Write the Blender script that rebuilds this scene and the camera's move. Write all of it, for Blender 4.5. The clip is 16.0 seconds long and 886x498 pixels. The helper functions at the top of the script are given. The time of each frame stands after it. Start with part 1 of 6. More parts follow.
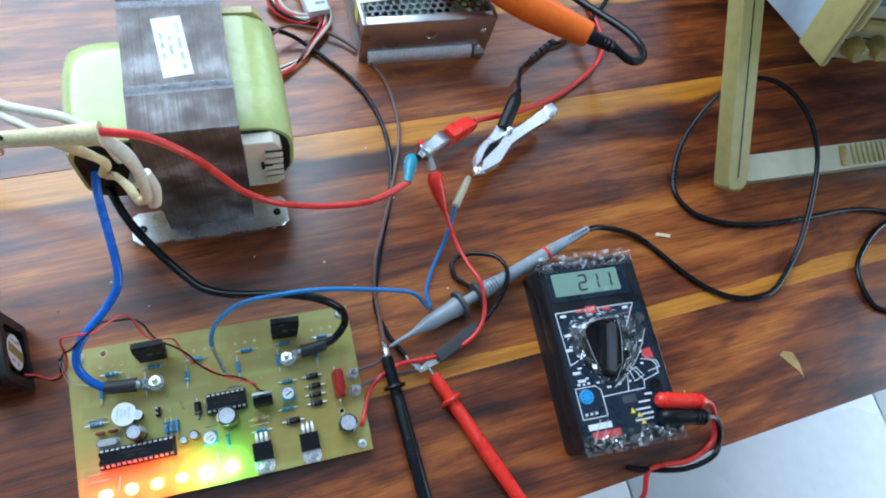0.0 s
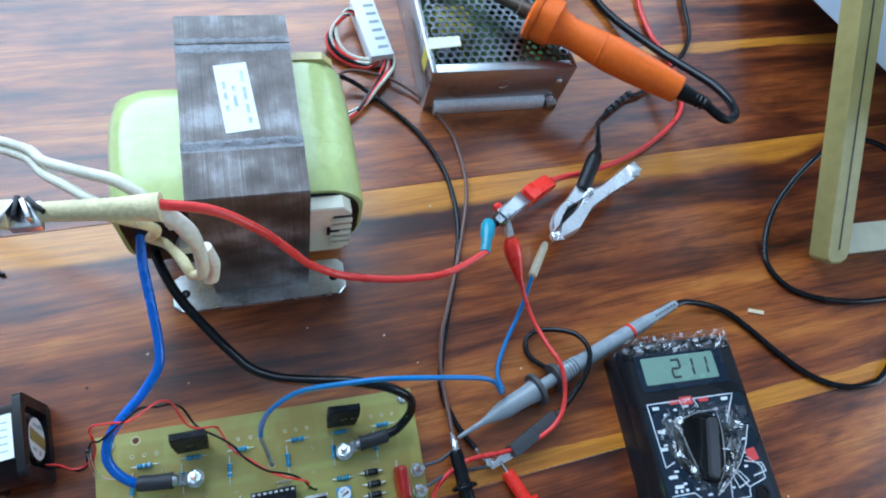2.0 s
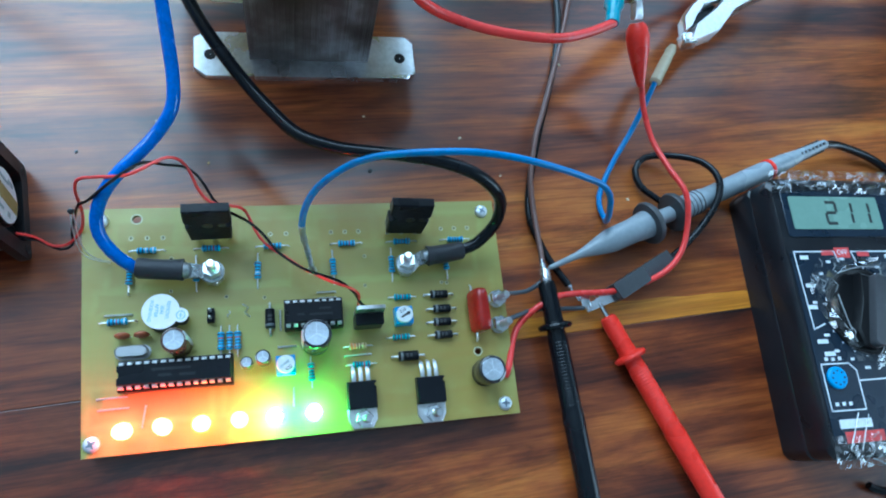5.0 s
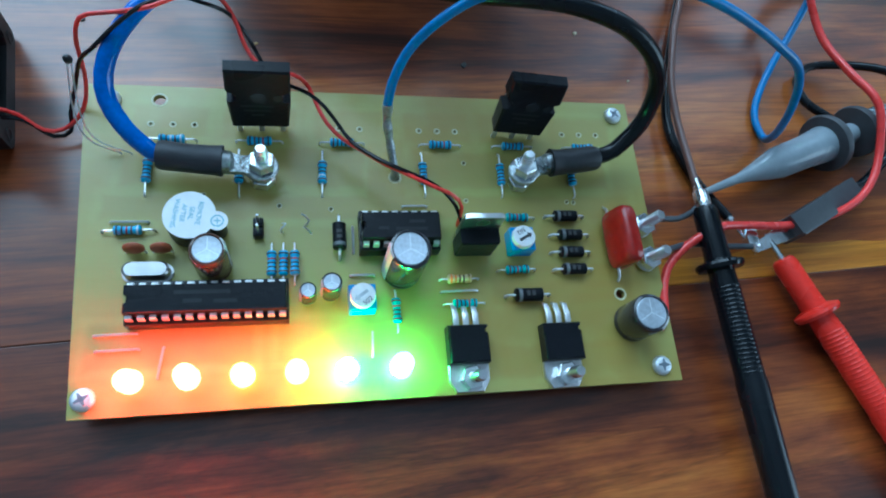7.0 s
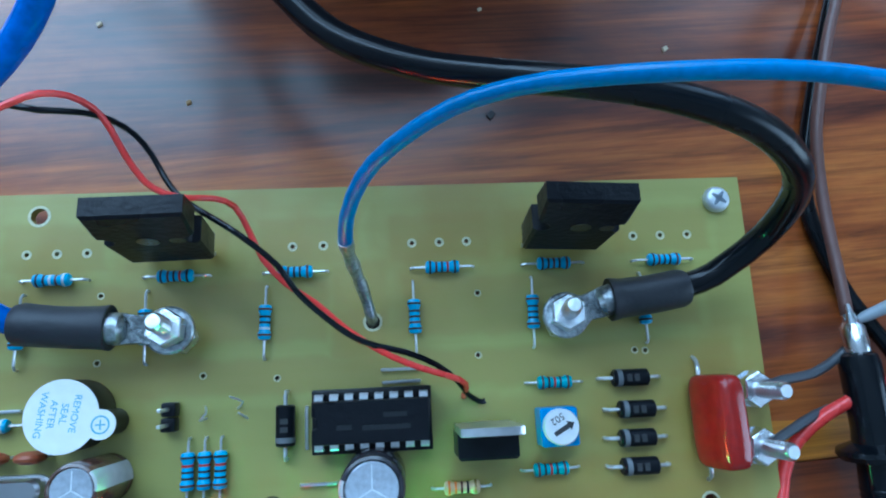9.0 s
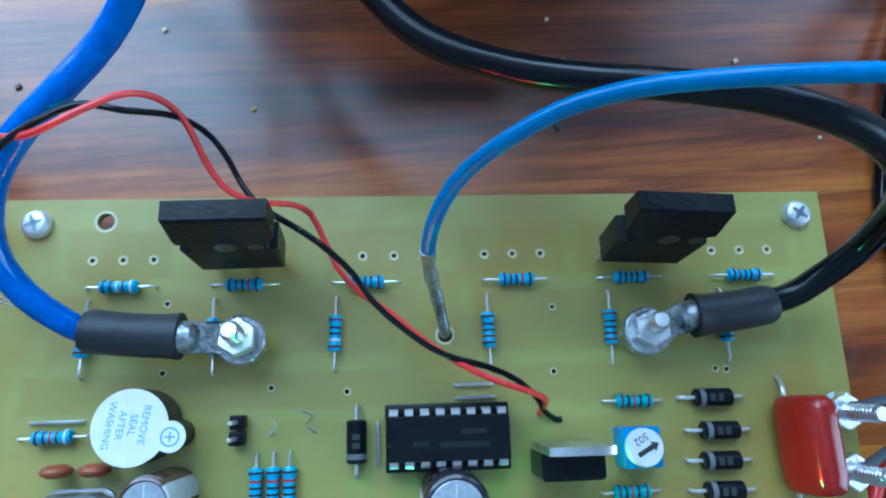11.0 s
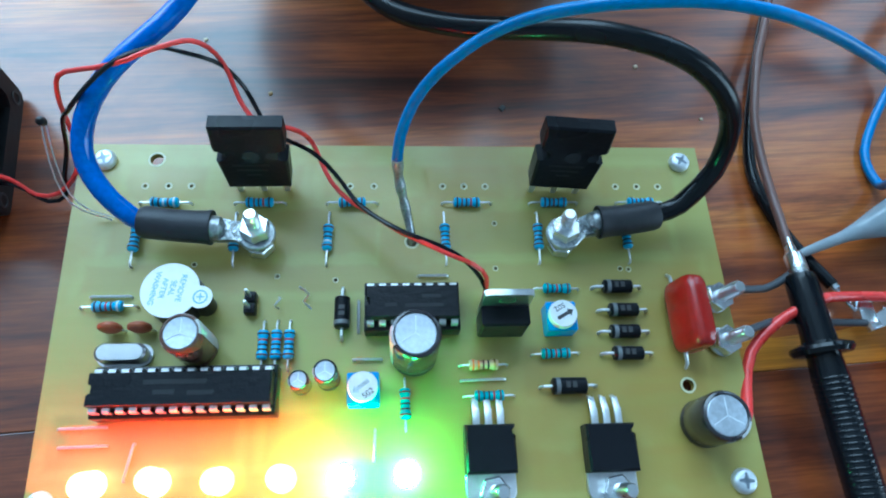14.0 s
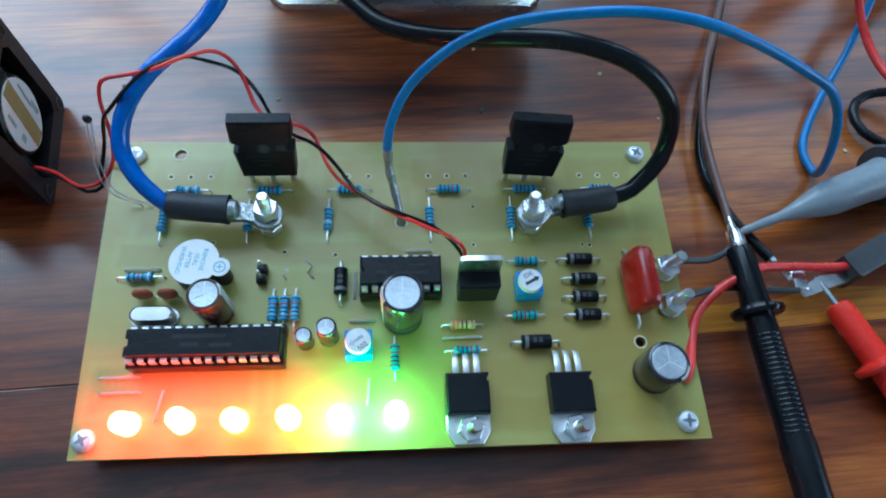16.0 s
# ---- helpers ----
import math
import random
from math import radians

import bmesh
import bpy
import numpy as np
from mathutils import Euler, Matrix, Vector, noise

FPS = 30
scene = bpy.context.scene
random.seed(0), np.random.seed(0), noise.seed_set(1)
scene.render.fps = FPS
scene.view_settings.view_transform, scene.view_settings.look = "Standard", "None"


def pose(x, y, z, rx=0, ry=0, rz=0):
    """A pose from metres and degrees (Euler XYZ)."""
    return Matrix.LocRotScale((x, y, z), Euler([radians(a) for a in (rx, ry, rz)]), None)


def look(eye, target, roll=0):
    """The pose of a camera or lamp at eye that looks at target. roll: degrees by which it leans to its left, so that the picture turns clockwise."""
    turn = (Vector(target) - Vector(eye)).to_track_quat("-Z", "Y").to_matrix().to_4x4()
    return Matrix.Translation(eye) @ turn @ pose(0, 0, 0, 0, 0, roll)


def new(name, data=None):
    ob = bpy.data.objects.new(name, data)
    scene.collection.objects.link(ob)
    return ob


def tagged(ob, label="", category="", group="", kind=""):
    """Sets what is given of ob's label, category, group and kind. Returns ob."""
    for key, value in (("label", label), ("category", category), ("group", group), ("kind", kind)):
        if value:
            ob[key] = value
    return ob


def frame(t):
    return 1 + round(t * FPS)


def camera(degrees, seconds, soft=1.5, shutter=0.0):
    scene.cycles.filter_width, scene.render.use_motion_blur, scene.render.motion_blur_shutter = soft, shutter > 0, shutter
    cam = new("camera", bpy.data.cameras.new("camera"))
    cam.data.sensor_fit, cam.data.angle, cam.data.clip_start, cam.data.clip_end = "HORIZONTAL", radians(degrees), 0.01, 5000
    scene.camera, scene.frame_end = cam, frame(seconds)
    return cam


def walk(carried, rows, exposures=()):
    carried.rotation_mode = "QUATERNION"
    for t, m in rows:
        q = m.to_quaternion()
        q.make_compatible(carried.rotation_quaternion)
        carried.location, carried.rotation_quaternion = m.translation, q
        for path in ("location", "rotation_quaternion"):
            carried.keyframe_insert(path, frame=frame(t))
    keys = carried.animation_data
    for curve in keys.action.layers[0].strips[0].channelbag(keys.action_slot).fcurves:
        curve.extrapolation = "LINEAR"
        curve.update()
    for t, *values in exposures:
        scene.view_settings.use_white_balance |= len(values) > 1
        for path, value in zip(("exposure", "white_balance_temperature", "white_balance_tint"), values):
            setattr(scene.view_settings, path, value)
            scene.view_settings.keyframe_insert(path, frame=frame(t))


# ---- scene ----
# seconds, stops, kelvin, tint
EXPOSURES = [(0.0, 0.32, 6100, 7), (3.0, 0.24, 5500, 2), (5.0, 0.32, 5250, -5), (7.5, 0.0, 5200, -6), (8.5, 0.0, 5050, -6), (9.0, 0.22, 4900, -1), (12.5, 0.42, 4980, -1), (13.5, 0.46, 5100, -6), (14.0, 0.44, 5200, -7), (15.0, 0.08, 5300, -3), (16.0, 0.02, 5450, 0)]
cam = camera(70.1, 16.0, soft=2.0)
# seconds, eye in metres, yaw, pitch, roll in degrees
PATH = [
    (0, 0.03334, -0.05898, 0.37862, -40.040, -65.219, 28.787),
    (0.5, 0.01978, -0.05510, 0.36193, -39.612, -64.535, 30.973),
    (1, 0.00769, -0.04433, 0.34579, -36.999, -63.689, 28.938),
    (1.5, 0.01046, -0.03067, 0.34390, -35.203, -62.970, 26.136),
    (2, 0.01326, -0.01538, 0.34085, -34.867, -63.125, 25.968),
    (2.5, 0.01482, 0.00168, 0.34410, -34.676, -62.944, 26.293),
    (3, 0.01122, -0.00535, 0.32508, -37.195, -65.709, 29.664),
    (3.5, 0.00865, -0.02094, 0.30446, -37.684, -67.925, 30.733),
    (4, 0.00757, -0.03080, 0.28399, -39.652, -69.506, 33.234),
    (4.5, 0.00723, -0.03524, 0.26662, -41.719, -69.465, 36.193),
    (5, -0.00515, -0.04436, 0.23935, -39.762, -68.496, 35.454),
    (5.2, -0.01206, -0.05082, 0.22810, -39.192, -67.830, 35.460),
    (7.3, -0.02228, -0.05702, 0.15722, -31.465, -66.923, 28.430),
    (7.5, -0.01618, -0.05207, 0.15504, -28.572, -68.487, 25.019),
    (8, -0.00576, -0.03394, 0.14552, -24.315, -72.139, 20.331),
    (8.5, 0.00208, -0.00535, 0.13846, -22.221, -75.428, 19.783),
    (9, 0.00739, 0.00933, 0.12586, -20.002, -78.059, 17.740),
    (9.5, 0.00666, 0.01453, 0.12048, -18.702, -78.834, 17.143),
    (9.7, 0.00381, 0.01718, 0.11854, -18.202, -79.503, 17.069),
    (11.8, -0.00503, 0.00342, 0.12500, -13.951, -75.175, 12.338),
    (12, -0.00334, 0.00254, 0.12600, -12.511, -75.735, 10.794),
    (12.5, -0.00299, -0.00424, 0.13064, -12.596, -73.639, 10.462),
    (13, -0.00273, -0.01560, 0.13585, -12.889, -72.179, 10.944),
    (13.5, -0.00295, -0.03213, 0.14159, -10.609, -67.386, 9.566),
    (14, -0.00161, -0.04019, 0.14335, -10.924, -66.473, 9.698),
    (14.5, -0.00252, -0.05087, 0.14100, -10.150, -65.678, 9.105),
    (15, -0.00074, -0.05657, 0.14215, -9.080, -63.885, 8.186),
    (15.5, -0.00060, -0.05713, 0.14616, -9.273, -63.903, 8.525),
    (16, 0.00156, -0.05977, 0.15967, -9.364, -64.512, 7.746),
]
walk(cam, [(t, pose(x, y, z, 90 + pitch, 0, yaw) @ pose(0, 0, 0, 0, 0, roll)) for t, x, y, z, yaw, pitch, roll in PATH], EXPOSURES)

# ---- world, window light ----
world = bpy.data.worlds.new("world")
scene.world = world
world.use_nodes = True
wn = world.node_tree.nodes
sky = wn.new("ShaderNodeTexSky")
sky.sky_type, sky.sun_disc = "NISHITA", False
sky.sun_elevation, sky.sun_rotation = radians(50), radians(200)
wn["Background"].inputs[1].default_value = 0.12
world.node_tree.links.new(sky.outputs[0], wn["Background"].inputs[0])


def window_lamp(name, eye, target, w, h, watts, colour):
    data = bpy.data.lights.new(name, "AREA")
    data.shape, data.size, data.size_y = "RECTANGLE", w, h
    data.energy, data.color = watts, colour
    ob = new(name, data)
    ob.matrix_world = look(eye, target)
    return ob


window_lamp("window_light", (-0.63, 0.98, 1.13), (-0.63, 0.0, 0.95), 1.86, 1.6, 54, (0.69, 0.84, 1.0))
window_lamp("window_light", (1.0, 0.98, 0.93), (0.9, 0.0, 0.80), 0.6, 1.18, 4.5, (0.66, 0.82, 1.0))
# added fill lamp from the right, behind an opening that is not seen
window_lamp("doorway_light", (1.78, -0.45, 0.3), (0.0, -0.45, 0.3), 1.0, 2.0, 19, (0.76, 0.88, 1.0))

# ---- materials ----


def mat(name, base=(0.5, 0.5, 0.5), rough=0.5, metal=0.0, var=0.12, scale=60.0, bump=0.0, bscale=300.0, coat=0.0, emit=None, power=0.0, trans=0.0, rvar=0.1, spec=0.5):
    """Base colour broken up by a fine and a coarse noise, roughness by a third, relief by a fourth."""
    m = bpy.data.materials.new(name)
    m.use_nodes = True
    nt = m.node_tree
    n, l = nt.nodes, nt.links
    p = n["Principled BSDF"]
    tc = n.new("ShaderNodeTexCoord")
    p.inputs["Metallic"].default_value = metal
    p.inputs["Coat Weight"].default_value = coat
    p.inputs["Coat Roughness"].default_value = 0.15
    p.inputs["Specular IOR Level"].default_value = spec
    p.inputs["Transmission Weight"].default_value = trans
    if emit:
        p.inputs["Emission Color"].default_value = (*emit, 1)
        p.inputs["Emission Strength"].default_value = power
    fine, coarse = n.new("ShaderNodeTexNoise"), n.new("ShaderNodeTexNoise")
    fine.inputs["Scale"].default_value, coarse.inputs["Scale"].default_value = scale * 9, scale
    fine.inputs["Detail"].default_value = 4
    add = n.new("ShaderNodeMath")
    l.new(tc.outputs["Object"], fine.inputs["Vector"]), l.new(tc.outputs["Object"], coarse.inputs["Vector"])
    l.new(fine.outputs[0], add.inputs[0]), l.new(coarse.outputs[0], add.inputs[1])
    rng = n.new("ShaderNodeMapRange")
    rng.inputs[1].default_value, rng.inputs[2].default_value = 0.7, 1.3
    rng.inputs[3].default_value, rng.inputs[4].default_value = 1 - var, 1 + var
    l.new(add.outputs[0], rng.inputs[0])
    mul = n.new("ShaderNodeVectorMath")
    mul.operation = "SCALE"
    mul.inputs[0].default_value = base
    l.new(rng.outputs[0], mul.inputs["Scale"])
    l.new(mul.outputs[0], p.inputs["Base Color"])
    rr = n.new("ShaderNodeMapRange")
    rr.inputs[1].default_value, rr.inputs[2].default_value = 0.3, 0.7
    rr.inputs[3].default_value, rr.inputs[4].default_value = max(0.02, rough - rvar), min(1, rough + rvar)
    l.new(coarse.outputs[0], rr.inputs[0])
    l.new(rr.outputs[0], p.inputs["Roughness"])
    if bump:
        bn, bt = n.new("ShaderNodeBump"), n.new("ShaderNodeTexNoise")
        bt.inputs["Scale"].default_value, bt.inputs["Detail"].default_value = bscale, 5
        bn.inputs["Strength"].default_value, bn.inputs["Distance"].default_value = bump, 0.0006
        l.new(tc.outputs["Object"], bt.inputs["Vector"]), l.new(bt.outputs[0], bn.inputs["Height"])
        l.new(bn.outputs[0], p.inputs["Normal"])
    return m


def nodes_of(m):
    return m.node_tree.nodes, m.node_tree.links, m.node_tree.nodes["Principled BSDF"]


def math_node(n, l, op, a, b=0.0, c=None):
    k = n.new("ShaderNodeMath")
    k.operation = op
    for i, v in enumerate((a, b, c)):
        if v is None:
            continue
        if isinstance(v, (int, float)):
            k.inputs[i].default_value = v
        else:
            l.new(v, k.inputs[i])
    return k.outputs[0]


def ramp_node(n, l, fac, stops):
    r = n.new("ShaderNodeValToRGB")
    while len(r.color_ramp.elements) < len(stops):
        r.color_ramp.elements.new(0.5)
    for e, (at, c) in zip(r.color_ramp.elements, stops):
        e.position, e.color = at, (*c, 1)
    l.new(fac, r.inputs[0])
    return r.outputs[0]


def wood_material():
    """Polished rosewood strips: long dark figure, fine pores, two pale sapwood edges."""
    m = bpy.data.materials.new("polished_wood")
    m.use_nodes = True
    n, l, p = nodes_of(m)
    tc, info = n.new("ShaderNodeTexCoord"), n.new("ShaderNodeObjectInfo")
    sep = n.new("ShaderNodeSeparateXYZ")
    l.new(tc.outputs["Object"], sep.inputs[0])
    shift = math_node(n, l, "MULTIPLY", info.outputs["Random"], 7.0)
    u = math_node(n, l, "ADD", sep.outputs[0], shift)
    v = sep.outputs[1]

    def stretched(su, sv, scale, detail, rough=0.55, dist=0.0):
        cmb, t = n.new("ShaderNodeCombineXYZ"), n.new("ShaderNodeTexNoise")
        l.new(math_node(n, l, "MULTIPLY", u, su), cmb.inputs[0])
        l.new(math_node(n, l, "MULTIPLY", v, sv), cmb.inputs[1])
        l.new(shift, cmb.inputs[2])
        l.new(cmb.outputs[0], t.inputs["Vector"])
        t.inputs["Scale"].default_value, t.inputs["Detail"].default_value = scale, detail
        t.inputs["Roughness"].default_value, t.inputs["Distortion"].default_value = rough, dist
        return t.outputs[0]

    broad = stretched(1.6, 8.0, 2.2, 3, 0.5, 1.2)
    mottle = stretched(5.0, 20.0, 2.4, 7, 0.62, 0.5)
    bands = stretched(2.0, 30.0, 1.7, 6, 0.66, 1.6)
    veins = stretched(1.5, 20.0, 1.9, 5, 0.62, 2.2)
    pores = stretched(9.0, 260.0, 4.0, 5, 0.7)
    mixed = math_node(n, l, "ADD", math_node(n, l, "MULTIPLY", broad, 0.46), math_node(n, l, "ADD", math_node(n, l, "MULTIPLY", bands, 0.24), math_node(n, l, "MULTIPLY", mottle, 0.30)))
    base = ramp_node(n, l, mixed, [(0.38, (0.022, 0.0055, 0.0026)), (0.44, (0.094, 0.018, 0.0046)), (0.50, (0.235, 0.054, 0.0110)), (0.56, (0.40, 0.112, 0.019)), (0.65, (0.57, 0.20, 0.036))])
    streak = ramp_node(n, l, veins, [(0.40, (1, 1, 1)), (0.455, (0.55, 0.46, 0.42)), (0.475, (0.22, 0.17, 0.15)), (0.50, (0.62, 0.52, 0.48)), (0.56, (1, 1, 1))])
    dark = n.new("ShaderNodeMix")
    dark.data_type, dark.blend_type = "RGBA", "MULTIPLY"
    dark.inputs[0].default_value = 0.55
    l.new(base, dark.inputs[6]), l.new(streak, dark.inputs[7])
    tone = dark.outputs[2]
    wob = stretched(3.0, 6.0, 3.0, 3)
    edge = math_node(n, l, "ADD", v, math_node(n, l, "MULTIPLY", math_node(n, l, "SUBTRACT", wob, 0.5), 0.022))

    def band(lo, hi, soft, value):
        a = n.new("ShaderNodeMapRange")
        a.interpolation_type = "SMOOTHSTEP"
        a.inputs[1].default_value, a.inputs[2].default_value = lo, lo + soft
        l.new(value, a.inputs[0])
        return math_node(n, l, "MULTIPLY", a.outputs[0], math_node(n, l, "LESS_THAN", v, hi))

    taper = n.new("ShaderNodeMapRange")
    taper.interpolation_type = "SMOOTHSTEP"
    taper.inputs[1].default_value, taper.inputs[2].default_value = 0.385, 0.475
    taper.inputs[3].default_value, taper.inputs[4].default_value = 0.0, 0.017
    l.new(sep.outputs[0], taper.inputs[0])
    far = math_node(n, l, "MULTIPLY", math_node(n, l, "GREATER_THAN", sep.outputs[0], 0.25), band(0.249, 0.2595, 0.003, edge))
    sap = math_node(n, l, "MAXIMUM", far, band(0.1435, 0.1657, 0.006, math_node(n, l, "SUBTRACT", edge, taper.outputs[0])))
    sap = math_node(n, l, "MAXIMUM", sap, math_node(n, l, "MULTIPLY", math_node(n, l, "GREATER_THAN", v, -0.0157), math_node(n, l, "MULTIPLY", math_node(n, l, "GREATER_THAN", sep.outputs[0], 0.03), math_node(n, l, "LESS_THAN", edge, -0.0062))))
    pale = ramp_node(n, l, bands, [(0.3, (0.42, 0.13, 0.010)), (0.55, (0.64, 0.25, 0.022)), (0.75, (0.74, 0.36, 0.055))])
    mix = n.new("ShaderNodeMix")
    mix.data_type = "RGBA"
    l.new(math_node(n, l, "MULTIPLY", sap, 0.92), mix.inputs[0])
    l.new(tone, mix.inputs[6]), l.new(pale, mix.inputs[7])
    grain = n.new("ShaderNodeMapRange")
    grain.inputs[1].default_value, grain.inputs[2].default_value = 0.3, 0.62
    grain.inputs[3].default_value, grain.inputs[4].default_value = 0.66, 1.12
    l.new(pores, grain.inputs[0])
    sc = n.new("ShaderNodeVectorMath")
    sc.operation = "SCALE"
    l.new(mix.outputs[2], sc.inputs[0]), l.new(grain.outputs[0], sc.inputs["Scale"])
    l.new(sc.outputs[0], p.inputs["Base Color"])
    smear = stretched(6.0, 9.0, 2.0, 5)
    rr = n.new("ShaderNodeMapRange")
    rr.inputs[1].default_value, rr.inputs[2].default_value = 0.3, 0.7
    rr.inputs[3].default_value, rr.inputs[4].default_value = 0.32, 0.48
    l.new(smear, rr.inputs[0]), l.new(rr.outputs[0], p.inputs["Roughness"])
    p.inputs["Coat Weight"].default_value, p.inputs["Coat Roughness"].default_value = 0.95, 0.22
    p.inputs["Specular IOR Level"].default_value = 0.28
    bn = n.new("ShaderNodeBump")
    bn.inputs["Strength"].default_value, bn.inputs["Distance"].default_value = 0.12, 0.0003
    l.new(pores, bn.inputs["Height"]), l.new(bn.outputs[0], p.inputs["Normal"])
    return m


def board_material():
    """Bare glass-fibre laminate: copper fields on the far side show through as soft tan panes, flux stains it amber."""
    m = bpy.data.materials.new("bare_laminate")
    m.use_nodes = True
    n, l, p = nodes_of(m)
    tc, sep = n.new("ShaderNodeTexCoord"), n.new("ShaderNodeSeparateXYZ")
    l.new(tc.outputs["Object"], sep.inputs[0])

    def speck(scale, detail, sx=1.0, sy=1.0):
        mp, t = n.new("ShaderNodeMapping"), n.new("ShaderNodeTexNoise")
        mp.inputs["Scale"].default_value = (sx, sy, 1.0)
        l.new(tc.outputs["Object"], mp.inputs["Vector"]), l.new(mp.outputs[0], t.inputs["Vector"])
        t.inputs["Scale"].default_value, t.inputs["Detail"].default_value = scale, detail
        return t.outputs[0]

    def step(value, lo, hi):
        k = n.new("ShaderNodeMapRange")
        k.interpolation_type = "SMOOTHSTEP"
        k.inputs[1].default_value, k.inputs[2].default_value = lo, hi
        l.new(value, k.inputs[0])
        return k.outputs[0]

    def blend(fac, a, colour):
        k = n.new("ShaderNodeMix")
        k.data_type = "RGBA"
        l.new(fac, k.inputs[0]), l.new(a, k.inputs[6])
        k.inputs[7].default_value = (*colour, 1)
        return k.outputs[2]

    wob = math_node(n, l, "MULTIPLY", math_node(n, l, "SUBTRACT", speck(130, 2), 0.5), 0.003)
    X, Y = math_node(n, l, "ADD", sep.outputs[0], wob), math_node(n, l, "ADD", sep.outputs[1], wob)

    def distance(cx, cy, hx, hy):
        dx = math_node(n, l, "SUBTRACT", math_node(n, l, "ABSOLUTE", math_node(n, l, "SUBTRACT", X, cx / 1000)), hx / 1000)
        dy = math_node(n, l, "SUBTRACT", math_node(n, l, "ABSOLUTE", math_node(n, l, "SUBTRACT", Y, cy / 1000)), hy / 1000)
        return math_node(n, l, "MAXIMUM", dx, dy)

    nearest = distance(0, 10.5, 70, 3.2)
    for box_ in ((-55, 35, 9.3, 4.4), (-33, 35, 9.3, 4.4), (-9.5, 35, 9.3, 4.4), (15, 35, 9.3, 4.4), (37, 35, 9.3, 4.4), (58.5, 35, 9.3, 4.4), (-36, 22, 30, 5.6), (36, 22, 28, 5.6), (0, 22, 5, 9), (-52, -24, 18, 5), (-2, -24, 26, 4.6), (46, -12, 20, 5.4), (30, -32, 34, 4)):
        nearest = math_node(n, l, "MINIMUM", nearest, distance(*box_))
    field = math_node(n, l, "SUBTRACT", 1.0, step(nearest, -0.0012, 0.0008))
    gap = math_node(n, l, "MULTIPLY", step(nearest, -0.0006, 0.0010), math_node(n, l, "SUBTRACT", 1.0, step(nearest, 0.0012, 0.0030)))
    stain = step(math_node(n, l, "ADD", math_node(n, l, "MULTIPLY", speck(24, 3), 0.7), math_node(n, l, "MULTIPLY", speck(75, 3), 0.3)), 0.45, 0.66)
    lines = step(speck(1.0, 3, 14, 420), 0.42, 0.66)
    tone = ramp_node(n, l, speck(16, 3), [(0.30, (0.335, 0.32, 0.078)), (0.5, (0.375, 0.35, 0.092)), (0.7, (0.395, 0.372, 0.110))])
    tone = blend(math_node(n, l, "MULTIPLY", field, 0.55), tone, (0.36, 0.285, 0.074))
    tone = blend(math_node(n, l, "MULTIPLY", gap, 0.5), tone, (0.415, 0.41, 0.12))
    tone = blend(math_node(n, l, "MULTIPLY", stain, 0.8), tone, (0.34, 0.232, 0.042))
    tone = blend(math_node(n, l, "MULTIPLY", lines, 0.22), tone, (0.33, 0.30, 0.06))
    l.new(tone, p.inputs["Base Color"])
    p.inputs["Roughness"].default_value = 0.38
    p.inputs["Coat Weight"].default_value, p.inputs["Coat Roughness"].default_value = 0.3, 0.24
    bn = n.new("ShaderNodeBump")
    bn.inputs["Strength"].default_value, bn.inputs["Distance"].default_value = 0.12, 0.0002
    l.new(speck(900, 2), bn.inputs["Height"]), l.new(bn.outputs[0], p.inputs["Normal"])
    return m


def lamination_material():
    """Edges of stacked steel sheets: fine lines along y and z, patchy dull varnish."""
    m = bpy.data.materials.new("steel_laminations")
    m.use_nodes = True
    n, l, p = nodes_of(m)
    tc, sep = n.new("ShaderNodeTexCoord"), n.new("ShaderNodeSeparateXYZ")
    l.new(tc.outputs["Object"], sep.inputs[0])
    cmb, lines, blot = n.new("ShaderNodeCombineXYZ"), n.new("ShaderNodeTexNoise"), n.new("ShaderNodeTexNoise")
    l.new(math_node(n, l, "MULTIPLY", sep.outputs[0], 2600.0), cmb.inputs[0])
    l.new(math_node(n, l, "MULTIPLY", sep.outputs[1], 12.0), cmb.inputs[1])
    l.new(math_node(n, l, "MULTIPLY", sep.outputs[2], 12.0), cmb.inputs[2])
    l.new(cmb.outputs[0], lines.inputs["Vector"])
    lines.inputs["Scale"].default_value, blot.inputs["Scale"].default_value, blot.inputs["Detail"].default_value = 1.0, 55, 6
    l.new(tc.outputs["Object"], blot.inputs["Vector"])
    sheets = math_node(n, l, "SINE", math_node(n, l, "MULTIPLY", sep.outputs[0], 2 * math.pi / 0.00062))
    f = math_node(n, l, "ADD", math_node(n, l, "MULTIPLY", sheets, 0.045), math_node(n, l, "ADD", math_node(n, l, "MULTIPLY", lines.outputs[0], 0.20), math_node(n, l, "MULTIPLY", blot.outputs[0], 0.80)))
    l.new(ramp_node(n, l, f, [(0.37, (0.050, 0.036, 0.030)), (0.48, (0.105, 0.082, 0.072)), (0.56, (0.155, 0.130, 0.122)), (0.66, (0.33, 0.32, 0.32))]), p.inputs["Base Color"])
    p.inputs["Metallic"].default_value, p.inputs["Roughness"].default_value = 0.2, 0.42
    bn = n.new("ShaderNodeBump")
    bn.inputs["Strength"].default_value, bn.inputs["Distance"].default_value = 0.5, 0.0004
    l.new(lines.outputs[0], bn.inputs["Height"]), l.new(bn.outputs[0], p.inputs["Normal"])
    return m


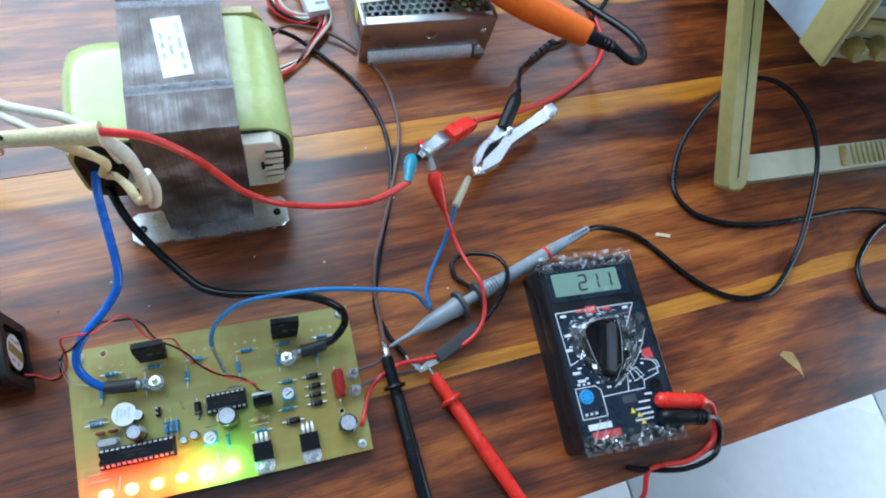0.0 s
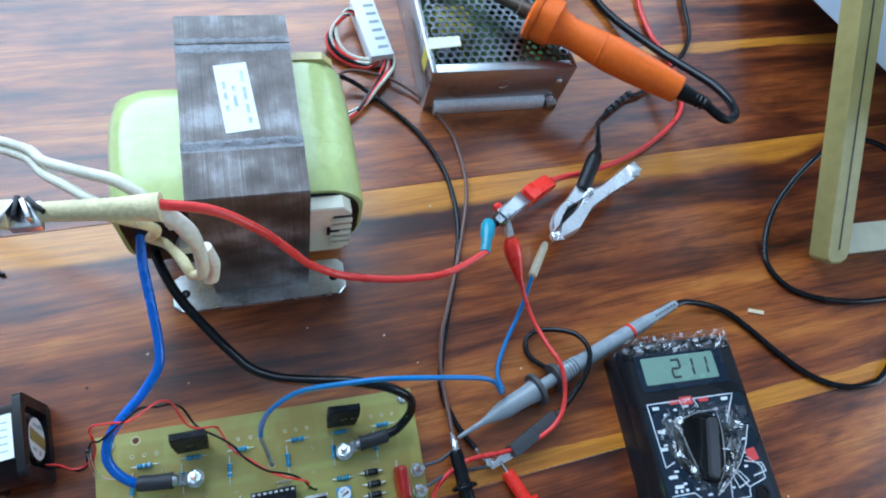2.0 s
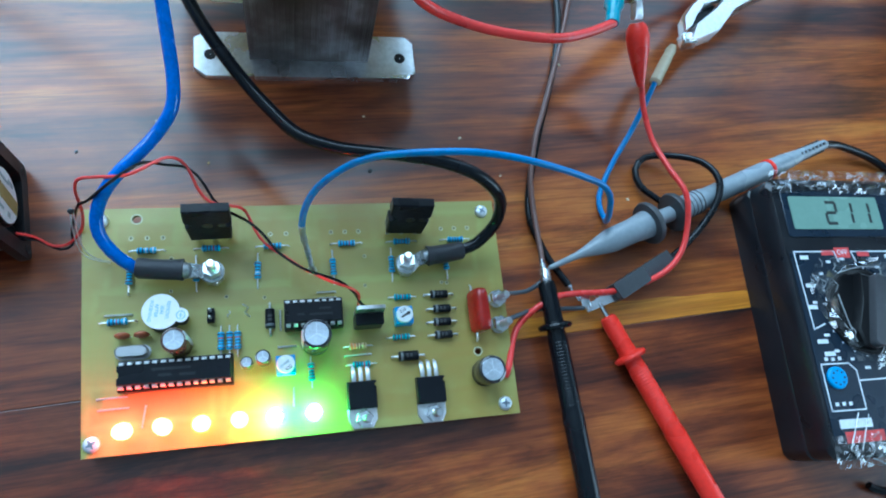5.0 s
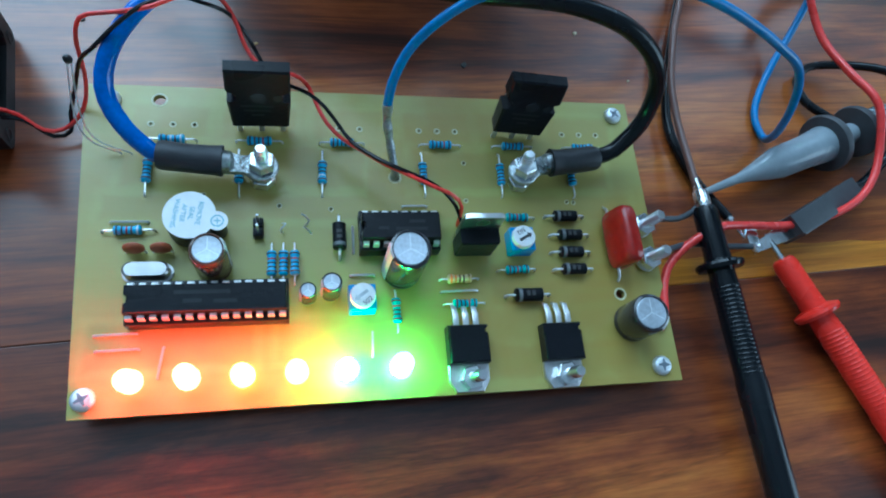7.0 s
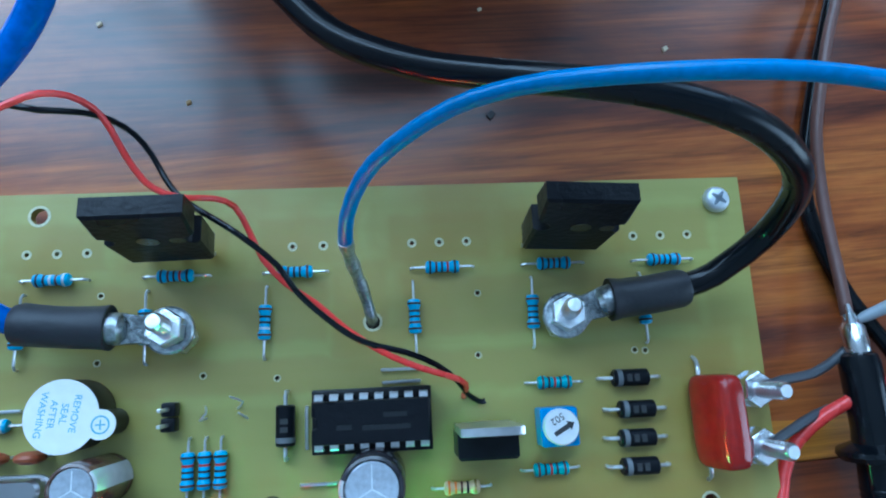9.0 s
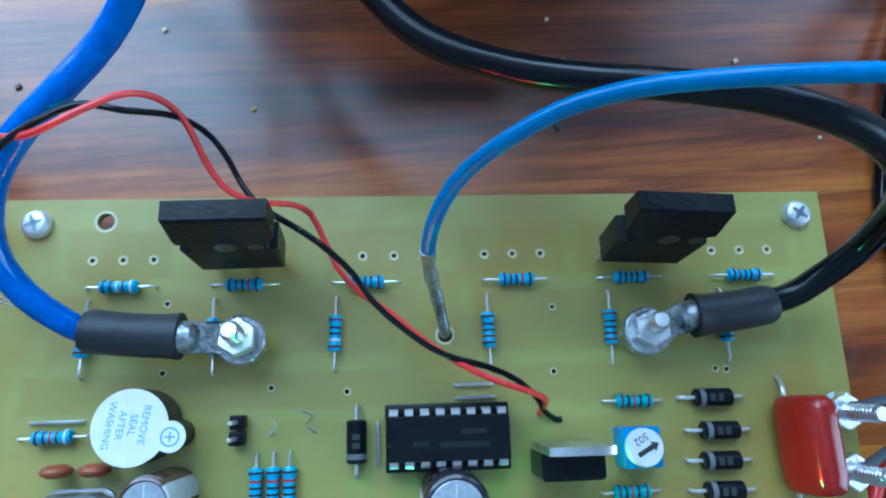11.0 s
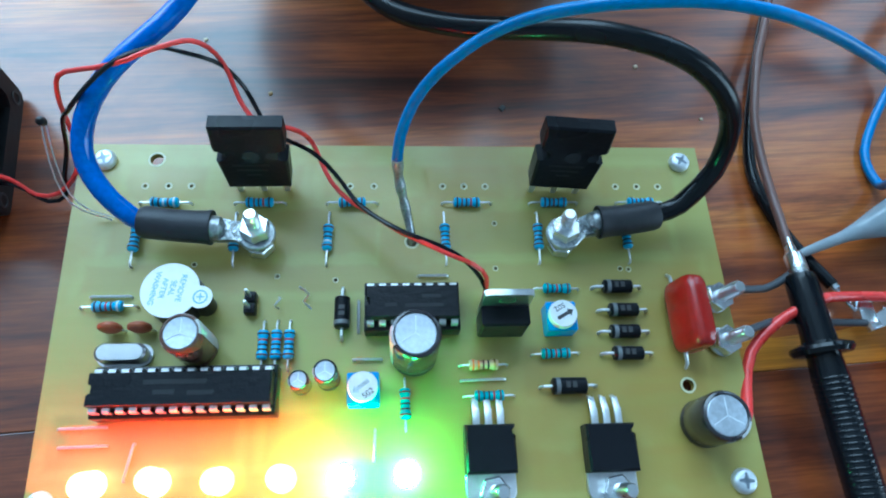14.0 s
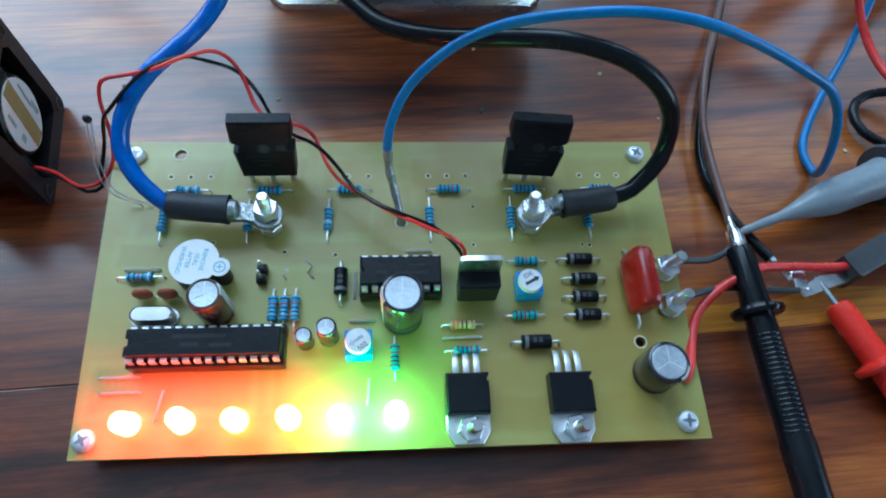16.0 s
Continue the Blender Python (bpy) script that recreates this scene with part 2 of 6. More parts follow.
def film_material():
    """Thin clear wrapping film: mostly clear, with glossy creases."""
    m = bpy.data.materials.new("clear_film")
    m.use_nodes = True
    n, l, p = nodes_of(m)
    clear, gloss, mixer, tex = n.new("ShaderNodeBsdfTransparent"), n.new("ShaderNodeBsdfGlossy"), n.new("ShaderNodeMixShader"), n.new("ShaderNodeTexNoise")
    gloss.inputs["Roughness"].default_value = 0.10
    tc = n.new("ShaderNodeTexCoord")
    tex.inputs["Scale"].default_value = 260
    l.new(tc.outputs["Object"], tex.inputs["Vector"])
    rng = n.new("ShaderNodeMapRange")
    rng.inputs[1].default_value, rng.inputs[2].default_value = 0.4, 0.7
    rng.inputs[3].default_value, rng.inputs[4].default_value = 0.04, 0.42
    l.new(tex.outputs[0], rng.inputs[0])
    l.new(rng.outputs[0], mixer.inputs[0]), l.new(clear.outputs[0], mixer.inputs[1]), l.new(gloss.outputs[0], mixer.inputs[2])
    l.new(mixer.outputs[0], n["Material Output"].inputs[0])
    return m


WOOD, BOARD, LAMS, FILM = wood_material(), board_material(), lamination_material(), film_material()
# unseen wall and ceiling, greyed to cut bounce light and sheen
WALL = mat("wall_paint", (0.22, 0.23, 0.24), 0.8, var=0.05, scale=3)
CEILING = mat("ceiling_paint", (0.36, 0.37, 0.38), 0.85, var=0.04, scale=3)
TILE = mat("floor_tile", (0.70, 0.75, 0.79), 0.25, var=0.05, scale=4)
GROUT = mat("grout", (0.42, 0.42, 0.42), 0.9)
FANBLADE = mat("glossy_blade_plastic", (0.022, 0.024, 0.028), 0.26, bump=0.1, spec=0.6)
BLACK = mat("black_plastic", (0.007, 0.007, 0.008), 0.36, bump=0.1, spec=0.28)
EPOXY = mat("moulded_epoxy", (0.008, 0.009, 0.012), 0.34, bump=0.2, bscale=900, spec=0.16)
SHRINK = mat("heat_shrink", (0.022, 0.023, 0.028), 0.46, bump=0.8, bscale=160, spec=0.5)
BLACKWIRE = mat("black_insulation", (0.005, 0.0065, 0.009), 0.22, bump=0.12, bscale=180, spec=0.3)
BLUECABLE = mat("blue_insulation", (0.008, 0.125, 0.56), 0.22, var=0.25, scale=90, bump=0.3, bscale=200)
LIGHTBLUE = mat("light_blue_insulation", (0.010, 0.17, 0.45), 0.36, var=0.25, scale=90)
REDWIRE = mat("red_insulation", (0.74, 0.045, 0.040), 0.33, var=0.12)
BROWNWIRE = mat("brown_insulation", (0.15, 0.075, 0.06), 0.4)
GREYWIRE = mat("grey_insulation", (0.06, 0.065, 0.075), 0.45)
REDPLASTIC = mat("red_plastic", (0.80, 0.030, 0.018), 0.30, var=0.10)
ORANGE = mat("orange_rubber", (0.90, 0.15, 0.006), 0.42, var=0.1, bump=0.1)
TEAL = mat("teal_sleeve", (0.02, 0.26, 0.36), 0.3)
CLEARSLEEVE = mat("yellowed_clear_sleeve", (0.66, 0.58, 0.40), 0.18, trans=0.35, coat=0.4)
WELD = mat("weld_scale", (0.15, 0.15, 0.16), 0.5, 0.5, var=0.45, scale=110, bump=0.9, bscale=260)
STEEL = mat("zinc_plated_steel", (0.82, 0.85, 0.88), 0.30, 1.0, var=0.15, bump=0.3)
SCREWZINC = mat("dull_zinc_screw", (0.80, 0.84, 0.88), 0.48, 0.75, var=0.15, bump=0.3)
LUGTIN = mat("crumpled_tinned_lug", (0.40, 0.43, 0.44), 0.34, 0.9, var=0.6, scale=160, bump=1.0, bscale=220)
TIN = mat("tinned_wire", (0.74, 0.75, 0.76), 0.36, 0.75)
BRUSHED = mat("dull_sheet_steel", (0.50, 0.50, 0.51), 0.34, 1.0, var=0.08, scale=20, bump=0.15)
ALU = mat("bright_aluminium", (0.75, 0.75, 0.76), 0.3, 1.0, var=0.12)
GREENTAPE = mat("yellow_green_tape", (0.55, 0.63, 0.25), 0.22, var=0.10, scale=25, bump=0.35, bscale=70, coat=0.3)
TAPEAGED = mat("yellowed_tape_edge", (0.62, 0.52, 0.22), 0.4, var=0.2, bump=0.3)
BOBBIN = mat("cream_bobbin_plastic", (0.74, 0.70, 0.56), 0.42, var=0.08, scale=30)
SLEEVE = mat("cream_fabric_sleeve", (0.70, 0.60, 0.34), 0.6, var=0.2, scale=80, bump=0.6, bscale=500)
SLEEVEPALE = mat("pale_sleeve", (0.72, 0.68, 0.55), 0.5, var=0.15, scale=60, bump=0.4)
LABEL = mat("paper_label", (0.82, 0.83, 0.84), 0.55, var=0.05)
INK = mat("grey_print", (0.35, 0.42, 0.42), 0.6)
INKBLACK = mat("black_print", (0.02, 0.02, 0.022), 0.55)
INKCYAN = mat("cyan_print", (0.16, 0.45, 0.55), 0.6)
WHITEPRINT = mat("white_print", (0.72, 0.76, 0.80), 0.5)
DIMPLESHEEN = mat("smooth_moulding", (0.022, 0.025, 0.03), 0.25)
SLOT = mat("shaded_zinc", (0.26, 0.30, 0.35), 0.5, 0.6)
CREASEGLINT = mat("creased_film", (0.75, 0.78, 0.80), 0.12, trans=0.55, var=0.3, scale=200)
CHIPINK = mat("faint_chip_marking", (0.021, 0.023, 0.025), 0.5, spec=0.2)
SHAFT = mat("heat_darkened_steel", (0.16, 0.12, 0.10), 0.36, 0.9, var=0.3, scale=40)
COVER = mat("plated_cover", (0.30, 0.32, 0.35), 0.28, 1.0, var=0.15, scale=14)
RINGPALE = mat("chafed_laminate", (0.60, 0.58, 0.36), 0.5, var=0.25, scale=400)
PALEINK = mat("faded_ink", (0.46, 0.52, 0.56), 0.6, var=0.4, scale=300)
GREYPRINT = mat("grey_marking", (0.035, 0.035, 0.036), 0.5)
STRIPEGREY = mat("diode_stripe_grey", (0.16, 0.17, 0.18), 0.45)
RESBLUE = mat("blue_resistor_lacquer", (0.06, 0.42, 0.72), 0.32)
RESTEAL = mat("teal_resistor_lacquer", (0.03, 0.38, 0.46), 0.32)
RESBEIGE = mat("beige_resistor_lacquer", (0.60, 0.44, 0.24), 0.4)
BANDS = {"k": INKBLACK, "n": mat("brown_band", (0.10, 0.03, 0.015), 0.4), "r": mat("red_band", (0.45, 0.03, 0.02), 0.4), "o": mat("orange_band", (0.75, 0.20, 0.02), 0.4), "w": WHITEPRINT, "g": mat("gold_band", (0.5, 0.36, 0.12), 0.3, 0.6)}
TRIMBLUE = mat("blue_trimmer_body", (0.03, 0.25, 0.60), 0.35)
TRIMDIAL = mat("white_trimmer_dial", (0.74, 0.76, 0.78), 0.4)
REDFILM = mat("dark_red_dipped_film", (0.30, 0.012, 0.008), 0.22, var=0.15, coat=0.25)
BROWNDISC = mat("brown_ceramic_disc", (0.35, 0.09, 0.035), 0.5)
CAPBROWN = mat("brown_capacitor_sleeve", (0.09, 0.045, 0.03), 0.22, coat=0.4)
CAPBLACK = mat("black_capacitor_sleeve", (0.022, 0.02, 0.024), 0.25, coat=0.4)
CAPSTRIPE = mat("pale_capacitor_stripe", (0.45, 0.46, 0.46), 0.35)
CANTOP = mat("silver_can_top", (0.52, 0.56, 0.62), 0.45, 0.5, var=0.2, scale=120)
LEDRED = mat("lit_red_led", (0.8, 0.15, 0.05), 0.3, emit=(1.0, 0.026, 0.010), power=92)
LEDAMBER = mat("lit_amber_led", (0.8, 0.4, 0.05), 0.3, emit=(1.0, 0.062, 0.010), power=74)
LEDGREEN = mat("lit_green_led", (0.1, 0.8, 0.2), 0.3, emit=(0.17, 1.0, 0.25), power=74)
METER = mat("meter_black_case", (0.009, 0.010, 0.013), 0.33, var=0.2, bump=0.1, coat=0.15, spec=0.4)
METERFACE = mat("meter_printed_face", (0.010, 0.019, 0.034), 0.3, coat=0.2, spec=0.4)
LCD = mat("lcd_glass", (0.20, 0.31, 0.25), 0.22, var=0.04, coat=0.5)
LCDINK = mat("lcd_segment", (0.025, 0.03, 0.03), 0.4)
METERRED = mat("meter_red_print", (0.62, 0.06, 0.06), 0.45)
METERYELLOW = mat("meter_yellow_print", (0.75, 0.58, 0.05), 0.45)
METERBLUE = mat("meter_blue_socket", (0.03, 0.28, 0.60), 0.4)
KNOBGREY = mat("dial_pointer_grey", (0.05, 0.05, 0.055), 0.4)
PROBEGREY = mat("grey_probe_plastic", (0.27, 0.31, 0.34), 0.26, var=0.1, scale=40)
PROBEDARK = mat("dark_grey_rubber", (0.06, 0.062, 0.068), 0.5)
BEIGE = mat("aged_beige_plastic", (0.42, 0.36, 0.135), 0.45, var=0.12, scale=14, bump=0.15)
CREAM = mat("cream_panel_plastic", (0.50, 0.48, 0.34), 0.45, var=0.08, scale=14)
SCOPEBLUE = mat("pale_blue_grey_paint", (0.48, 0.58, 0.68), 0.45, var=0.06, scale=12)
OCHRE = mat("ochre_knob", (0.36, 0.27, 0.08), 0.4)
SCREEN = mat("teal_screen", (0.05, 0.26, 0.36), 0.1, coat=0.6)
GREENPCB = mat("green_solder_mask", (0.10, 0.22, 0.06), 0.4, var=0.4, scale=90)
LEAF = mat("dry_leaf", (0.42, 0.26, 0.10), 0.7, var=0.25)
CHIPWOOD = mat("pale_crumb", (0.68, 0.55, 0.36), 0.7)
TAPEWHITE = mat("masking_tape", (0.78, 0.74, 0.55), 0.5)
YELLOWTAPE = mat("yellow_tape", (0.70, 0.60, 0.10), 0.45)

# ---- mesh helpers, in millimetres ----


def cat(points, step=3.0):
    """A smooth line through points, as vectors."""
    p = [Vector(q) for q in points]
    p = [2 * p[0] - p[1]] + p + [2 * p[-1] - p[-2]]
    out = []
    for i in range(1, len(p) - 2):
        a, b, c, d = p[i - 1:i + 3]
        k = max(2, int((c - b).length / step))
        for j in range(k):
            t = j / k
            out.append(0.5 * (2 * b + (c - a) * t + (2 * a - 5 * b + 4 * c - d) * t * t + (3 * b - a - 3 * c + d) * t ** 3))
    return out + [p[-2]]


def tube(bm, points, r, seg=10, smooth=True, step=3.0, radii=None):
    """A closed pipe along a line; radii gives (share of the length, factor) stops."""
    line = cat(points, step) if smooth else [Vector(q) for q in points]
    rings, up = [], Vector((0.13, 0.21, 1)).normalized()
    for i, q in enumerate(line):
        d = (line[min(i + 1, len(line) - 1)] - line[max(i - 1, 0)]).normalized()
        side = d.cross(up)
        if side.length < 1e-4:
            side = d.orthogonal()
        side.normalize()
        up = side.cross(d).normalized()
        f = 1.0
        if radii:
            s = i / max(1, len(line) - 1)
            f = float(np.interp(s, [a for a, _ in radii], [b for _, b in radii]))
        rings.append([bm.verts.new(q + r * f * (math.cos(2 * math.pi * k / seg) * side + math.sin(2 * math.pi * k / seg) * up)) for k in range(seg)])
    for a, b in zip(rings, rings[1:]):
        for k in range(seg):
            bm.faces.new((a[k], a[(k + 1) % seg], b[(k + 1) % seg], b[k]))
    bm.faces.new(rings[0][::-1]), bm.faces.new(rings[-1])
    return bm


def lathe(bm, profile, seg=20, m=None, ring=False):
    """A turned solid: (radius, height) from bottom to top round z, moved by m; ring: open in the middle."""
    m = m or Matrix()
    rings = []
    for r, z in profile:
        if r < 1e-6:
            rings.append([bm.verts.new(m @ Vector((0, 0, z)))])
        else:
            rings.append([bm.verts.new(m @ Vector((r * math.cos(2 * math.pi * k / seg), r * math.sin(2 * math.pi * k / seg), z))) for k in range(seg)])
    for a, b in zip(rings, rings[1:] + rings[:1] if ring else rings[1:]):
        for k in range(seg):
            q = [a[k % len(a)], a[(k + 1) % len(a)], b[(k + 1) % len(b)], b[k % len(b)]]
            q = [v for i, v in enumerate(q) if v not in q[:i]]
            if len(q) > 2:
                bm.faces.new(q)
    if len(rings[0]) > 1 and not ring:
        bm.faces.new(rings[0][::-1])
    if len(rings[-1]) > 1 and not ring:
        bm.faces.new(rings[-1])
    return bm


def prism(bm, outline, z0, z1, m=None, bevel=0.0):
    """An upright solid on a flat outline, its top edge chamfered by bevel."""
    m = m or Matrix()
    c = Vector((sum(p[0] for p in outline) / len(outline), sum(p[1] for p in outline) / len(outline)))

    def ring(z, inset):
        out = []
        for x, y in outline:
            d = Vector((x, y)) - c
            q = Vector((x, y)) - d.normalized() * inset * 1.2 if inset else Vector((x, y))
            out.append(bm.verts.new(m @ Vector((q.x, q.y, z))))
        return out
    rings = [ring(z0, 0), ring(z1 - bevel, 0), ring(z1, bevel)] if bevel else [ring(z0, 0), ring(z1, 0)]
    for a, b in zip(rings, rings[1:]):
        for k in range(len(a)):
            bm.faces.new((a[k], a[(k + 1) % len(a)], b[(k + 1) % len(a)], b[k]))
    bm.faces.new(rings[0][::-1]), bm.faces.new(rings[-1])
    return bm


def rounded(w, h, r, k=4, cx=0.0, cy=0.0):
    """The outline of a rectangle with round corners."""
    out = []
    for sx, sy, a0 in ((1, 1, 0), (-1, 1, 90), (-1, -1, 180), (1, -1, 270)):
        for i in range(k + 1):
            a = radians(a0 + 90 * i / k)
            out.append((cx + sx * (w / 2 - r) + r * math.cos(a), cy + sy * (h / 2 - r) + r * math.sin(a)))
    return out


def box(bm, cx, cy, cz, sx, sy, sz, bevel=0.0, m=None):
    """A block round its middle, with bevelled edges."""
    t = bmesh.new()
    bmesh.ops.create_cube(t, size=1.0, matrix=Matrix.Diagonal((sx, sy, sz, 1)))
    if bevel:
        bmesh.ops.bevel(t, geom=t.edges[:], offset=bevel, segments=2, affect="EDGES", profile=0.5)
    t.transform((m or Matrix()) @ Matrix.Translation((cx, cy, cz)))
    tmp = bpy.data.meshes.new("tmp")
    t.to_mesh(tmp), t.free()
    bm.from_mesh(tmp)
    bpy.data.meshes.remove(tmp)
    return bm


def along(a, b):
    """The pose in which z runs from a to b (millimetres)."""
    a, b = Vector(a), Vector(b)
    return Matrix.Translation(a) @ (b - a).to_track_quat("Z", "Y").to_matrix().to_4x4()


def mesh_of(name, bm, material, smooth=True):
    bm.transform(Matrix.Scale(0.001, 4))
    bmesh.ops.recalc_face_normals(bm, faces=bm.faces)
    me = bpy.data.meshes.new(name)
    bm.to_mesh(me), bm.free()
    me.materials.append(material)
    if smooth:
        me.polygons.foreach_set("use_smooth", [True] * len(me.polygons))
        me.set_sharp_from_angle(angle=radians(38))
    return me


def at(x=0, y=0, z=0, rx=0, ry=0, rz=0):
    return pose(x / 1000, y / 1000, z / 1000, rx, ry, rz)


def part(name, bm, material, parent, label="", m=None):
    """One mesh under a thing or under a part. bm: a bmesh in millimetres, or a ready mesh."""
    me = bm if isinstance(bm, bpy.types.Mesh) else mesh_of(name, bm, material)
    ob = new(name, me)
    ob.parent = parent
    if m:
        ob.matrix_basis = m
    if label:
        ob["label"] = label
    return ob


def thing(name, label, category, x=0, y=0, z=0, rz=0, group=""):
    ob = new(name)
    ob.empty_display_size = 0.01
    ob.matrix_world = at(x, y, z, 0, 0, rz)
    return tagged(ob, label, category, group)


def solo(name, bm, material, label, category, m=None, group="", kind=""):
    """A thing of a single mesh."""
    ob = new(name, mesh_of(name, bm, material))
    if m:
        ob.matrix_world = m
    return tagged(ob, label, category, group, kind)


def text_mesh(body, size, depth=0.02):
    """Flat lettering, size in millimetres, centred."""
    cu = bpy.data.curves.new("lettering", "FONT")
    cu.body, cu.size, cu.extrude, cu.align_x, cu.align_y = body, size / 1000, depth / 1000, "CENTER", "CENTER"
    ob = bpy.data.objects.new("lettering", cu)
    scene.collection.objects.link(ob)
    dg = bpy.context.evaluated_depsgraph_get()
    me = bpy.data.meshes.new_from_object(ob.evaluated_get(dg))
    bpy.data.objects.remove(ob)
    return me


def letters(body, size, material, parent, m, name="lettering"):
    me = text_mesh(body, size)
    me.materials.clear()
    me.materials.append(material)
    return part(name, me, material, parent, "", m)


CACHE = {}


def shared(key, build, material):
    """The mesh under that key, built once."""
    if key not in CACHE:
        CACHE[key] = mesh_of(key, build(bmesh.new()), material)
    return CACHE[key]

# ---- the room: unseen walls and ceiling, added and toned dark to limit bounce ----


def slab(name, x0, x1, y0, y1, z0, z1, material, label=""):
    bm = box(bmesh.new(), (x0 + x1) * 500, (y0 + y1) * 500, (z0 + z1) * 500, (x1 - x0) * 1000, (y1 - y0) * 1000, (z1 - z0) * 1000)
    return tagged(new(name, mesh_of(name, bm, material, False)), label, "", "", "structure")


FLOOR_Z = -0.75
slab("floor", -1.9, 1.9, -1.8, 1.1, FLOOR_Z - 0.1, FLOOR_Z - 0.004, GROUT, "grey grout bed under glossy floor tiles")
slab("ceiling", -1.9, 1.9, -1.8, 1.1, 2.0, 2.1, CEILING, "unseen plain ceiling, toned grey to hold down the table's sheen")


def wall_with_openings(name, horizontal, at_, thick, lo, hi, openings, label):
    """A wall in pieces round its openings (from, to, sill, head), joined to one mesh."""
    bm = bmesh.new()
    pieces, edge = [], lo
    for w0, w1, s0, s1 in openings:
        pieces += [(edge, w0, FLOOR_Z, 2.0), (w0, w1, FLOOR_Z, s0), (w0, w1, s1, 2.0)]
        edge = w1
    for a, b, c, d in pieces + [(edge, hi, FLOOR_Z, 2.0)]:
        mid, wide = (a + b) * 500, (b - a) * 1000
        if horizontal:
            box(bm, mid, (at_ + thick / 2) * 1000, (c + d) * 500, wide, thick * 1000, (d - c) * 1000)
        else:
            box(bm, (at_ + thick / 2) * 1000, mid, (c + d) * 500, thick * 1000, wide, (d - c) * 1000)
    return tagged(new(name, mesh_of(name, bm, WALL, False)), label, "", "", "structure")


wall_with_openings("wall_north", True, 0.95, 0.15, -1.9, 1.9, [(-1.57, 0.31, 0.32, 1.94), (0.69, 1.31, 0.33, 1.53)], "unseen wall, toned dark grey, with two window openings")
# the opening is added to let the east fill lamp in
wall_with_openings("wall_east", False, 1.75, 0.15, -1.8, 0.95, [(-0.97, 0.07, -0.72, 1.33)], "unseen wall, toned dark, with an opening for the fill lamp")
slab("wall_south", -1.75, 1.75, -1.8, -1.65, FLOOR_Z, 2.0, WALL, "unseen plain wall, toned dark grey to limit bounce light")
slab("wall_west", -1.9, -1.75, -1.8, 0.95, FLOOR_Z, 2.0, WALL, "unseen plain wall, toned dark grey to limit bounce light")

# ---- table: glued strips with thin joints, turned a little from the board ----
table = thing("wooden_table", "polished reddish-brown wooden table of wide glued strips", "table")
table.matrix_world = at(0, 0, -750, 0, 0, 3.3)
STRIPS = [-103.6, -15.7, 165.7, 347.0, 528.0, 711.0]
for v0, v1 in zip(STRIPS, STRIPS[1:]):
    along_by = 300 if v0 < -50 else 0
    bm = box(bmesh.new(), 190 - along_by, (v0 + v1) / 2, -15, 1500, v1 - v0 - 0.12, 30, 0.25)
    part("plank", mesh_of("plank", bm, WOOD, False), WOOD, table, "", at(along_by, 0, 750))
for x in (-480, 860):
    for y in (-40, 650):
        part("leg", prism(bmesh.new(), rounded(60, 60, 6, 3, x, y), 0, 720), WOOD, table)

# ---- mains transformer ----


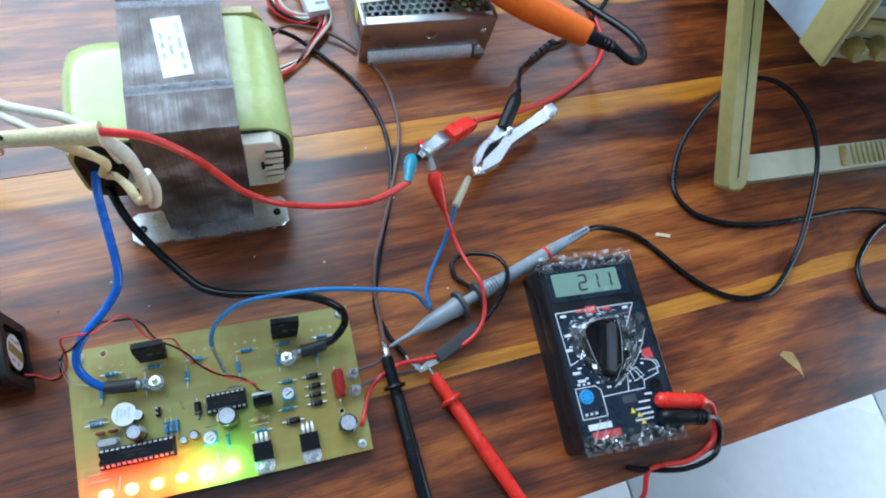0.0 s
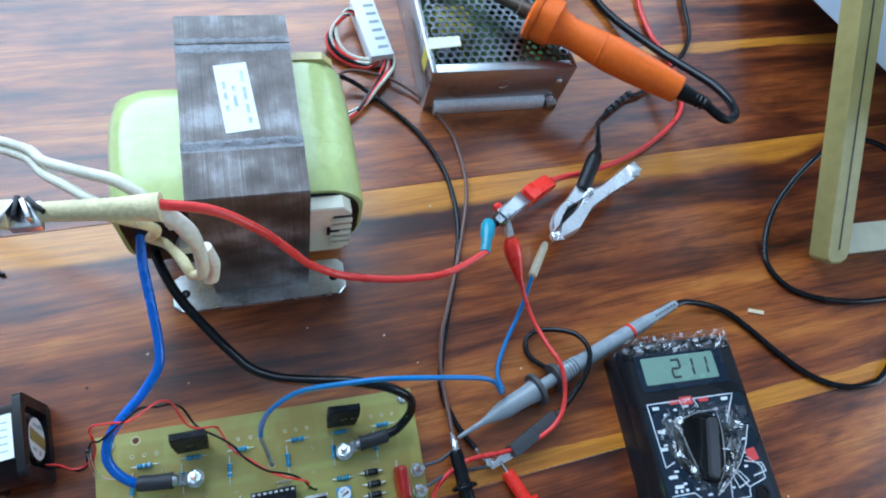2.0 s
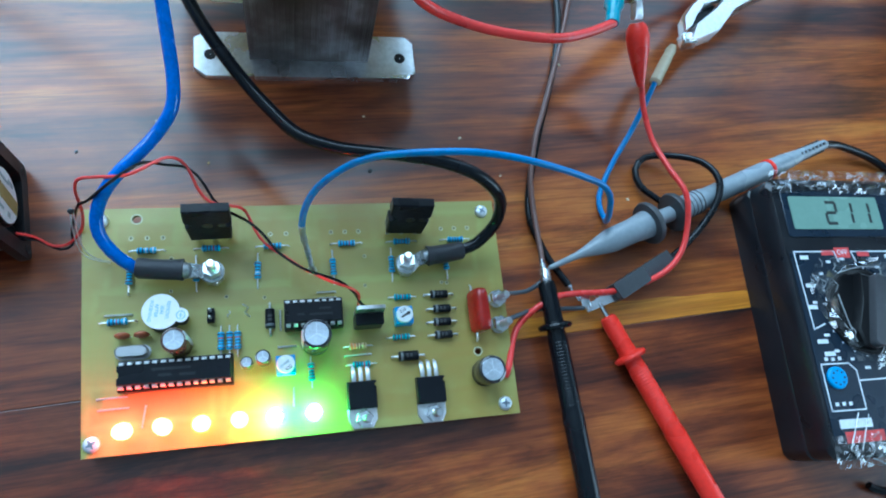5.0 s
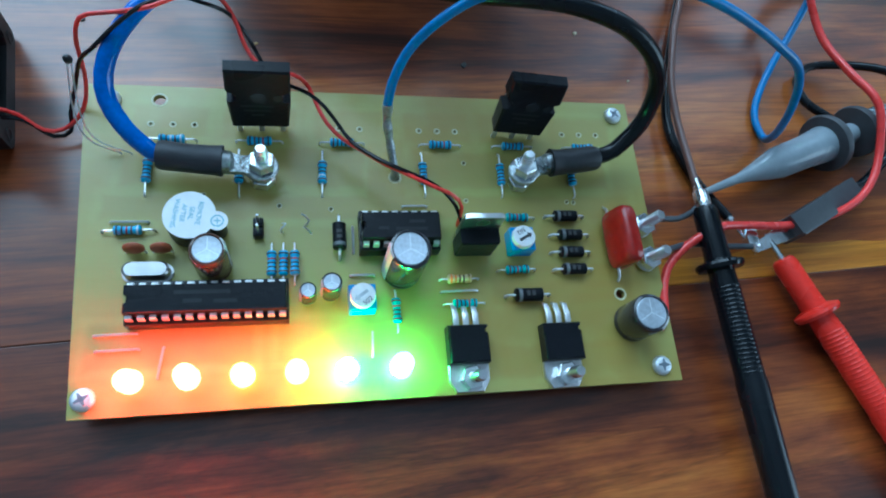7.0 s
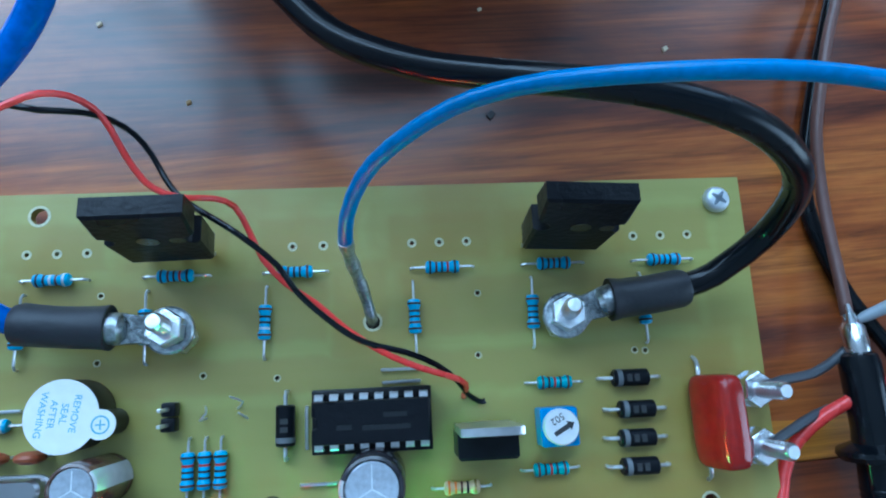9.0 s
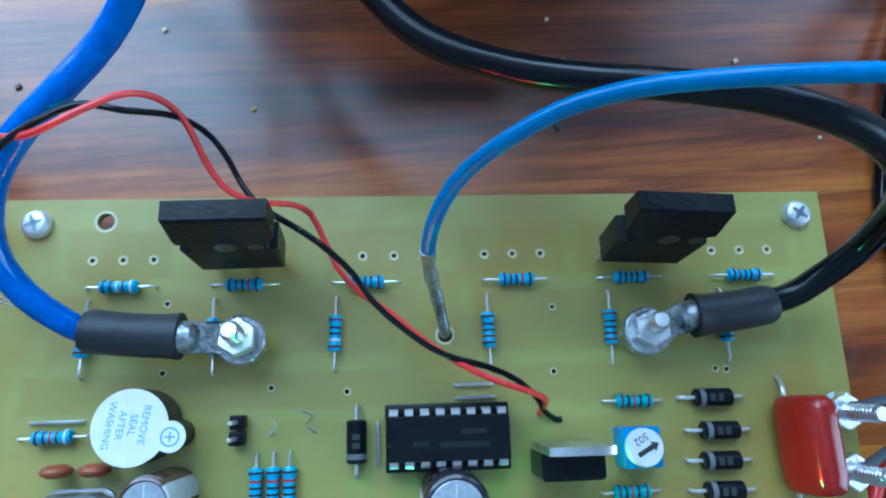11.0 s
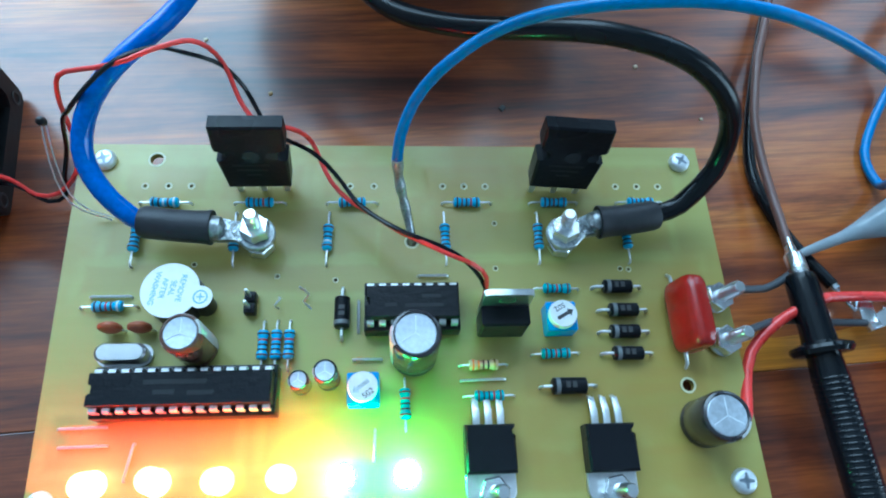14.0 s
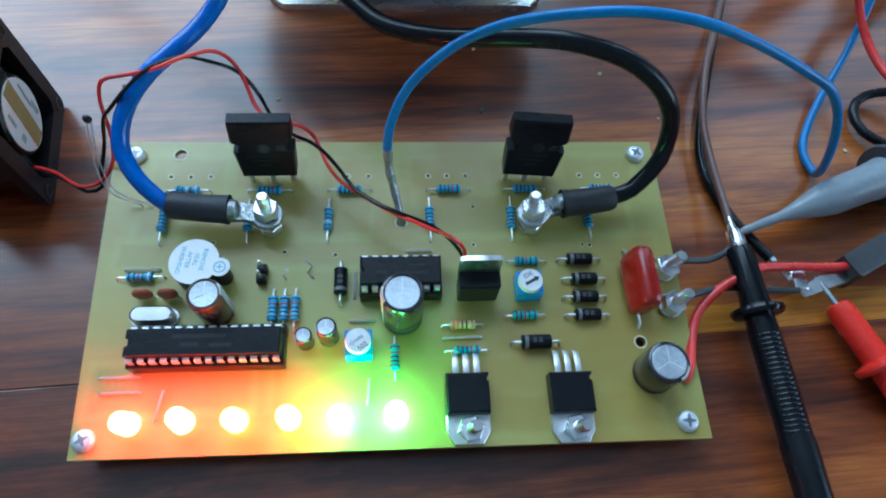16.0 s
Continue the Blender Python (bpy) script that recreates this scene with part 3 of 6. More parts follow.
def transformer():
    t = thing("mains_transformer", "heavy transformer with varnished steel core and yellow-green taped coil", "transformer", 5.5, 160, 0, 0.6)
    bm = bmesh.new()
    outline = [(-46.5, -51), (-42, -55), (41, -55), (45, -51), (45, -37), (42, -34), (-42, -34), (-46.5, -37)]
    prism(bm, outline, 0, 2.4, None, 0.4)
    part("mounting_foot", bm, STEEL, t, "zinc-plated mounting foot with bolt holes")
    bm = prism(bmesh.new(), [(x, 12 - y) for x, y in outline][::-1], 0, 2.4, None, 0.4)
    part("mounting_foot", bm, STEEL, t, "zinc-plated mounting foot with bolt holes")
    foot = t.children[0]
    for x in (-40, 38.5):
        bm = lathe(bmesh.new(), [(2.4, 2.3), (2.4, 2.6), (0.3, 2.6), (0.3, 2.3)], 14, Matrix.Translation((x, -45, 0)), True)
        part("bolt_hole", bm, BLACK, foot)
    # core: a thick stack, ends of the yoke standing a little proud of the waist between the grooves
    prof = [(-47, 2.4), (48, 2.4), (48, 107), (31.5, 107.6), (30.5, 106.2), (29, 107.4), (-22, 107.4), (-23.5, 106), (-25, 107.8), (-46.4, 107.6), (-47, 107)]
    bm = prism(bmesh.new(), prof, -24.5, 24.5, Matrix(((0, 0, 1, 0), (1, 0, 0, 0), (0, 1, 0, 0), (0, 0, 0, 1))))
    part("core", bm, LAMS, t, "grey-brown steel lamination stack")
    for y in (30.5, -23.5):
        bm = bmesh.new()
        rows = [[bm.verts.new((-24.7 + 49.4 * i / 24, y + dy + random.Random(i * 7 + int(dy)).uniform(-0.5, 0.5), 106.3 + dz + random.Random(i * 13 + int(dy)).uniform(0, 0.35))) for dy, dz in ((-4.2, 0.95), (-2.6, 1.25), (-0.6, 0.8), (0.8, 0.75), (2.6, 1.3), (4.4, 0.95))] for i in range(25)]
        for a, b in zip(rows, rows[1:]):
            for k in range(5):
                bm.faces.new((a[k], a[k + 1], b[k + 1], b[k]))
        part("weld_seam", bm, WELD, t, "rough grey weld across the laminations")
    bm = prism(bmesh.new(), [(-9.5, 19), (4.5, 20.5), (7.5, -15), (-6.5, -16.5)], 107.4, 107.65)
    lab = part("label", bm, LABEL, t, "white paper label with faded print")
    for c, o, w in ((4.6, 12.5, 6), (4.6, 3.5, 7), (4.6, -4.5, 5), (4.6, -10.5, 3), (0.2, 6.5, 3), (0.2, 0, 6), (-3.6, 8.5, 4), (-3.6, 3, 4), (-3.6, -3.5, 3)):
        bm = box(bmesh.new(), c - 1.5, o, 107.68, 1.5, w, 0.06, 0, Matrix.Rotation(radians(4), 4, "Z"))
        part("print_bar", bm, PALEINK, lab)
    # coil ends bulging out of both faces of the stack
    for s, reach, name in ((1, 50.5, "coil"), (-1, -57.5, "coil")):
        xin, xo = s * 24.5, reach
        top, bot, rad = 91.0, 35.0, 19.0 if s > 0 else 15.0
        sec = [(xin, bot)]
        for k in range(6):
            a = radians(-90 + 90 * k / 5)
            sec.append((xo - s * rad + s * rad * math.cos(a), bot + rad + rad * math.sin(a)))
        for k in range(6):
            a = radians(90 * k / 5)
            sec.append((xo - s * rad + s * rad * math.cos(a), top - rad + rad * math.sin(a)))
        sec.append((xin, top))
        bm = bmesh.new()
        rings = []
        for y, f in ((-38, 0.0), (-36, 0.6), (-20, 0.9), (0, 1.2), (18, 0.8), (32, 0.4), (34, 0.0)) if s > 0 else ((-38, 0.0), (-36, 0.6), (-20, 0.9), (-4, 1.2), (8, 0.8), (19, -0.6), (23, -3.5)):
            rings.append([bm.verts.new((x + s * f * (abs(x) > 26), y, z + f * (1 if z > 63 else -1))) for x, z in sec])
        for a, b in zip(rings, rings[1:]):
            for k in range(len(a) - 1):
                bm.faces.new((a[k], a[k + 1], b[k + 1], b[k]))
        bm.faces.new(rings[0]), bm.faces.new(rings[-1])
        coil = part(name, bm, GREENTAPE, t, "coil wrapped in glossy yellow-green tape")
        # moulded bobbin flange in front, with slots; a black sheet paints the shade behind it
        inner = [(x * 0.93 + xin * 0.07, (z - 63) * 0.93 + 63) for x, z in sec]
        to_y = Matrix(((1, 0, 0, 0), (0, 0, -1, 0), (0, 1, 0, 0), (0, 0, 0, 1)))
        part("winding_gap", prism(bmesh.new(), inner, 38.2, 39.2, to_y), BLACK, t)
        face = [(xin, 43), (xo - s * 10, 43), (xo - s * 6, 48), (xo - s * 7, 83), (xo - s * 11, 88), (xin, 88)]
        if s < 0:
            face = [(xin, 36), (xo + 22, 36), (xo + 20, 50), (xo + 24, 62), (xin, 66)]
        fl = part("bobbin_flange", prism(bmesh.new(), face, 39.2, 46, to_y, 0.6), BOBBIN, t, "cream plastic bobbin flange with slots")
        if s > 0:
            for k in range(5):
                z = 51 + 6.4 * k
                part("slot_rib", box(bmesh.new(), xo - 11.5, -46.6, z, 10, 1.6, 3.6, 0.7), BOBBIN, fl)
                part("slot", box(bmesh.new(), xo - 11, -46.05, z + 3.1, 9, 0.5, 1.6), BLACK, fl)
            part("terminal_opening", box(bmesh.new(), xo - 15, -46.3, 66, 6, 1.2, 7, 0.3), BLACK, fl)
        else:
            part("terminal_opening", box(bmesh.new(), xo + 26, -46.3, 52, 7, 1.2, 9, 0.5), BLACK, fl)
            part("solder_tag", box(bmesh.new(), xo + 31, -47.5, 47, 4, 3, 8, 0.6), BRUSHED, fl)
    for s, xo in ((1, 50.5),):
        back = [(s * 24.5, 45), (xo - s * 10, 45), (xo - s * 4, 50), (xo - s * 5, 86), (xo - s * 10, 92 if s > 0 else 90), (s * 24.5, 92 if s > 0 else 90)]
        part("bobbin_flange", prism(bmesh.new(), back, -38.5, -34.2, Matrix(((1, 0, 0, 0), (0, 0, -1, 0), (0, 1, 0, 0), (0, 0, 0, 1)))), TAPEAGED, t, "yellowed rear bobbin flange")
    # leads that are tied together in a sleeve above the coil
    for pts, r, m_, nm, lb in (
        ([(-140, -84, 150), (-104, -80, 149), (-78, -70, 150), (-68, -69.5, 149.5)], 3.6, SLEEVE, "fabric_sleeve", "cream fabric sleeve with printed marks"),
        ([(-59.5, -69.5, 149.5), (-45, -71, 151), (-25.5, -72.5, 152)], 3.7, SLEEVE, "fabric_sleeve", "cream fabric sleeve with printed marks"),
        ([(-29, -72, 150), (-24, -73, 146), (-19.5, -74, 133), (-18.5, -74.5, 112), (-20, -74.5, 99)], 2.7, SLEEVEPALE, "sleeve_loop", "pale translucent sleeve folded over"),
        ([(-20, -74.5, 99), (-25, -72, 93), (-28, -66, 95), (-36, -52, 82), (-43, -44, 70)], 2.0, SLEEVE, "sleeve_loop", ""),
        ([(-16.5, -73, 120), (-15, -75, 107), (-17, -76, 97), (-19.5, -75, 94)], 2.2, SLEEVEPALE, "sleeve_knot", "yellowed knotted sleeve"),
        ([(-44, -70, 147), (-40, -60, 120), (-38, -50, 92), (-44, -44, 72)], 2.2, SLEEVE, "sleeve_drop", ""),
        ([(-180, 40, 40), (-115, 8, 82), (-85.5, -10, 97), (-75.5, -22, 105), (-65.5, -29.5, 110.5), (-55.5, -37, 117), (-45.5, -43, 120), (-34, -50, 112), (-32, -48, 90)], 2.1, SLEEVEPALE, "white_lead", "white insulated lead"),
        ([(-180, 36, 40), (-115, 5, 80), (-86, -13, 95), (-76, -26, 102), (-66, -36, 108), (-54, -47, 112), (-42, -52, 104)], 1.9, SLEEVEPALE, "white_lead", "white insulated lead"),
    ):
        part(nm, tube(bmesh.new(), pts, r, 12, True, 3.0, [(0, 0.86), (0.6, 0.98), (1, 1.3)] if nm == "fabric_sleeve" else [(0, 1), (0.3, 1.12), (0.55, 0.9), (0.8, 1.1), (1, 0.95)]), m_, t, lb)
    clip = part("binding_clip", box(bmesh.new(), -64, -70, 148, 9, 9, 4, 0.8), BRUSHED, t, "bent metal clip round the sleeve")
    for k in range(4):
        part("clip_tooth", box(bmesh.new(), 0, 0, 0, 1.4, 7, 4, 0.3, Matrix.Translation((-68 + 2.6 * k, -70 + 1.2 * (k % 2), 152)) @ Matrix.Rotation(radians(24 * k - 30), 4, "Z")), BLACK if k % 2 else BRUSHED, clip)
    red = [(-26, -72, 153), (-10, -72.5, 146), (4, -73, 128), (14, -72.5, 106), (21, -71, 88), (34, -71, 72), (48, -72, 65), (64.5, -73, 61), (85, -72, 57.5), (100, -67, 54.5), (113.5, -60.5, 52.5)]
    part("red_lead", tube(bmesh.new(), red, 1.75, 10), REDWIRE, t, "red insulated lead with a teal crimp sleeve")
    part("crimp_sleeve", lathe(bmesh.new(), [(2.4, 0), (2.7, 1), (2.8, 9), (3.9, 12), (3.9, 19), (3.0, 21.5)], 16, along((112.5, -61, 52.6), (119, -45.5, 48.5))), TEAL, t, "teal crimp sleeve")
    return t


transformer()

# ---- switching power supply ----


def power_supply():
    W, L, Hh = 98.0, 165.0, 37.5
    t = thing("power_supply", "silver sheet-metal power supply with perforated top cover", "power supply", 167, 228, 0, 0.8)
    for nm, cx, cy, cz, sx, sy, sz in (("front_panel", 0, 0.5, Hh / 2, W, 1, Hh), ("side_panel", -W / 2 + 0.5, L / 2, Hh / 2, 1, L - 2.1, Hh), ("side_panel", W / 2 - 0.5, L / 2, Hh / 2, 1, L - 2.1, Hh), ("base_panel", 0, L / 2, 0.5, W - 2.1, L - 2.1, 1), ("back_panel", 0, L - 0.5, Hh / 2, W, 1, Hh)):
        part(nm, box(bmesh.new(), cx, cy, cz, sx, sy, sz, 0.3), BRUSHED, t, "plain sheet-steel panel")
    # perforated cover: a staggered grid of cells, each with a round hole through it
    bm = bmesh.new()
    pitch, row, hr, n = 5.6, 4.85, 2.15, 8
    z1, z0 = Hh + 0.9, Hh - 0.1
    nx, ny = 16, 30
    x_start, y_start = -pitch * nx / 2 + pitch / 4, 6.0
    for j in range(ny):
        for i in range(nx):
            cx, cy = x_start + pitch * (i + 0.5 * (j % 2)), y_start + row * (j + 0.5)
            if abs(cx) > W / 2 - 4:
                continue
            sq = [(cx + pitch / 2 * (1 if k in (0, 1, 7) else (-1 if k in (3, 4, 5) else 0)), cy + row / 2 * (1 if k in (1, 2, 3) else (-1 if k in (5, 6, 7) else 0))) for k in range(8)]
            hole = [(cx + hr * math.cos(2 * math.pi * k / n), cy + hr * math.sin(2 * math.pi * k / n)) for k in range(n)]
            a = [bm.verts.new((x, y, z1)) for x, y in sq]
            b = [bm.verts.new((x, y, z1)) for x, y in hole]
            c = [bm.verts.new((x, y, z0)) for x, y in hole]
            for k in range(8):
                bm.faces.new((a[k], a[(k + 1) % 8], b[(k + 1) % 8], b[k]))
                bm.faces.new((b[k], b[(k + 1) % 8], c[(k + 1) % 8], c[k]))
    cover = part("perforated_cover", bm, COVER, t, "bright cover with staggered round holes")
    bm = bmesh.new()
    edge = W / 2
    box(bm, -edge + 1.6, L / 2, Hh + 0.5, 3.2, L, 0.8, 0.2), box(bm, edge - 1.6, L / 2, Hh + 0.5, 3.2, L, 0.8, 0.2)
    box(bm, 0, 3, Hh + 0.5, W - 6.6, 6, 0.8, 0.2), box(bm, 0, L - 6, Hh + 0.5, W - 6.6, 12, 0.8, 0.2)
    part("cover_rim", bm, BRUSHED, cover)
    part("inner_board", box(bmesh.new(), 0, L / 2, 8, W - 6, L - 8, 1.6), GREENPCB, t, "green circuit board seen through the holes")
    for k, (x, y, sx, sy, sz, m_) in enumerate(((-22, 50, 24, 26, 20, YELLOWTAPE), (20, 40, 16, 16, 22, CAPBLACK), (24, 80, 22, 20, 22, BLACK), (-24, 100, 18, 30, 20, ALU), (5, 120, 26, 20, 18, YELLOWTAPE), (-30, 22, 12, 12, 20, CAPBLACK))):
        part("inner_component", box(bmesh.new(), x, y, 9 + sz / 2, sx, sy, sz, 1.0), m_, t)
    lip = prism(bmesh.new(), [(-3.6, 0), (-4.4, 1.5), (-4.5, 4), (-3.9, 6.4), (-2.6, 8.6), (-0.9, 9.9), (0, 10.2), (0, 0)], -43, 36, Matrix(((0, 0, 1, 0), (1, 0, 0, 0), (0, 1, 0, 0), (0, 0, 0, 1))))
    part("front_lip", lip, SCREWZINC, t, "shiny folded lip along the foot")
    for x, y, z, r, nm in ((40.5, -0.4, 26, 2.4, "screw"), (41, -0.4, 7, 2.8, "screw")):
        part(nm, lathe(bmesh.new(), [(r, 0), (r, 0.8), (r * 0.6, 1.6), (0, 1.7)], 14, Matrix.Translation((x, y, z)) @ Matrix.Rotation(radians(90), 4, "X")), STEEL, t)
    part("punched_mark", lathe(bmesh.new(), [(4.2, 0), (4.2, 0.3), (3.4, 0.3), (3.2, 0.1), (0, 0.1)], 18, Matrix.Translation((2, 0.05, 24)) @ Matrix.Rotation(radians(90), 4, "X")), ALU, t)
    part("foot_clip", box(bmesh.new(), 42, -2.5, 3, 8, 5, 6, 0.8), BRUSHED, t)
    part("tape_strip", prism(bmesh.new(), [(-48, 18), (-26, 20), (-25.6, 28), (-47, 27)], Hh + 1.0, Hh + 1.2), TAPEWHITE, t, "strip of white tape")
    part("tape_strip", box(bmesh.new(), -49.3, 17, 31, 0.3, 9, 14), YELLOWTAPE, t, "yellow tape folded over the edge")


power_supply()

# ---- oscilloscope on its folded-down handle ----


def oscilloscope():
    t = thing("oscilloscope", "old beige bench oscilloscope propped on its carrying handle", "oscilloscope", 372, 92, 0, -0.4)
    th = radians(38)
    u, wv = Vector((0, math.cos(th), math.sin(th))), Vector((0, -math.sin(th), math.cos(th)))
    tilt = Matrix(((1, 0, 0, 0), (0, math.cos(th), -math.sin(th), 0), (0, math.sin(th), math.cos(th), 0), (0, 0, 0, 1)))

    def arm(x):
        bm = bmesh.new()
        prism(bm, [(-9, -1), (-8, -4), (-5, -6), (4, -6), (7, -4), (8, -1), (8, 280), (-9, 280)], 0, 15, Matrix.Translation((x, 2, 7)) @ tilt, 1.6)
        a = part("handle_arm", bm, BEIGE, t, "beige ribbed handle arm")
        part("groove", box(bmesh.new(), -0.5, 138, 15.1, 0.9, 268, 0.5, 0, Matrix.Translation((x, 2, 7)) @ tilt), GREYPRINT, a)
        return a
    arm(0), arm(375)
    bm = bmesh.new()
    prism(bm, rounded(355, 20, 3, 3, 187, 4), 0, 15, Matrix.Translation((0, 4, 2)) @ Matrix.Rotation(radians(14), 4, "X"), 1.5)
    bar = part("handle_bar", bm, CREAM, t, "cream cross bar of the handle")
    for k in range(22):
        part("grip_rib", box(bmesh.new(), 116 + 5.2 * k, 8, 15.6, 2.3, 17, 4.5, 0.8, Matrix.Rotation(radians(10), 4, "X")), BEIGE, bar)
    part("grip_end", box(bmesh.new(), 107, 8, 15.2, 9, 17, 4, 0.8, Matrix.Rotation(radians(10), 4, "X")), OCHRE, bar)
    # body: front raised on the handle, turned to one side, rear edge on the table
    back, right = Vector((0.14, 0.94, -0.31)).normalized(), Vector((0.94, -0.14, 0)).normalized()
    up = right.cross(back)
    m = Matrix((right, back, up)).transposed().to_4x4()
    m.translation = Vector((27.8, 36.8, 93.7))
    front = m @ Matrix.Rotation(radians(90), 4, "X")
    part("case", box(bmesh.new(), 145, 155, 66, 287, 250, 130, 3, m), SCOPEBLUE, t, "pale blue-grey painted case")
    bez = bmesh.new()
    for cx, cz, sx, sz in ((2.6, 67, 5.2, 134), (287.6, 67, 5.2, 134), (145, 130, 279, 8)):
        box(bez, cx, 15, cz, sx, 30, sz, 2, m)
    part("front_bezel", bez, BEIGE, t, "beige moulded front frame")
    panel = part("front_panel", box(bmesh.new(), 145, 21, 63.5, 273, 20, 125, 1.2, m), CREAM, t, "cream control panel with ochre knobs")
    for x, z in [(23.7 + 16.5 * q, 11 + 2 * (q % 2)) for q in range(15)] + [(180 + 26 * q, 45 + 30 * r) for q in range(4) for r in range(3)]:
        kn = part("knob", lathe(bmesh.new(), [(7.2, 0), (7.2, 1), (6.4, 2), (5.8, 11), (5.0, 12), (0, 12.3)], 18, m @ Matrix.Translation((x, 11, z)) @ Matrix.Rotation(radians(90), 4, "X")), OCHRE, panel)
        part("pointer", box(bmesh.new(), x, -1.6, z + 3, 0.8, 0.5, 4.5, 0, m), CREAM, kn)
        part("dial_print", box(bmesh.new(), x - 8.5, 10.8, z + 4, 5, 0.4, 1.0, 0, m), GREYPRINT, panel)
    sur = bmesh.new()
    for cx, cz, sx, sz in ((9.5, 72, 8, 94), (156, 72, 8, 94), (83, 28.5, 139, 7), (83, 117, 139, 6)):
        box(sur, cx, 8, cz, sx, 14, sz, 2.5, m)
    part("screen_surround", sur, BEIGE, panel, "beige raised screen surround")
    part("screen_rim", box(bmesh.new(), 83, 9, 73, 138, 5, 80, 1.5, m), CREAM, panel)
    part("screen", box(bmesh.new(), 83, 6.3, 76, 132, 1.2, 68, 0.4, m), SCREEN, panel, "teal display glass")
    for x in (40, 250):
        part("rear_foot", box(bmesh.new(), x, 268, 0.5, 16, 10, 6, 1.5, m), BLACK, t)
    part("case_screw", lathe(bmesh.new(), [(0, 0.9), (2.6, 0.7), (3.2, 0)], 14, m @ Matrix.Translation((1.9, 48, 30)) @ Matrix.Rotation(radians(-90), 4, "Y")), BLACK, t)
    return t


oscilloscope()

# ---- digital multimeter in its wrapping ----
SEGMENTS = {"2": "abged", "1": "bc", "8": "abcdefg"}


def multimeter():
    t = thing("multimeter", "black digital multimeter in crinkled clear film, showing 211", "multimeter", 226.5, -12.5, 0, -2.0)
    Wd, Ln, top = 69.0, 117.0, 25.5
    bm = bmesh.new()
    prism(bm, rounded(Wd, Ln, 5, 4), 0, 13.6, None, 0.8)
    part("back_case", bm, METER, t)
    bm = prism(bmesh.new(), rounded(Wd - 0.6, Ln - 0.6, 5, 4), 13.7, top, None, 2.0)
    part("front_case", bm, METER, t, "black moulded front case")
    face = part("face_plate", prism(bmesh.new(), rounded(61, 77, 2, 3, -1, -13.5), top, top + 0.25), METERFACE, t, "dark printed face plate")
    part("lcd_frame", prism(bmesh.new(), rounded(55, 21, 1.5, 3, -2, 41.5), top, top + 0.5, None, 0.2), METERFACE, t)
    lcd = part("lcd", prism(bmesh.new(), rounded(45.5, 14.8, 0.8, 2, -3.5, 41.8), top + 0.5, top + 0.75), LCD, t, "grey-green liquid crystal display")
    for i, ch in enumerate("211"):
        cx, cy, w, h, s = -6.0 + 9.0 * i - (0.8 if ch == "1" else 0), 41.8, 5.0, 9.6, 1.35
        where = {"a": (0, h / 2, w, s), "g": (0, 0, w, s), "d": (0, -h / 2, w, s), "b": (w / 2, h / 4, s, h / 2 - 0.6), "c": (w / 2, -h / 4, s, h / 2 - 0.6), "e": (-w / 2, -h / 4, s, h / 2 - 0.6), "f": (-w / 2, h / 4, s, h / 2 - 0.6)}
        for g in SEGMENTS[ch]:
            dx, dy, sx, sy = where[g]
            part("digit_segment", box(bmesh.new(), cx + dx + dy * 0.08, cy + dy, top + 0.78, sx, sy, 0.06), LCDINK, lcd)
    f = top + 0.28

    def line(pts, width=0.55, material=WHITEPRINT):
        bm = bmesh.new()
        for (ax, ay), (bx, by) in zip(pts, pts[1:]):
            d = math.hypot(bx - ax, by - ay)
            box(bm, 0, 0, 0, d + width, width, 0.08, 0, Matrix.Translation(((ax + bx) / 2, (ay + by) / 2, f)) @ Matrix.Rotation(math.atan2(by - ay, bx - ax), 4, "Z"))
        part("range_outline", bm, material, face)

    def mark(x, y, w, h, material, rz=0, name="print_bar"):
        part(name, box(bmesh.new(), 0, 0, 0, w, h, 0.08), material, face, "", at(x, y, f, 0, 0, rz))
    line([(-28.5, -8), (-29.5, 24.5), (-9.5, 24.5)]), line([(-28.5, -8), (-23, -6)]), line([(-9.5, 24.5), (-8.5, 20)])
    line([(-1, 24.5), (24, 24.5), (15, 10)]), line([(-1, 24.5), (0.5, 20)])
    line([(-29.5, -22), (-16.5, -22), (-13.5, -25), (-13.5, -40), (-29.5, -40), (-29.5, -22)])
    line([(-13.5, -29), (15, -28.5), (16, -24), (27, -21), (27, -15), (20, -9)]), line([(4, -28.5), (6, -20)]), line([(16, -24), (10, -14)])
    mark(-5.5, 24, 7.5, 4.5, METERRED, 0, "red_tag"), mark(23.5, -8.5, 6.5, 6.5, METERRED, 8, "red_tag")
    mark(-13, 24, 6, 2.2, METERRED), mark(5, 23.5, 6, 2.2, METERRED)
    for k in range(20):
        a = radians(100 + k * 17.5)
        r = 22.5 + (k % 2) * 1.2
        x, y = -2.5 + r * math.cos(a) * 1.02, -1 + r * math.sin(a)
        if k % 7 != 5:
            mark(x, y, 2.6 - (k % 3) * 0.4, 1.1, WHITEPRINT)
        mark(-2.5 + 19 * math.cos(a), -1 + 19 * math.sin(a), 0.6, 0.6, WHITEPRINT, 0, "tick")
    for x, y, w in ((-25, 22, 4), (18, 22.3, 4), (-25.5, 10, 4), (-26.5, 1, 4), (-26, -13, 5), (-24, -18, 5)):
        mark(x, y, w, 1.7, WHITEPRINT)
    mark(-20, -45, 15, 3.4, WHITEPRINT), mark(-17, -50, 18, 4.2, METERRED)
    for x, y, w, h in ((3, -33, 9, 4.5), (12, -36, 8, 1), (10, -40, 10, 1), (12, -43, 8, 1), (9, -46, 12, 0.9), (16, -32, 5, 1.2)):
        mark(x, y, w, h, GREYWIRE if h > 4 else WHITEPRINT)
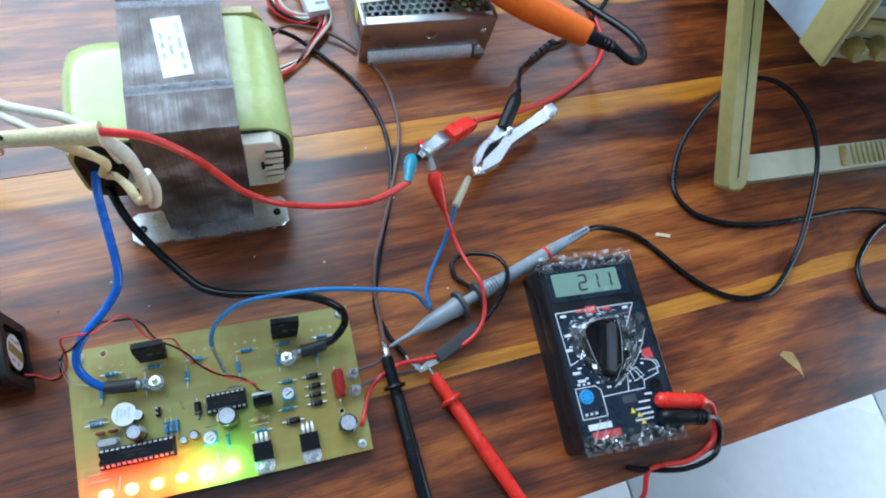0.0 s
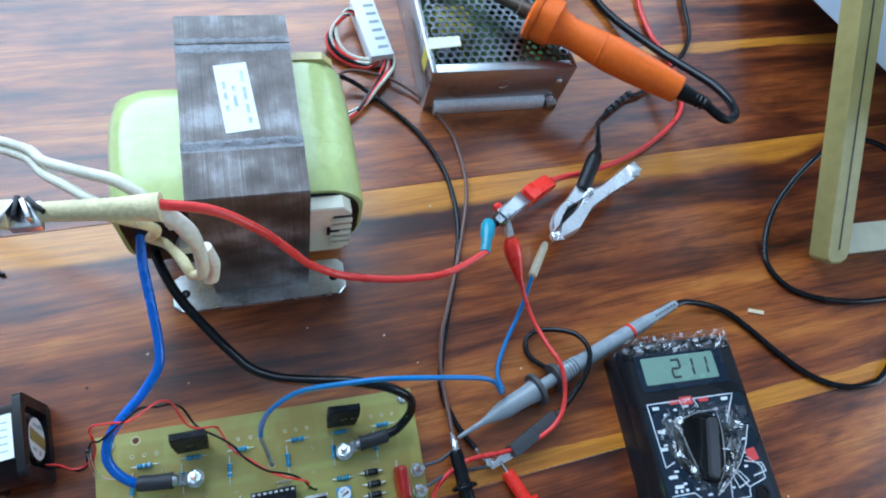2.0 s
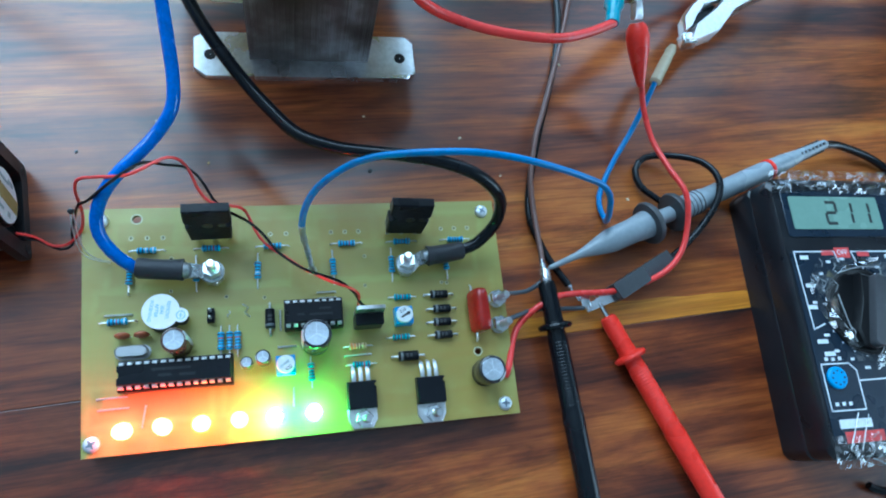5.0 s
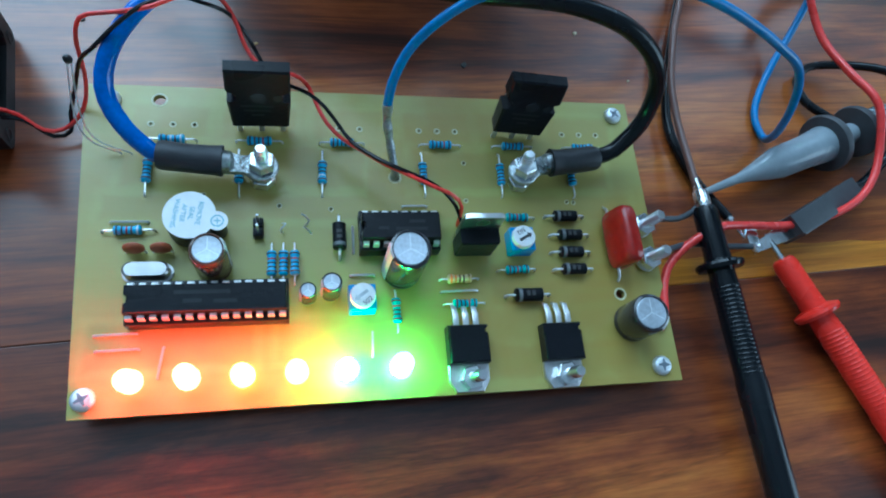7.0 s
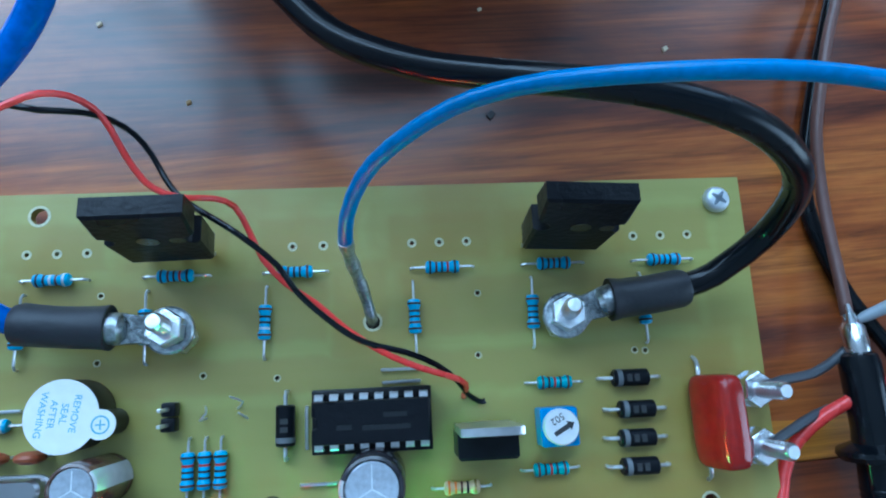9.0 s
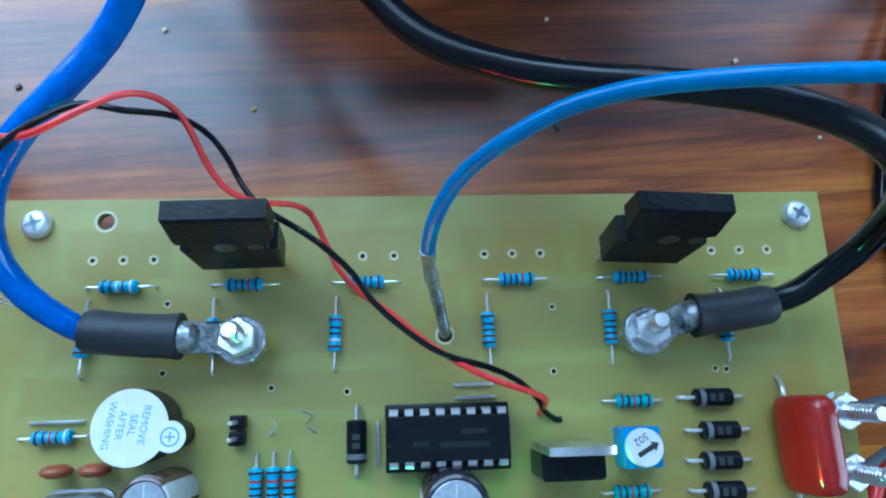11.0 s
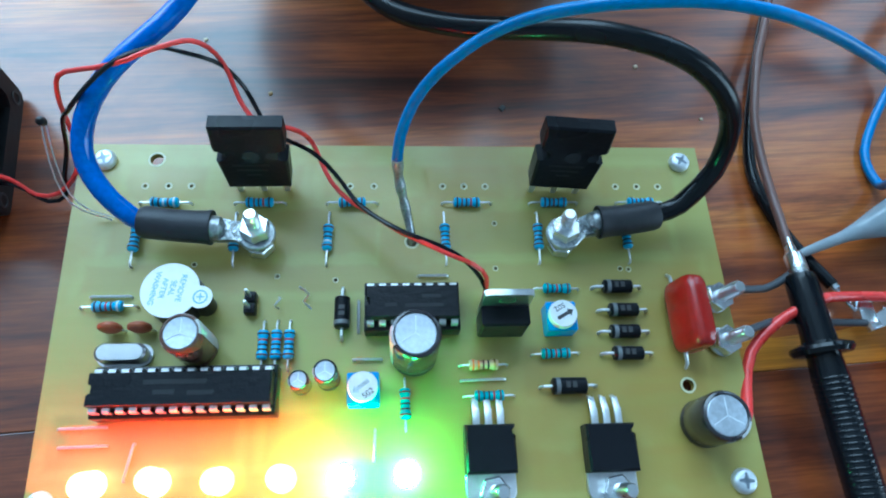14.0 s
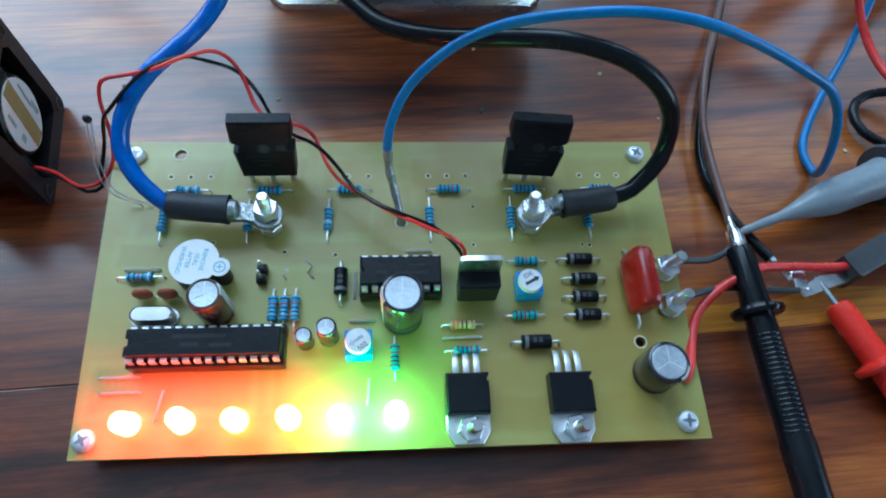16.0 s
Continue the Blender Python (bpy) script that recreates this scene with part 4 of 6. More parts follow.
    for x, y in ((3, -40), (6.5, -43), (8, -47)):
        part("warning_triangle", prism(bmesh.new(), [(-1.8, -1.5), (1.8, -1.5), (0, 1.7)], f, f + 0.08, Matrix.Translation((x, y, 0))), METERYELLOW, face)
    line([(8.5, -17), (13, -15.5), (17, -21), (10, -23.5), (8.5, -17)]), line([(18, -11), (28, -13.5), (29, -17.5), (21, -19)])
    letters("OFF", 3.1, WHITEPRINT, face, at(-5.5, 24, f + 0.1))
    for k in range(6):
        mark(-26.5 + 3.2 * (k % 3), -20 - 0.2 * (k % 2) if k < 3 else -37.5, 1.6, 1.4, WHITEPRINT)
    # rotary dial
    bm = lathe(bmesh.new(), [(18.2, top + 0.26), (18.2, top + 1.0), (17, top + 1.6), (15, top + 0.9), (0, top + 0.9)], 40, Matrix.Translation((-2.5, -1, 0)))
    dial = part("dial", bm, BLACK, t, "black rotary dial with raised pointer")
    spin = Matrix.Translation((-2.5, -1, 0)) @ Matrix.Rotation(radians(-17), 4, "Z")
    part("pointer_block", prism(bmesh.new(), [(-6.5, -11), (-3, -16.5), (3, -16.5), (7.5, -10), (5.5, 3), (6, 14), (-6, 14), (-5, 3)], top + 0.9, top + 5.2, spin, 0.8), BLACK, dial)
    part("pointer_ridge", prism(bmesh.new(), rounded(5.2, 31, 2.4, 4, 0.6, -1), top + 5.2, top + 8.5, spin, 0.7), KNOBGREY, dial, "grey raised grip of the dial")
    sock = part("transistor_socket", lathe(bmesh.new(), [(4.4, top + 0.26), (4.4, top + 1.2), (3.9, top + 1.6), (0, top + 1.6)], 24, Matrix.Translation((-24, -27.5, 0))), METERBLUE, t, "round blue test socket")
    for k in range(8):
        a = 2 * math.pi * k / 8
        part("contact_slot", box(bmesh.new(), -24 + 2.7 * math.cos(a), -27.5 + 2.7 * math.sin(a), top + 1.62, 0.7, 0.7, 0.1), BLACK, sock)
    for y in (-28, -39, -48.5):
        part("jack", lathe(bmesh.new(), [(4.2, top + 0.26), (4.2, top + 0.9), (2.9, top + 0.9), (2.7, top + 0.3), (0, top + 0.3)], 22, Matrix.Translation((22.5, y, 0))), BLACK, t, "round black input jack")
    # film: stiff crumpled flaps torn open round the dial, and a bunched strip along both short edges
    rnd = random.Random(5)

    def flap(inner, outer, n, lift):
        """A faceted sheet between two torn edges."""
        a, b = cat([(x, y, 0) for x, y in inner], 40 / n), cat([(x, y, 0) for x, y in outer], 40 / n)
        bm = bmesh.new()
        rows = []
        for i in range(n + 1):
            p, q = a[round(i * (len(a) - 1) / n)], b[round(i * (len(b) - 1) / n)]
            rows.append([bm.verts.new((*(p.lerp(q, j / 4) + Vector((rnd.uniform(-0.9, 0.9), rnd.uniform(-0.9, 0.9), 0))).xy, top + 1.0 + lift * rnd.uniform(0.0, 1.0) * (1.2 if j < 3 else 0.5))) for j in range(5)])
        for r0, r1 in zip(rows, rows[1:]):
            for j in range(4):
                bm.faces.new((r0[j], r0[j + 1], r1[j + 1])), bm.faces.new((r0[j], r1[j + 1], r1[j]))
        return part("wrapping_film", mesh_of("wrapping_film", bm, FILM, False), FILM, t, "crinkled clear film torn open round the dial")

    right_out = [(28, 17), (26, 7), (18, -6), (7, -18), (-5, -25)]
    right_in = [(9, 18), (9, 8), (6, -4), (3, -14), (-4, -22)]
    left_out = [(-21, 19), (-27, 10), (-24, -3), (-17, -12), (-12, -22)]
    left_in = [(-12, 15), (-14, 6), (-13, -4), (-11, -14), (-7, -21)]
    film = flap(right_in, right_out, 15, 3.4)
    flap(left_in, left_out, 11, 2.4), flap([(-12, 15), (-2, 17), (9, 17)], [(-15, 21), (-2, 21.5), (11, 21)], 8, 2.4)
    # pale tubes along folds and case edge: highlights on the film, built as shapes
    bm = bmesh.new()
    for pts, r in ((right_out[1:], 0.34), (right_in, 0.2), (left_in[1:4], 0.26), ([(-12, 15), (-2, 16.6), (8, 17)], 0.22), ([(33.2, 46), (33.4, 0), (33, -40)], 0.22), ([(-20, -41), (-23, -47), (-27, -54)], 0.3), ([(-15, -42), (-19, -49), (-22, -55)], 0.22), ([(2, -45), (8, -43), (13, -44)], 0.18)):
        tube(bm, [(x + rnd.uniform(-0.5, 0.5), y + rnd.uniform(-0.5, 0.5), top + 2.2 + rnd.uniform(-0.6, 0.6) if abs(x) < 32 else top - 1.0) for x, y in pts], r, 5)
    for k in range(30):
        side = k % 3 < 2
        i = rnd.uniform(0, 3.4)
        lo, hi = (right_in, right_out) if side else (left_in, left_out)
        j, w_ = int(i), rnd.uniform(0.1, 0.85)
        x, y = lo[j][0] + (hi[j][0] - lo[j][0]) * w_, lo[j][1] + (hi[j][1] - lo[j][1]) * w_
        b, ln = rnd.uniform(0.2, 1.4) if side else rnd.uniform(1.0, 2.4), rnd.uniform(3, 9)
        tube(bm, [(x, y, top + 1.6), (x + ln * 0.5 * math.cos(b) + rnd.uniform(-0.6, 0.6), y + ln * 0.5 * math.sin(b), top + rnd.uniform(2.4, 4.2)), (x + ln * math.cos(b), y + ln * math.sin(b), top + 1.4)], rnd.uniform(0.09, 0.2), 5)
    part("film_crease", bm, CREASEGLINT, film)
    for yc, yw in ((56, 5.5), (-55, 6)):
        bm = bmesh.new()
        grid = [[bm.verts.new((-33 + 66 * i / 26 + rnd.uniform(-0.9, 0.9), yc - yw + 2 * yw * j / 4, top + 0.7 + rnd.uniform(0, 1.3) * (1 if 0 < j < 4 else 0.2))) for j in range(5)] for i in range(27)]
        for i in range(26):
            for j in range(4):
                bm.faces.new((grid[i][j], grid[i + 1][j], grid[i + 1][j + 1], grid[i][j + 1]))
        bmesh.ops.subdivide_edges(bm, edges=bm.edges[:], cuts=1, smooth=0.5, use_grid_fill=True)
        end = part("wrapping_film", mesh_of("wrapping_film", bm, FILM, False), FILM, t, "bunched clear film at the end of the case")
        # short pale tubes for the glints on the bunched folds
        bm = bmesh.new()
        for k in range(34):
            x, y, a, ln = rnd.uniform(-30, 29), yc + rnd.uniform(-0.7, 0.7) * yw, rnd.uniform(-0.5, 1.0), rnd.uniform(1.5, 5.5)
            tube(bm, [(x, y, top + 1.0), (x + ln * 0.5 * math.cos(a), y + ln * 0.5 * math.sin(a) + rnd.uniform(-0.4, 0.4), top + rnd.uniform(1.3, 2.1)), (x + ln * math.cos(a), y + ln * math.sin(a), top + 0.9)], rnd.uniform(0.10, 0.24), 5)
        part("film_crease", bm, CREASEGLINT, end)
    return t


multimeter()

# ---- small cooling fan standing on edge ----


def cooling_fan():
    S, D = 36.5, 22.0
    t = thing("cooling_fan", "small black square cooling fan standing on edge", "fan", -96.0, 47.5, 0, 7)
    face = Matrix(((0, 0, 1, 0), (1, 0, 0, 0), (0, 1, 0, S / 2), (0, 0, 0, 1)))
    # frame: two square flanges and a round duct between
    bm = bmesh.new()
    for z0, z1 in ((-3.2, 0), (-D, -D + 3.2)):
        outer = rounded(S, S, 3, 4)
        n = len(outer)
        ring = [((S / 2 - 1.3) * math.cos(math.atan2(y, x)), (S / 2 - 1.3) * math.sin(math.atan2(y, x))) for x, y in outer]
        vs = [[bm.verts.new(face @ Vector((x, y, z))) for x, y in pts] for pts, z in ((outer, z0), (outer, z1), (ring, z1), (ring, z0))]
        for k in range(n):
            for a, b in ((0, 1), (1, 2), (2, 3), (3, 0)):
                bm.faces.new((vs[a][k], vs[a][(k + 1) % n], vs[b][(k + 1) % n], vs[b][k]))
    r0, r1, sg = S / 2 - 1.3, S / 2 - 0.2, 36
    vs = [[bm.verts.new(face @ Vector((r * math.cos(2 * math.pi * k / sg), r * math.sin(2 * math.pi * k / sg), z))) for k in range(sg)] for r, z in ((r0, -0.4), (r1, -0.4), (r1, -D + 0.4), (r0, -D + 0.4))]
    for k in range(sg):
        for a, b in ((0, 1), (1, 2), (2, 3), (3, 0)):
            bm.faces.new((vs[a][k], vs[a][(k + 1) % sg], vs[b][(k + 1) % sg], vs[b][k]))
    fr = part("frame", bm, BLACK, t, "black moulded frame")
    for sx in (-1, 1):
        for sy in (-1, 1):
            part("screw_hole", lathe(bmesh.new(), [(1.9, 0.05), (1.9, 0.25), (1.3, 0.25), (1.3, 0.05)], 12, face @ Matrix.Translation((sx * 14.8, sy * 14.8, 0)), True), GREYPRINT, fr)
    part("side_label", box(bmesh.new(), -D / 2, 0, S + 0.1, D - 7.5, 19, 0.15), LABEL, t, "white side label with faint bars")
    for k in range(5):
        part("label_bar", box(bmesh.new(), -D / 2 + 1, -6 + 3 * k, S + 0.22, 9, 0.5, 0.06), INK, t)
    hub = part("hub", lathe(bmesh.new(), [(10.6, -12), (10.6, -1.4), (10, -0.8), (0, -0.8)], 32, face), BLACK, t)
    part("hub_label", lathe(bmesh.new(), [(9.6, -0.78), (9.6, -0.6), (0, -0.6)], 32, face), LABEL, hub, "round white and gold hub label")
    part("hub_band", box(bmesh.new(), 0, 0, -0.5, 5.5, 18, 0.12, 0, face @ Matrix.Rotation(radians(-12), 4, "Z")), OCHRE, hub)
    for x, y, w, h in ((-6, 3, 1.2, 4), (-6, -3, 2, 2), (5.5, 2, 0.9, 7), (6.5, -3, 1.6, 4)):
        part("label_bar", box(bmesh.new(), x, y, -0.5, w, h, 0.12, 0, face @ Matrix.Rotation(radians(-12), 4, "Z")), INK, hub)
    for k in range(7):
        a0 = 2 * math.pi * k / 7
        bm = bmesh.new()
        rows = []
        for i in range(5):
            r = 10.4 + 6.2 * i / 4
            rows.append([bm.verts.new(face @ Vector((r * math.cos(a0 + da + 0.06 * i), r * math.sin(a0 + da + 0.06 * i), z))) for da, z in ((-0.34, -3.5), (0.0, -6.0), (0.34, -10.5), (0.36, -11.3), (0.0, -6.9), (-0.34, -4.4))])
        for a, b in zip(rows, rows[1:]):
            for q in range(6):
                bm.faces.new((a[q], a[(q + 1) % 6], b[(q + 1) % 6], b[q]))
        bm.faces.new(rows[0]), bm.faces.new(rows[-1])
        part("blade", bm, FANBLADE, t)
    for k in range(3):
        a = radians(40 + 120 * k)
        part("strut", box(bmesh.new(), 13.5 * math.cos(a), 13.5 * math.sin(a), -D + 2, 8, 2, 2, 0.3, face @ Matrix.Rotation(0, 4, "Z")), BLACK, t)
    return t


cooling_fan()

# ---- the circuit board and what is soldered to it ----
ZB = 8.5
board = thing("circuit_board", "home-made yellow-green circuit board with soldered parts and six lit lamps", "circuit board")
HOLES = [(-58.3, 41.2, 1.55), (62.2, -15.3, 1.3), (2.3, 19.4, 1.3)]
SMALL = [(x, 34.0) for x in (-60, -54.7, -49.4, -12.3, -6.6, 10, 15.2, 20.4, 53, 58.4, 63.8)] + [(-46.5, 26), (-46.5, 14), (-15, 10), (22, 24), (21.5, 12.5), (53, 12), (51, 12.2), (-28, 11)]


def substrate():
    bm = bmesh.new()
    outer = [(-76.3, 45.4), (75.6, 45.4), (75.5, -39.3), (-72.4, -39.4)]
    loops = [[(x, y) for x, y in outer]]
    for x, y, r in HOLES:
        loops.append([(x + r * math.cos(2 * math.pi * k / 16), y + r * math.sin(2 * math.pi * k / 16)) for k in range(16)])
    for x, y in SMALL:
        loops.append([(x + 0.42 * math.cos(2 * math.pi * k / 8), y + 0.42 * math.sin(2 * math.pi * k / 8)) for k in range(8)])
    edges = []
    for lp in loops:
        vs = [bm.verts.new((x, y, ZB)) for x, y in lp]
        edges += [bm.edges.new((vs[k], vs[(k + 1) % len(vs)])) for k in range(len(vs))]
    bmesh.ops.triangle_fill(bm, use_beauty=True, use_dissolve=False, edges=edges)
    ext = bmesh.ops.extrude_face_region(bm, geom=bm.faces[:])
    bmesh.ops.translate(bm, verts=[v for v in ext["geom"] if isinstance(v, bmesh.types.BMVert)], vec=(0, 0, -1.6))
    return bm


part("laminate", mesh_of("laminate", substrate(), BOARD, False), BOARD, board, "bare yellow-green glass-fibre laminate")


def ring_at(x, y, r0, r1):
    bm = lathe(bmesh.new(), [(r0, 0.0), (r1, 0.0), (r1, 0.06), (r0, 0.06)], 16, None, True)
    part("pad_ring", bm, RINGPALE, board, "", at(x, y, ZB))


for x, y, r in HOLES:
    ring_at(x, y, r, r + 0.5)
for i, (x, y) in enumerate(SMALL):
    ring_at(x, y, 0.42, 0.9 if i < 11 else 0.68)


def screw_head(bm):
    return lathe(bm, [(2.5, 0), (2.62, 0.45), (2.5, 1.1), (2.1, 1.65), (1.6, 1.85), (0, 1.9)], 24)


def hexagon(bm, r, z0, z1):
    return prism(bm, [(r * math.cos(radians(60 * k + 10)), r * math.sin(radians(60 * k + 10))) for k in range(6)], z0, z1, None, 0.25)


for i, (x, y) in enumerate(((-70, 40.7), (70.3, 40.7), (70, -35.3), (-69.4, -35.3))):
    s = part("screw", shared("screw", screw_head, SCREWZINC), SCREWZINC, board, "zinc-plated cross-head screw", at(x, y, ZB, 0, 0, 20 + 33 * i))
    # the cross recess is an inlay; its shade is put into the darker zinc
    for rz in (0, 90):
        part("cross_slot", shared("cross_slot", lambda bm: prism(bm, [(-1.6, -0.2), (-0.45, -0.45), (0.45, -0.45), (1.6, -0.2), (1.6, 0.2), (0.45, 0.45), (-0.45, 0.45), (-1.6, 0.2)], 1.5, 1.94), SLOT), SLOT, s, "", at(0, 0, 0, 0, 0, rz))
    part("standoff", shared("standoff", lambda bm: hexagon(bm, 3.1, 0, 6.9), STEEL), STEEL, board, "", at(x, y, 0))


def resistor(x, y, rz, kind="b", bands="nkrkn", half=5.9, up=0.0):
    """A film resistor lying on the board; kind is its lacquer."""
    material = {"b": RESBLUE, "t": RESTEAL, "e": RESBEIGE}[kind]
    prof = [(0.35, -3.2), (1.0, -3.05), (1.2, -2.7), (1.2, -1.9), (0.98, -1.5), (0.98, 1.5), (1.2, 1.9), (1.2, 2.7), (1.0, 3.05), (0.35, 3.2)]
    turn = Matrix.Rotation(radians(90), 4, "Y")
    body = part("resistor", shared("resistor_" + kind, lambda bm: lathe(bm, prof, 12, turn), material), material, board, "", at(x, y, ZB + 1.3 + up, 0, 0, rz))
    for s in (-1, 1):
        part("lead", shared("lead_%g_%d" % (half, s), lambda bm: tube(bm, [(s * 3.1, 0, 0), (s * (half - 0.6), 0, 0), (s * half, 0, -0.5), (s * half, 0, -1.4)], 0.24, 6, False), TIN), TIN, body)
    for c, px in zip(bands, (-2.3, -1.15, -0.1, 0.95, 2.3)):
        r = 1.22 if abs(px) > 1.8 else 1.0
        part("colour_band", shared("band_%s_%g" % (c, r), lambda bm: lathe(bm, [(r, -0.2), (r + 0.03, -0.18), (r + 0.03, 0.18), (r, 0.2)], 12, turn), BANDS[c]), BANDS[c], body, "", at(px, 0, 0))
    return body


for i, x in enumerate((-54.5, -33, -11.6, 15.5, 36.6, 58)):
    resistor(x, 29, 0, "b", ("kkwnw", "knkrk", "nkkkn", "knkrk", "kknkn", "knkkn")[i])
for i, x in enumerate((-59.8, -38, -17, 10, 32, 53.2)):
    resistor(x, 20, 90 + (1 if i % 2 else -1.5), "b", ("nkkkn", "kknnk", "nwkkn", "knkkk", "nkkkn", "kkknk")[i], 6.6)
resistor(-63, 4, 1, "b", "kkrnw")
for x in (-29.8, -27, -24.3):
    resistor(x, -5, 90, "b", "nkkrk", 5.4)
resistor(0.3, -18, 91, "t", "nkkrn", 5.4)
resistor(35, 7, -1, "t", "nkrkn", 5.2), resistor(33.2, -8, 1, "t", "nkrkn", 5.2)
resistor(17.2, -10.2, 0, "e", "oonkg", 5.2), resistor(18, -16.8, 0, "t", "nkkrn", 5.4)


def jumper(x, y, rz, length):
    h = length / 2
    part("wire_link", shared("link_%g" % length, lambda bm: tube(bm, [(-h, 0, -0.2), (-h, 0, 0.5), (-h + 0.4, 0, 0.75), (h - 0.4, 0, 0.75), (h, 0, 0.5), (h, 0, -0.2)], 0.3, 6, False), TIN), TIN, board, "", at(x, y, ZB, 0, 0, rz))


for x, y, rz, ln in ((-63, 6.4, 0, 8.5), (17, -13.3, 1, 9.5), (7, 10.6, 0, 6.5), (7.2, 8.4, 1, 6.5), (-9.7, 1.2, 90, 7), (-7.7, -8.4, 0, 6), (-6, -26, 88, 6), (-54, -28, 82, 7), (-64, -21.2, 1, 9), (-63.4, -24.8, 1, 9)):
    jumper(x, y, rz, ln)
for pts in (((-27.2, 3.6, -0.2), (-27.6, 3.4, 2.5), (-26.4, 4.6, 3.2), (-27.1, 5.6, 1.2)), ((-22, 5.0, -0.2), (-20.6, 6.2, 1.6), (-22.4, 7.2, 3.4)), ((-20, 3.2, -0.2), (-21.5, 4.4, 1.2))):
    part("cut_lead", tube(bmesh.new(), pts, 0.2, 6), TIN, board, "", at(0, 0, ZB))


def diode(x, y, rz, ln=6.6, r=1.55, stripe=-1):
    turn = Matrix.Rotation(radians(90), 4, "Y")
    body = part("diode", shared("diode_%g_%g" % (ln, r), lambda bm: lathe(bm, [(r * 0.8, -ln / 2), (r, -ln / 2 + 0.25), (r, ln / 2 - 0.25), (r * 0.8, ln / 2)], 16, turn), EPOXY), EPOXY, board, "", at(x, y, ZB + r + 0.15, 0, 0, rz))
    part("cathode_band", shared("cathode_%g" % r, lambda bm: lathe(bm, [(r, -0.45), (r + 0.03, -0.43), (r + 0.03, 0.43), (r, 0.45)], 16, turn), STRIPEGREY), STRIPEGREY, body, "", at(stripe * (ln / 2 - 1.1), 0, 0))
    for s in (-1, 1):
        part("lead", shared("dlead_%g_%g_%d" % (ln, r, s), lambda bm: tube(bm, [(s * ln / 2, 0, 0), (s * (ln / 2 + 1.7), 0, 0), (s * (ln / 2 + 2.3), 0, -0.6), (s * (ln / 2 + 2.3), 0, -r - 0.3)], 0.36, 6, False), TIN), TIN, body)
    for k in (-0.6, 0.8):
        part("marking", shared("diode_mark", lambda bm: box(bm, 0, 0, 0, 0.9, 1.3, 0.06), GREYPRINT), GREYPRINT, body, "", at(k, 0, r))


for x, y in ((49, 7.2), (49.6, 1.6), (49.2, -3.4), (49.2, -8.3)):
    diode(x, y, -0.5)
diode(35.2, -15.2, 0, 7.4, 1.8), diode(-13.2, 1.8, 90, 7.0, 1.7, -1)


def dip_chip(x, y, pins, row, name, label):
    """A chip in its socket: frame, body, legs on both sides."""
    n = pins // 2
    ln = n * 2.54
    sock = bmesh.new()
    for s in (-1, 1):
        box(sock, 0, s * row / 2, 2.3, ln + 0.3, 2.6, 4.4, 0.2)
    for s in (-1, 1):
        box(sock, s * (ln / 2 - 0.8), 0, 2.3, 1.8, row - 2.5, 4.2, 0.2)
    chip = part(name, mesh_of(name, prism(bmesh.new(), [(-ln / 2 + 0.3, -row / 2 + 0.6), (ln / 2 - 0.3, -row / 2 + 0.6), (ln / 2 - 0.3, row / 2 - 0.6), (-ln / 2 + 0.3, row / 2 - 0.6), (-ln / 2 + 0.3, 1.1), (-ln / 2 + 1.0, 0.7), (-ln / 2 + 1.0, -0.7), (-ln / 2 + 0.3, -1.1)], 5.0, 8.2, None, 0.25), EPOXY), EPOXY, board, label, at(x, y, ZB))
    part("socket", sock, BLACK, chip)
    for s in (-1, 1):
        for k in range(n):
            px = -ln / 2 + 1.27 + 2.54 * k
            part("pin", shared("chip_pin_%d" % s, lambda bm: prism(bm, [(0, 6.2), (0, 6.5), (0.75, 6.5), (1.05, 6.2), (1.05, 3.8), (0.75, 3.8), (0.75, 6.0), (0.6, 6.2)], -0.72, 0.72, Matrix(((0, 0, 1, 0), (s, 0, 0, 0), (0, 1, 0, 0), (0, 0, 0, 1)))), TIN), TIN, chip, "", at(px, s * (row / 2 - 0.5), 0))
    return chip


ic28 = dip_chip(-43.6, -15.0, 28, 7.62, "microcontroller_chip", "long black chip in a socket")
for k in range(3):
    part("marking", shared("chip_mark_%d" % k, lambda bm: box(bm, 0, 0, 0, (12, 4, 5)[k], 0.9, 0.05), CHIPINK), CHIPINK, ic28, "", at((-1, -3, 4)[k], (1.2, -0.8, -1)[k], 8.22))
ic16 = dip_chip(2.0, 2.2, 16, 8.2, "chip", "short black chip in a socket")
for k in range(3):
    part("marking", shared("chip_text_%d" % k, lambda bm: box(bm, 0, 0, 0, (8, 4, 2.5)[k], 0.8, 0.05), CHIPINK), CHIPINK, ic16, "", at((2.5, 4, -4.5)[k], (-1.0, 1.0, -0.8)[k], 8.22))


